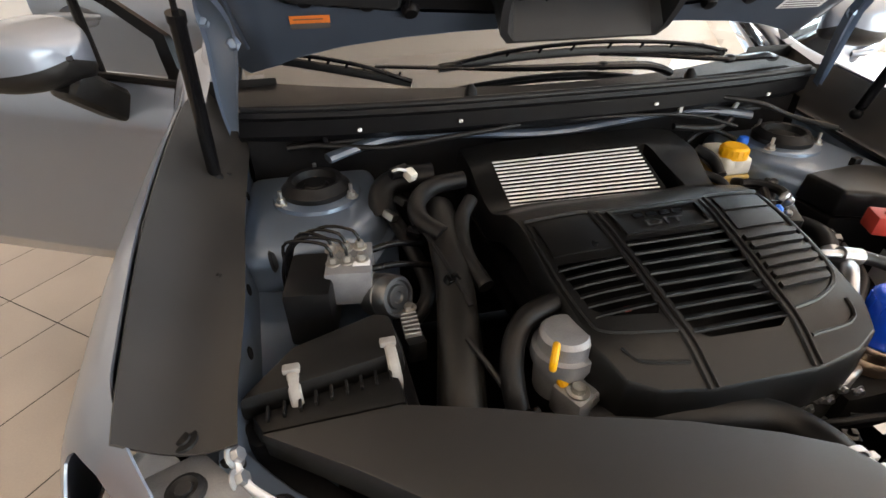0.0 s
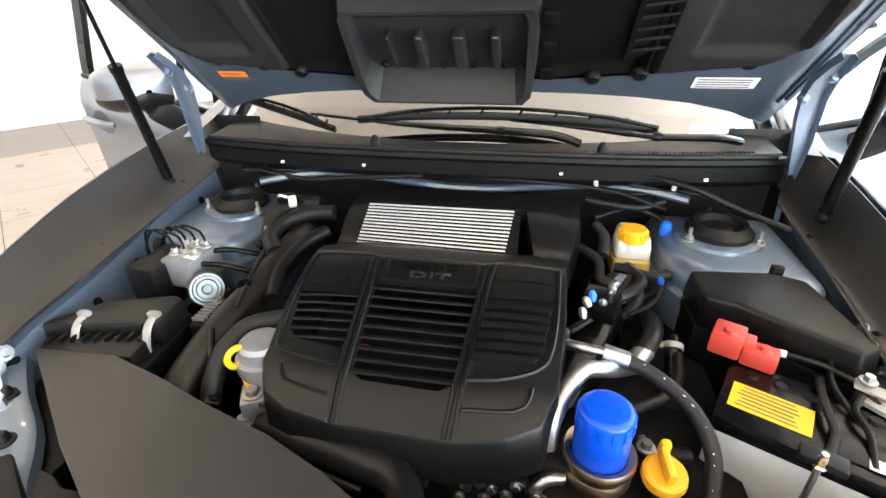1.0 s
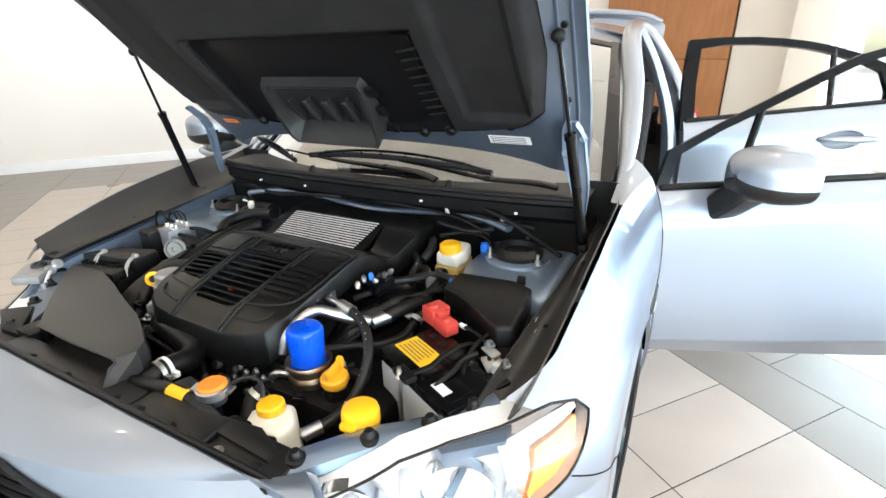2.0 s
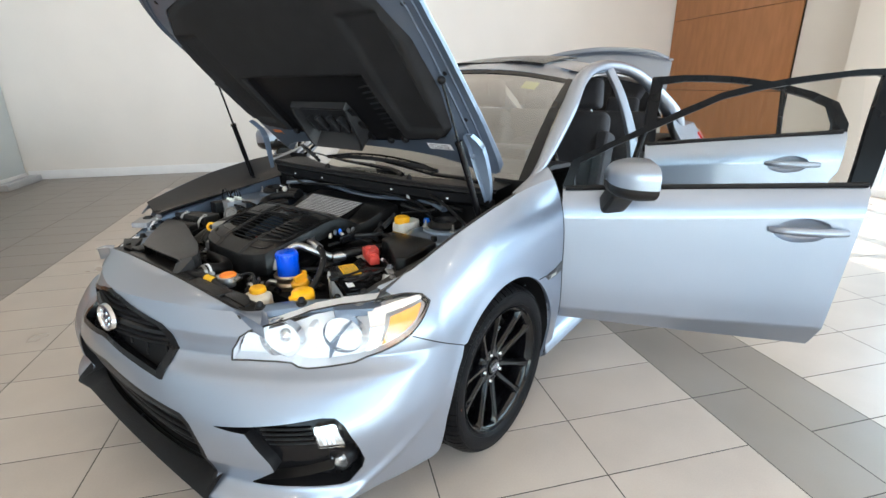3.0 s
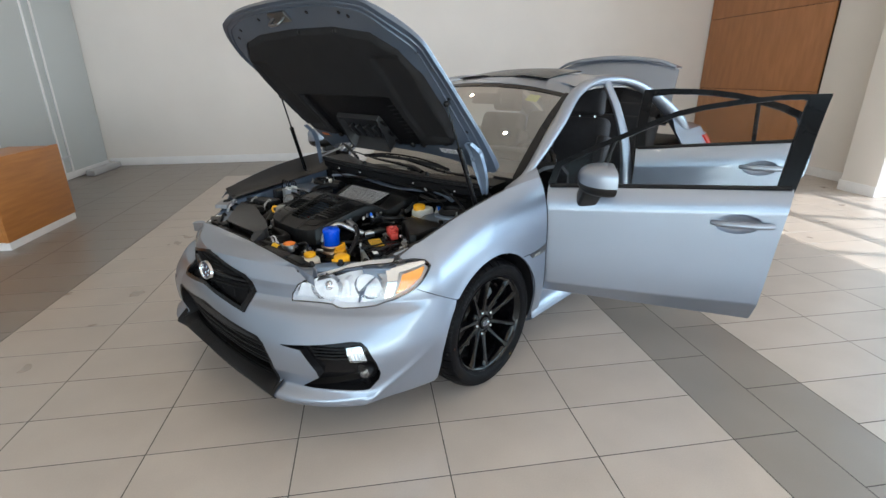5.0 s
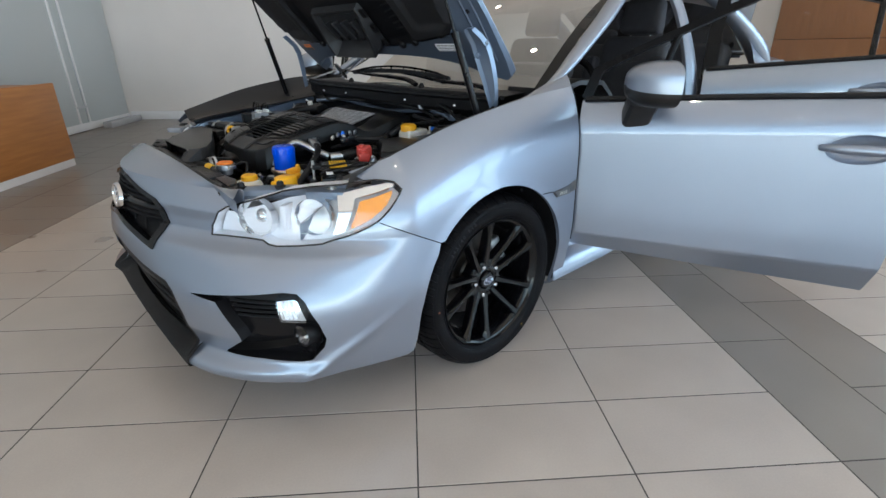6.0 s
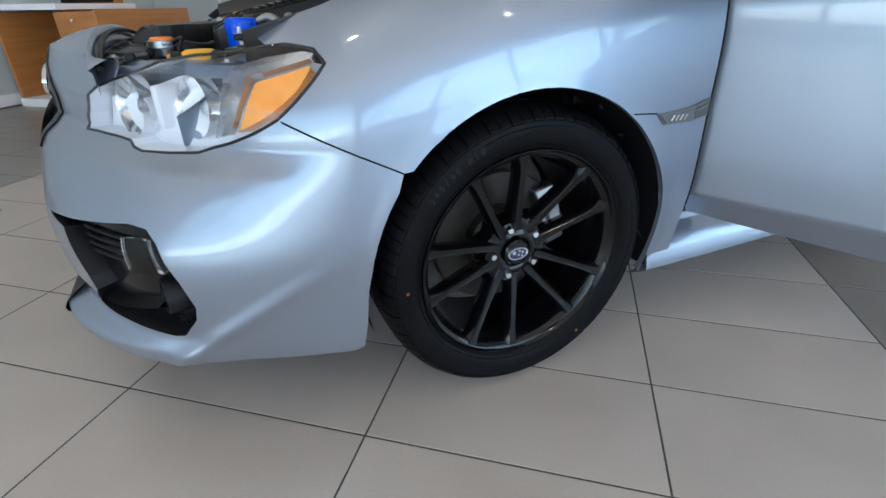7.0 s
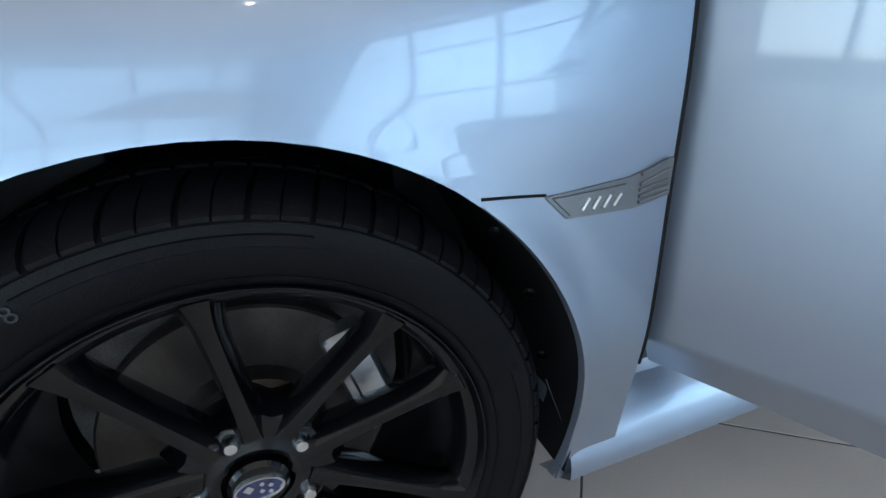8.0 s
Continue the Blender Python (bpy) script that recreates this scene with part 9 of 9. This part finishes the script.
for x, y, z in ((-0.235, -0.483, 0.662), (-0.205, -0.492, 0.668), (-0.168, -0.49, 0.672), (-0.13, -0.502, 0.66), (-0.075, -0.505, 0.664), (0.205, -0.492, 0.642), (0.195, -0.502, 0.662), (0.21, -0.485, 0.622), (0.23, -0.505, 0.60), (0.145, -0.512, 0.618), (-0.215, -0.455, 0.712)):
    bolt(car, (x, y, z), 0.0052, 0.007, ALU, pose(0, 0, 0, 60 + 300 * (x % 0.07), 20 * math.sin(50 * x), 0))
for x, y, z, rz in ((-0.355, -0.245, 0.775, 20), (-0.39, -0.115, 0.788, -30), (0.285, -0.165, 0.772, 40), (-0.30, -0.455, 0.70, 10), (0.318, -0.525, 0.672, 30), (0.10, -0.565, 0.672, -15)):
    bm = bmesh.new()
    box(bm, (x, y, z), (0.024, 0.016, 0.014), 0.003, pose(0, 0, 0, 12, 8, rz))
    box(bm, (x + 0.004, y, z + 0.009), (0.010, 0.008, 0.006), 0.0015, pose(0, 0, 0, 12, 8, rz))
    bmesh.ops.remove_doubles(bm, verts=bm.verts, dist=1e-5)
    part("connector", bm, GLOSS, car)

# ---- floor tiles: nearest ones as pieces, the rest as one sheet ----
def tile_mesh(name, wide, deep, mt):
    bm = bmesh.new()
    box(bm, (0, 0, -0.004), (wide - 0.0045, deep - 0.0045, 0.008), 0.0006, None, 1)
    me = bpy.data.meshes.new(name)
    bm.to_mesh(me)
    bm.free()
    me.materials.append(mt)
    return me


A0, B0 = 0.25, -0.94          # one crossing of the joints, in room axes
plain = tile_mesh("tile", 0.6, 0.3, TILE)
dark = tile_mesh("dark_tile", 0.6, 0.3, TILED)
band = tile_mesh("band_tile", 0.3, 0.6, TILED)
floor_turn = floor.matrix_world.inverted()
near_count = 0
rest = {"tile": [], "dark_tile": []}
cells = []
for i in range(-8, 11):
    a0 = A0 + 0.6 * i
    if i == 2:
        for h in range(2):
            for j in range(-12, 12):
                cells.append((a0 + 0.15 + 0.3 * h, B0 + 0.6 * j + 0.3 * h + 0.0, band, "dark_tile", 0.3, 0.6))
        continue
    for j in range(-21, 25):
        b0 = B0 + 0.3 * j
        is_dark = i < -4 or b0 + 0.15 > 5.06
        cells.append((a0 + 0.3, b0 + 0.15, dark if is_dark else plain, "dark_tile" if is_dark else "tile", 0.6, 0.3))
for a, b, me, nm, w, d in cells:
    if a - w / 2 < P0 - 0.03 or a + w / 2 > P1 + 0.06 or b - d / 2 < N0 - 0.05 or b + d / 2 > N1 + 0.05:
        lo_a, hi_a = max(a - w / 2, P0 - 0.05), min(a + w / 2, P1)
        lo_b, hi_b = max(b - d / 2, N0), min(b + d / 2, N1)
        if hi_a - lo_a < 0.02 or hi_b - lo_b < 0.02:
            continue
        rest[nm].append(((lo_a + hi_a) / 2, (lo_b + hi_b) / 2, hi_a - lo_a, hi_b - lo_b))
        continue
    if -1.6 < a < 3.0 and -3.0 < b < 2.2 and near_count < 300:
        ob = new(nm, me)
        ob.parent = floor
        ob.matrix_basis = floor_turn @ ROOM @ Matrix.Translation((a, b, 0))
        near_count += 1
    else:
        rest[nm].append((a, b, w, d))
for nm, mt in (("tile", TILE), ("dark_tile", TILED)):
    verts, faces = [], []
    for a, b, w, d in rest[nm]:
        k = len(verts)
        for z, e in ((0.0, 0.0028), (-0.0006, 0.00225), (-0.008, 0.00225)):
            for sx, sy in ((-1, -1), (1, -1), (1, 1), (-1, 1)):
                verts.append(ROOM @ Vector((a + sx * (w / 2 - e), b + sy * (d / 2 - e), z)))
        faces.append((k, k + 1, k + 2, k + 3))
        for r in (0, 4):
            for s in range(4):
                t = (s + 1) % 4
                faces.append((k + r + s, k + r + 4 + s, k + r + 4 + t, k + r + t))
    me = bpy.data.meshes.new(nm + "s")
    me.from_pydata(verts, [], faces)
    me.materials.append(mt)
    ob = new(nm + "s", me)
    ob.parent = floor
    tagged(ob, "pale stone floor tiles" if nm == "tile" else "dark grey stone floor tiles", kind="stuff")
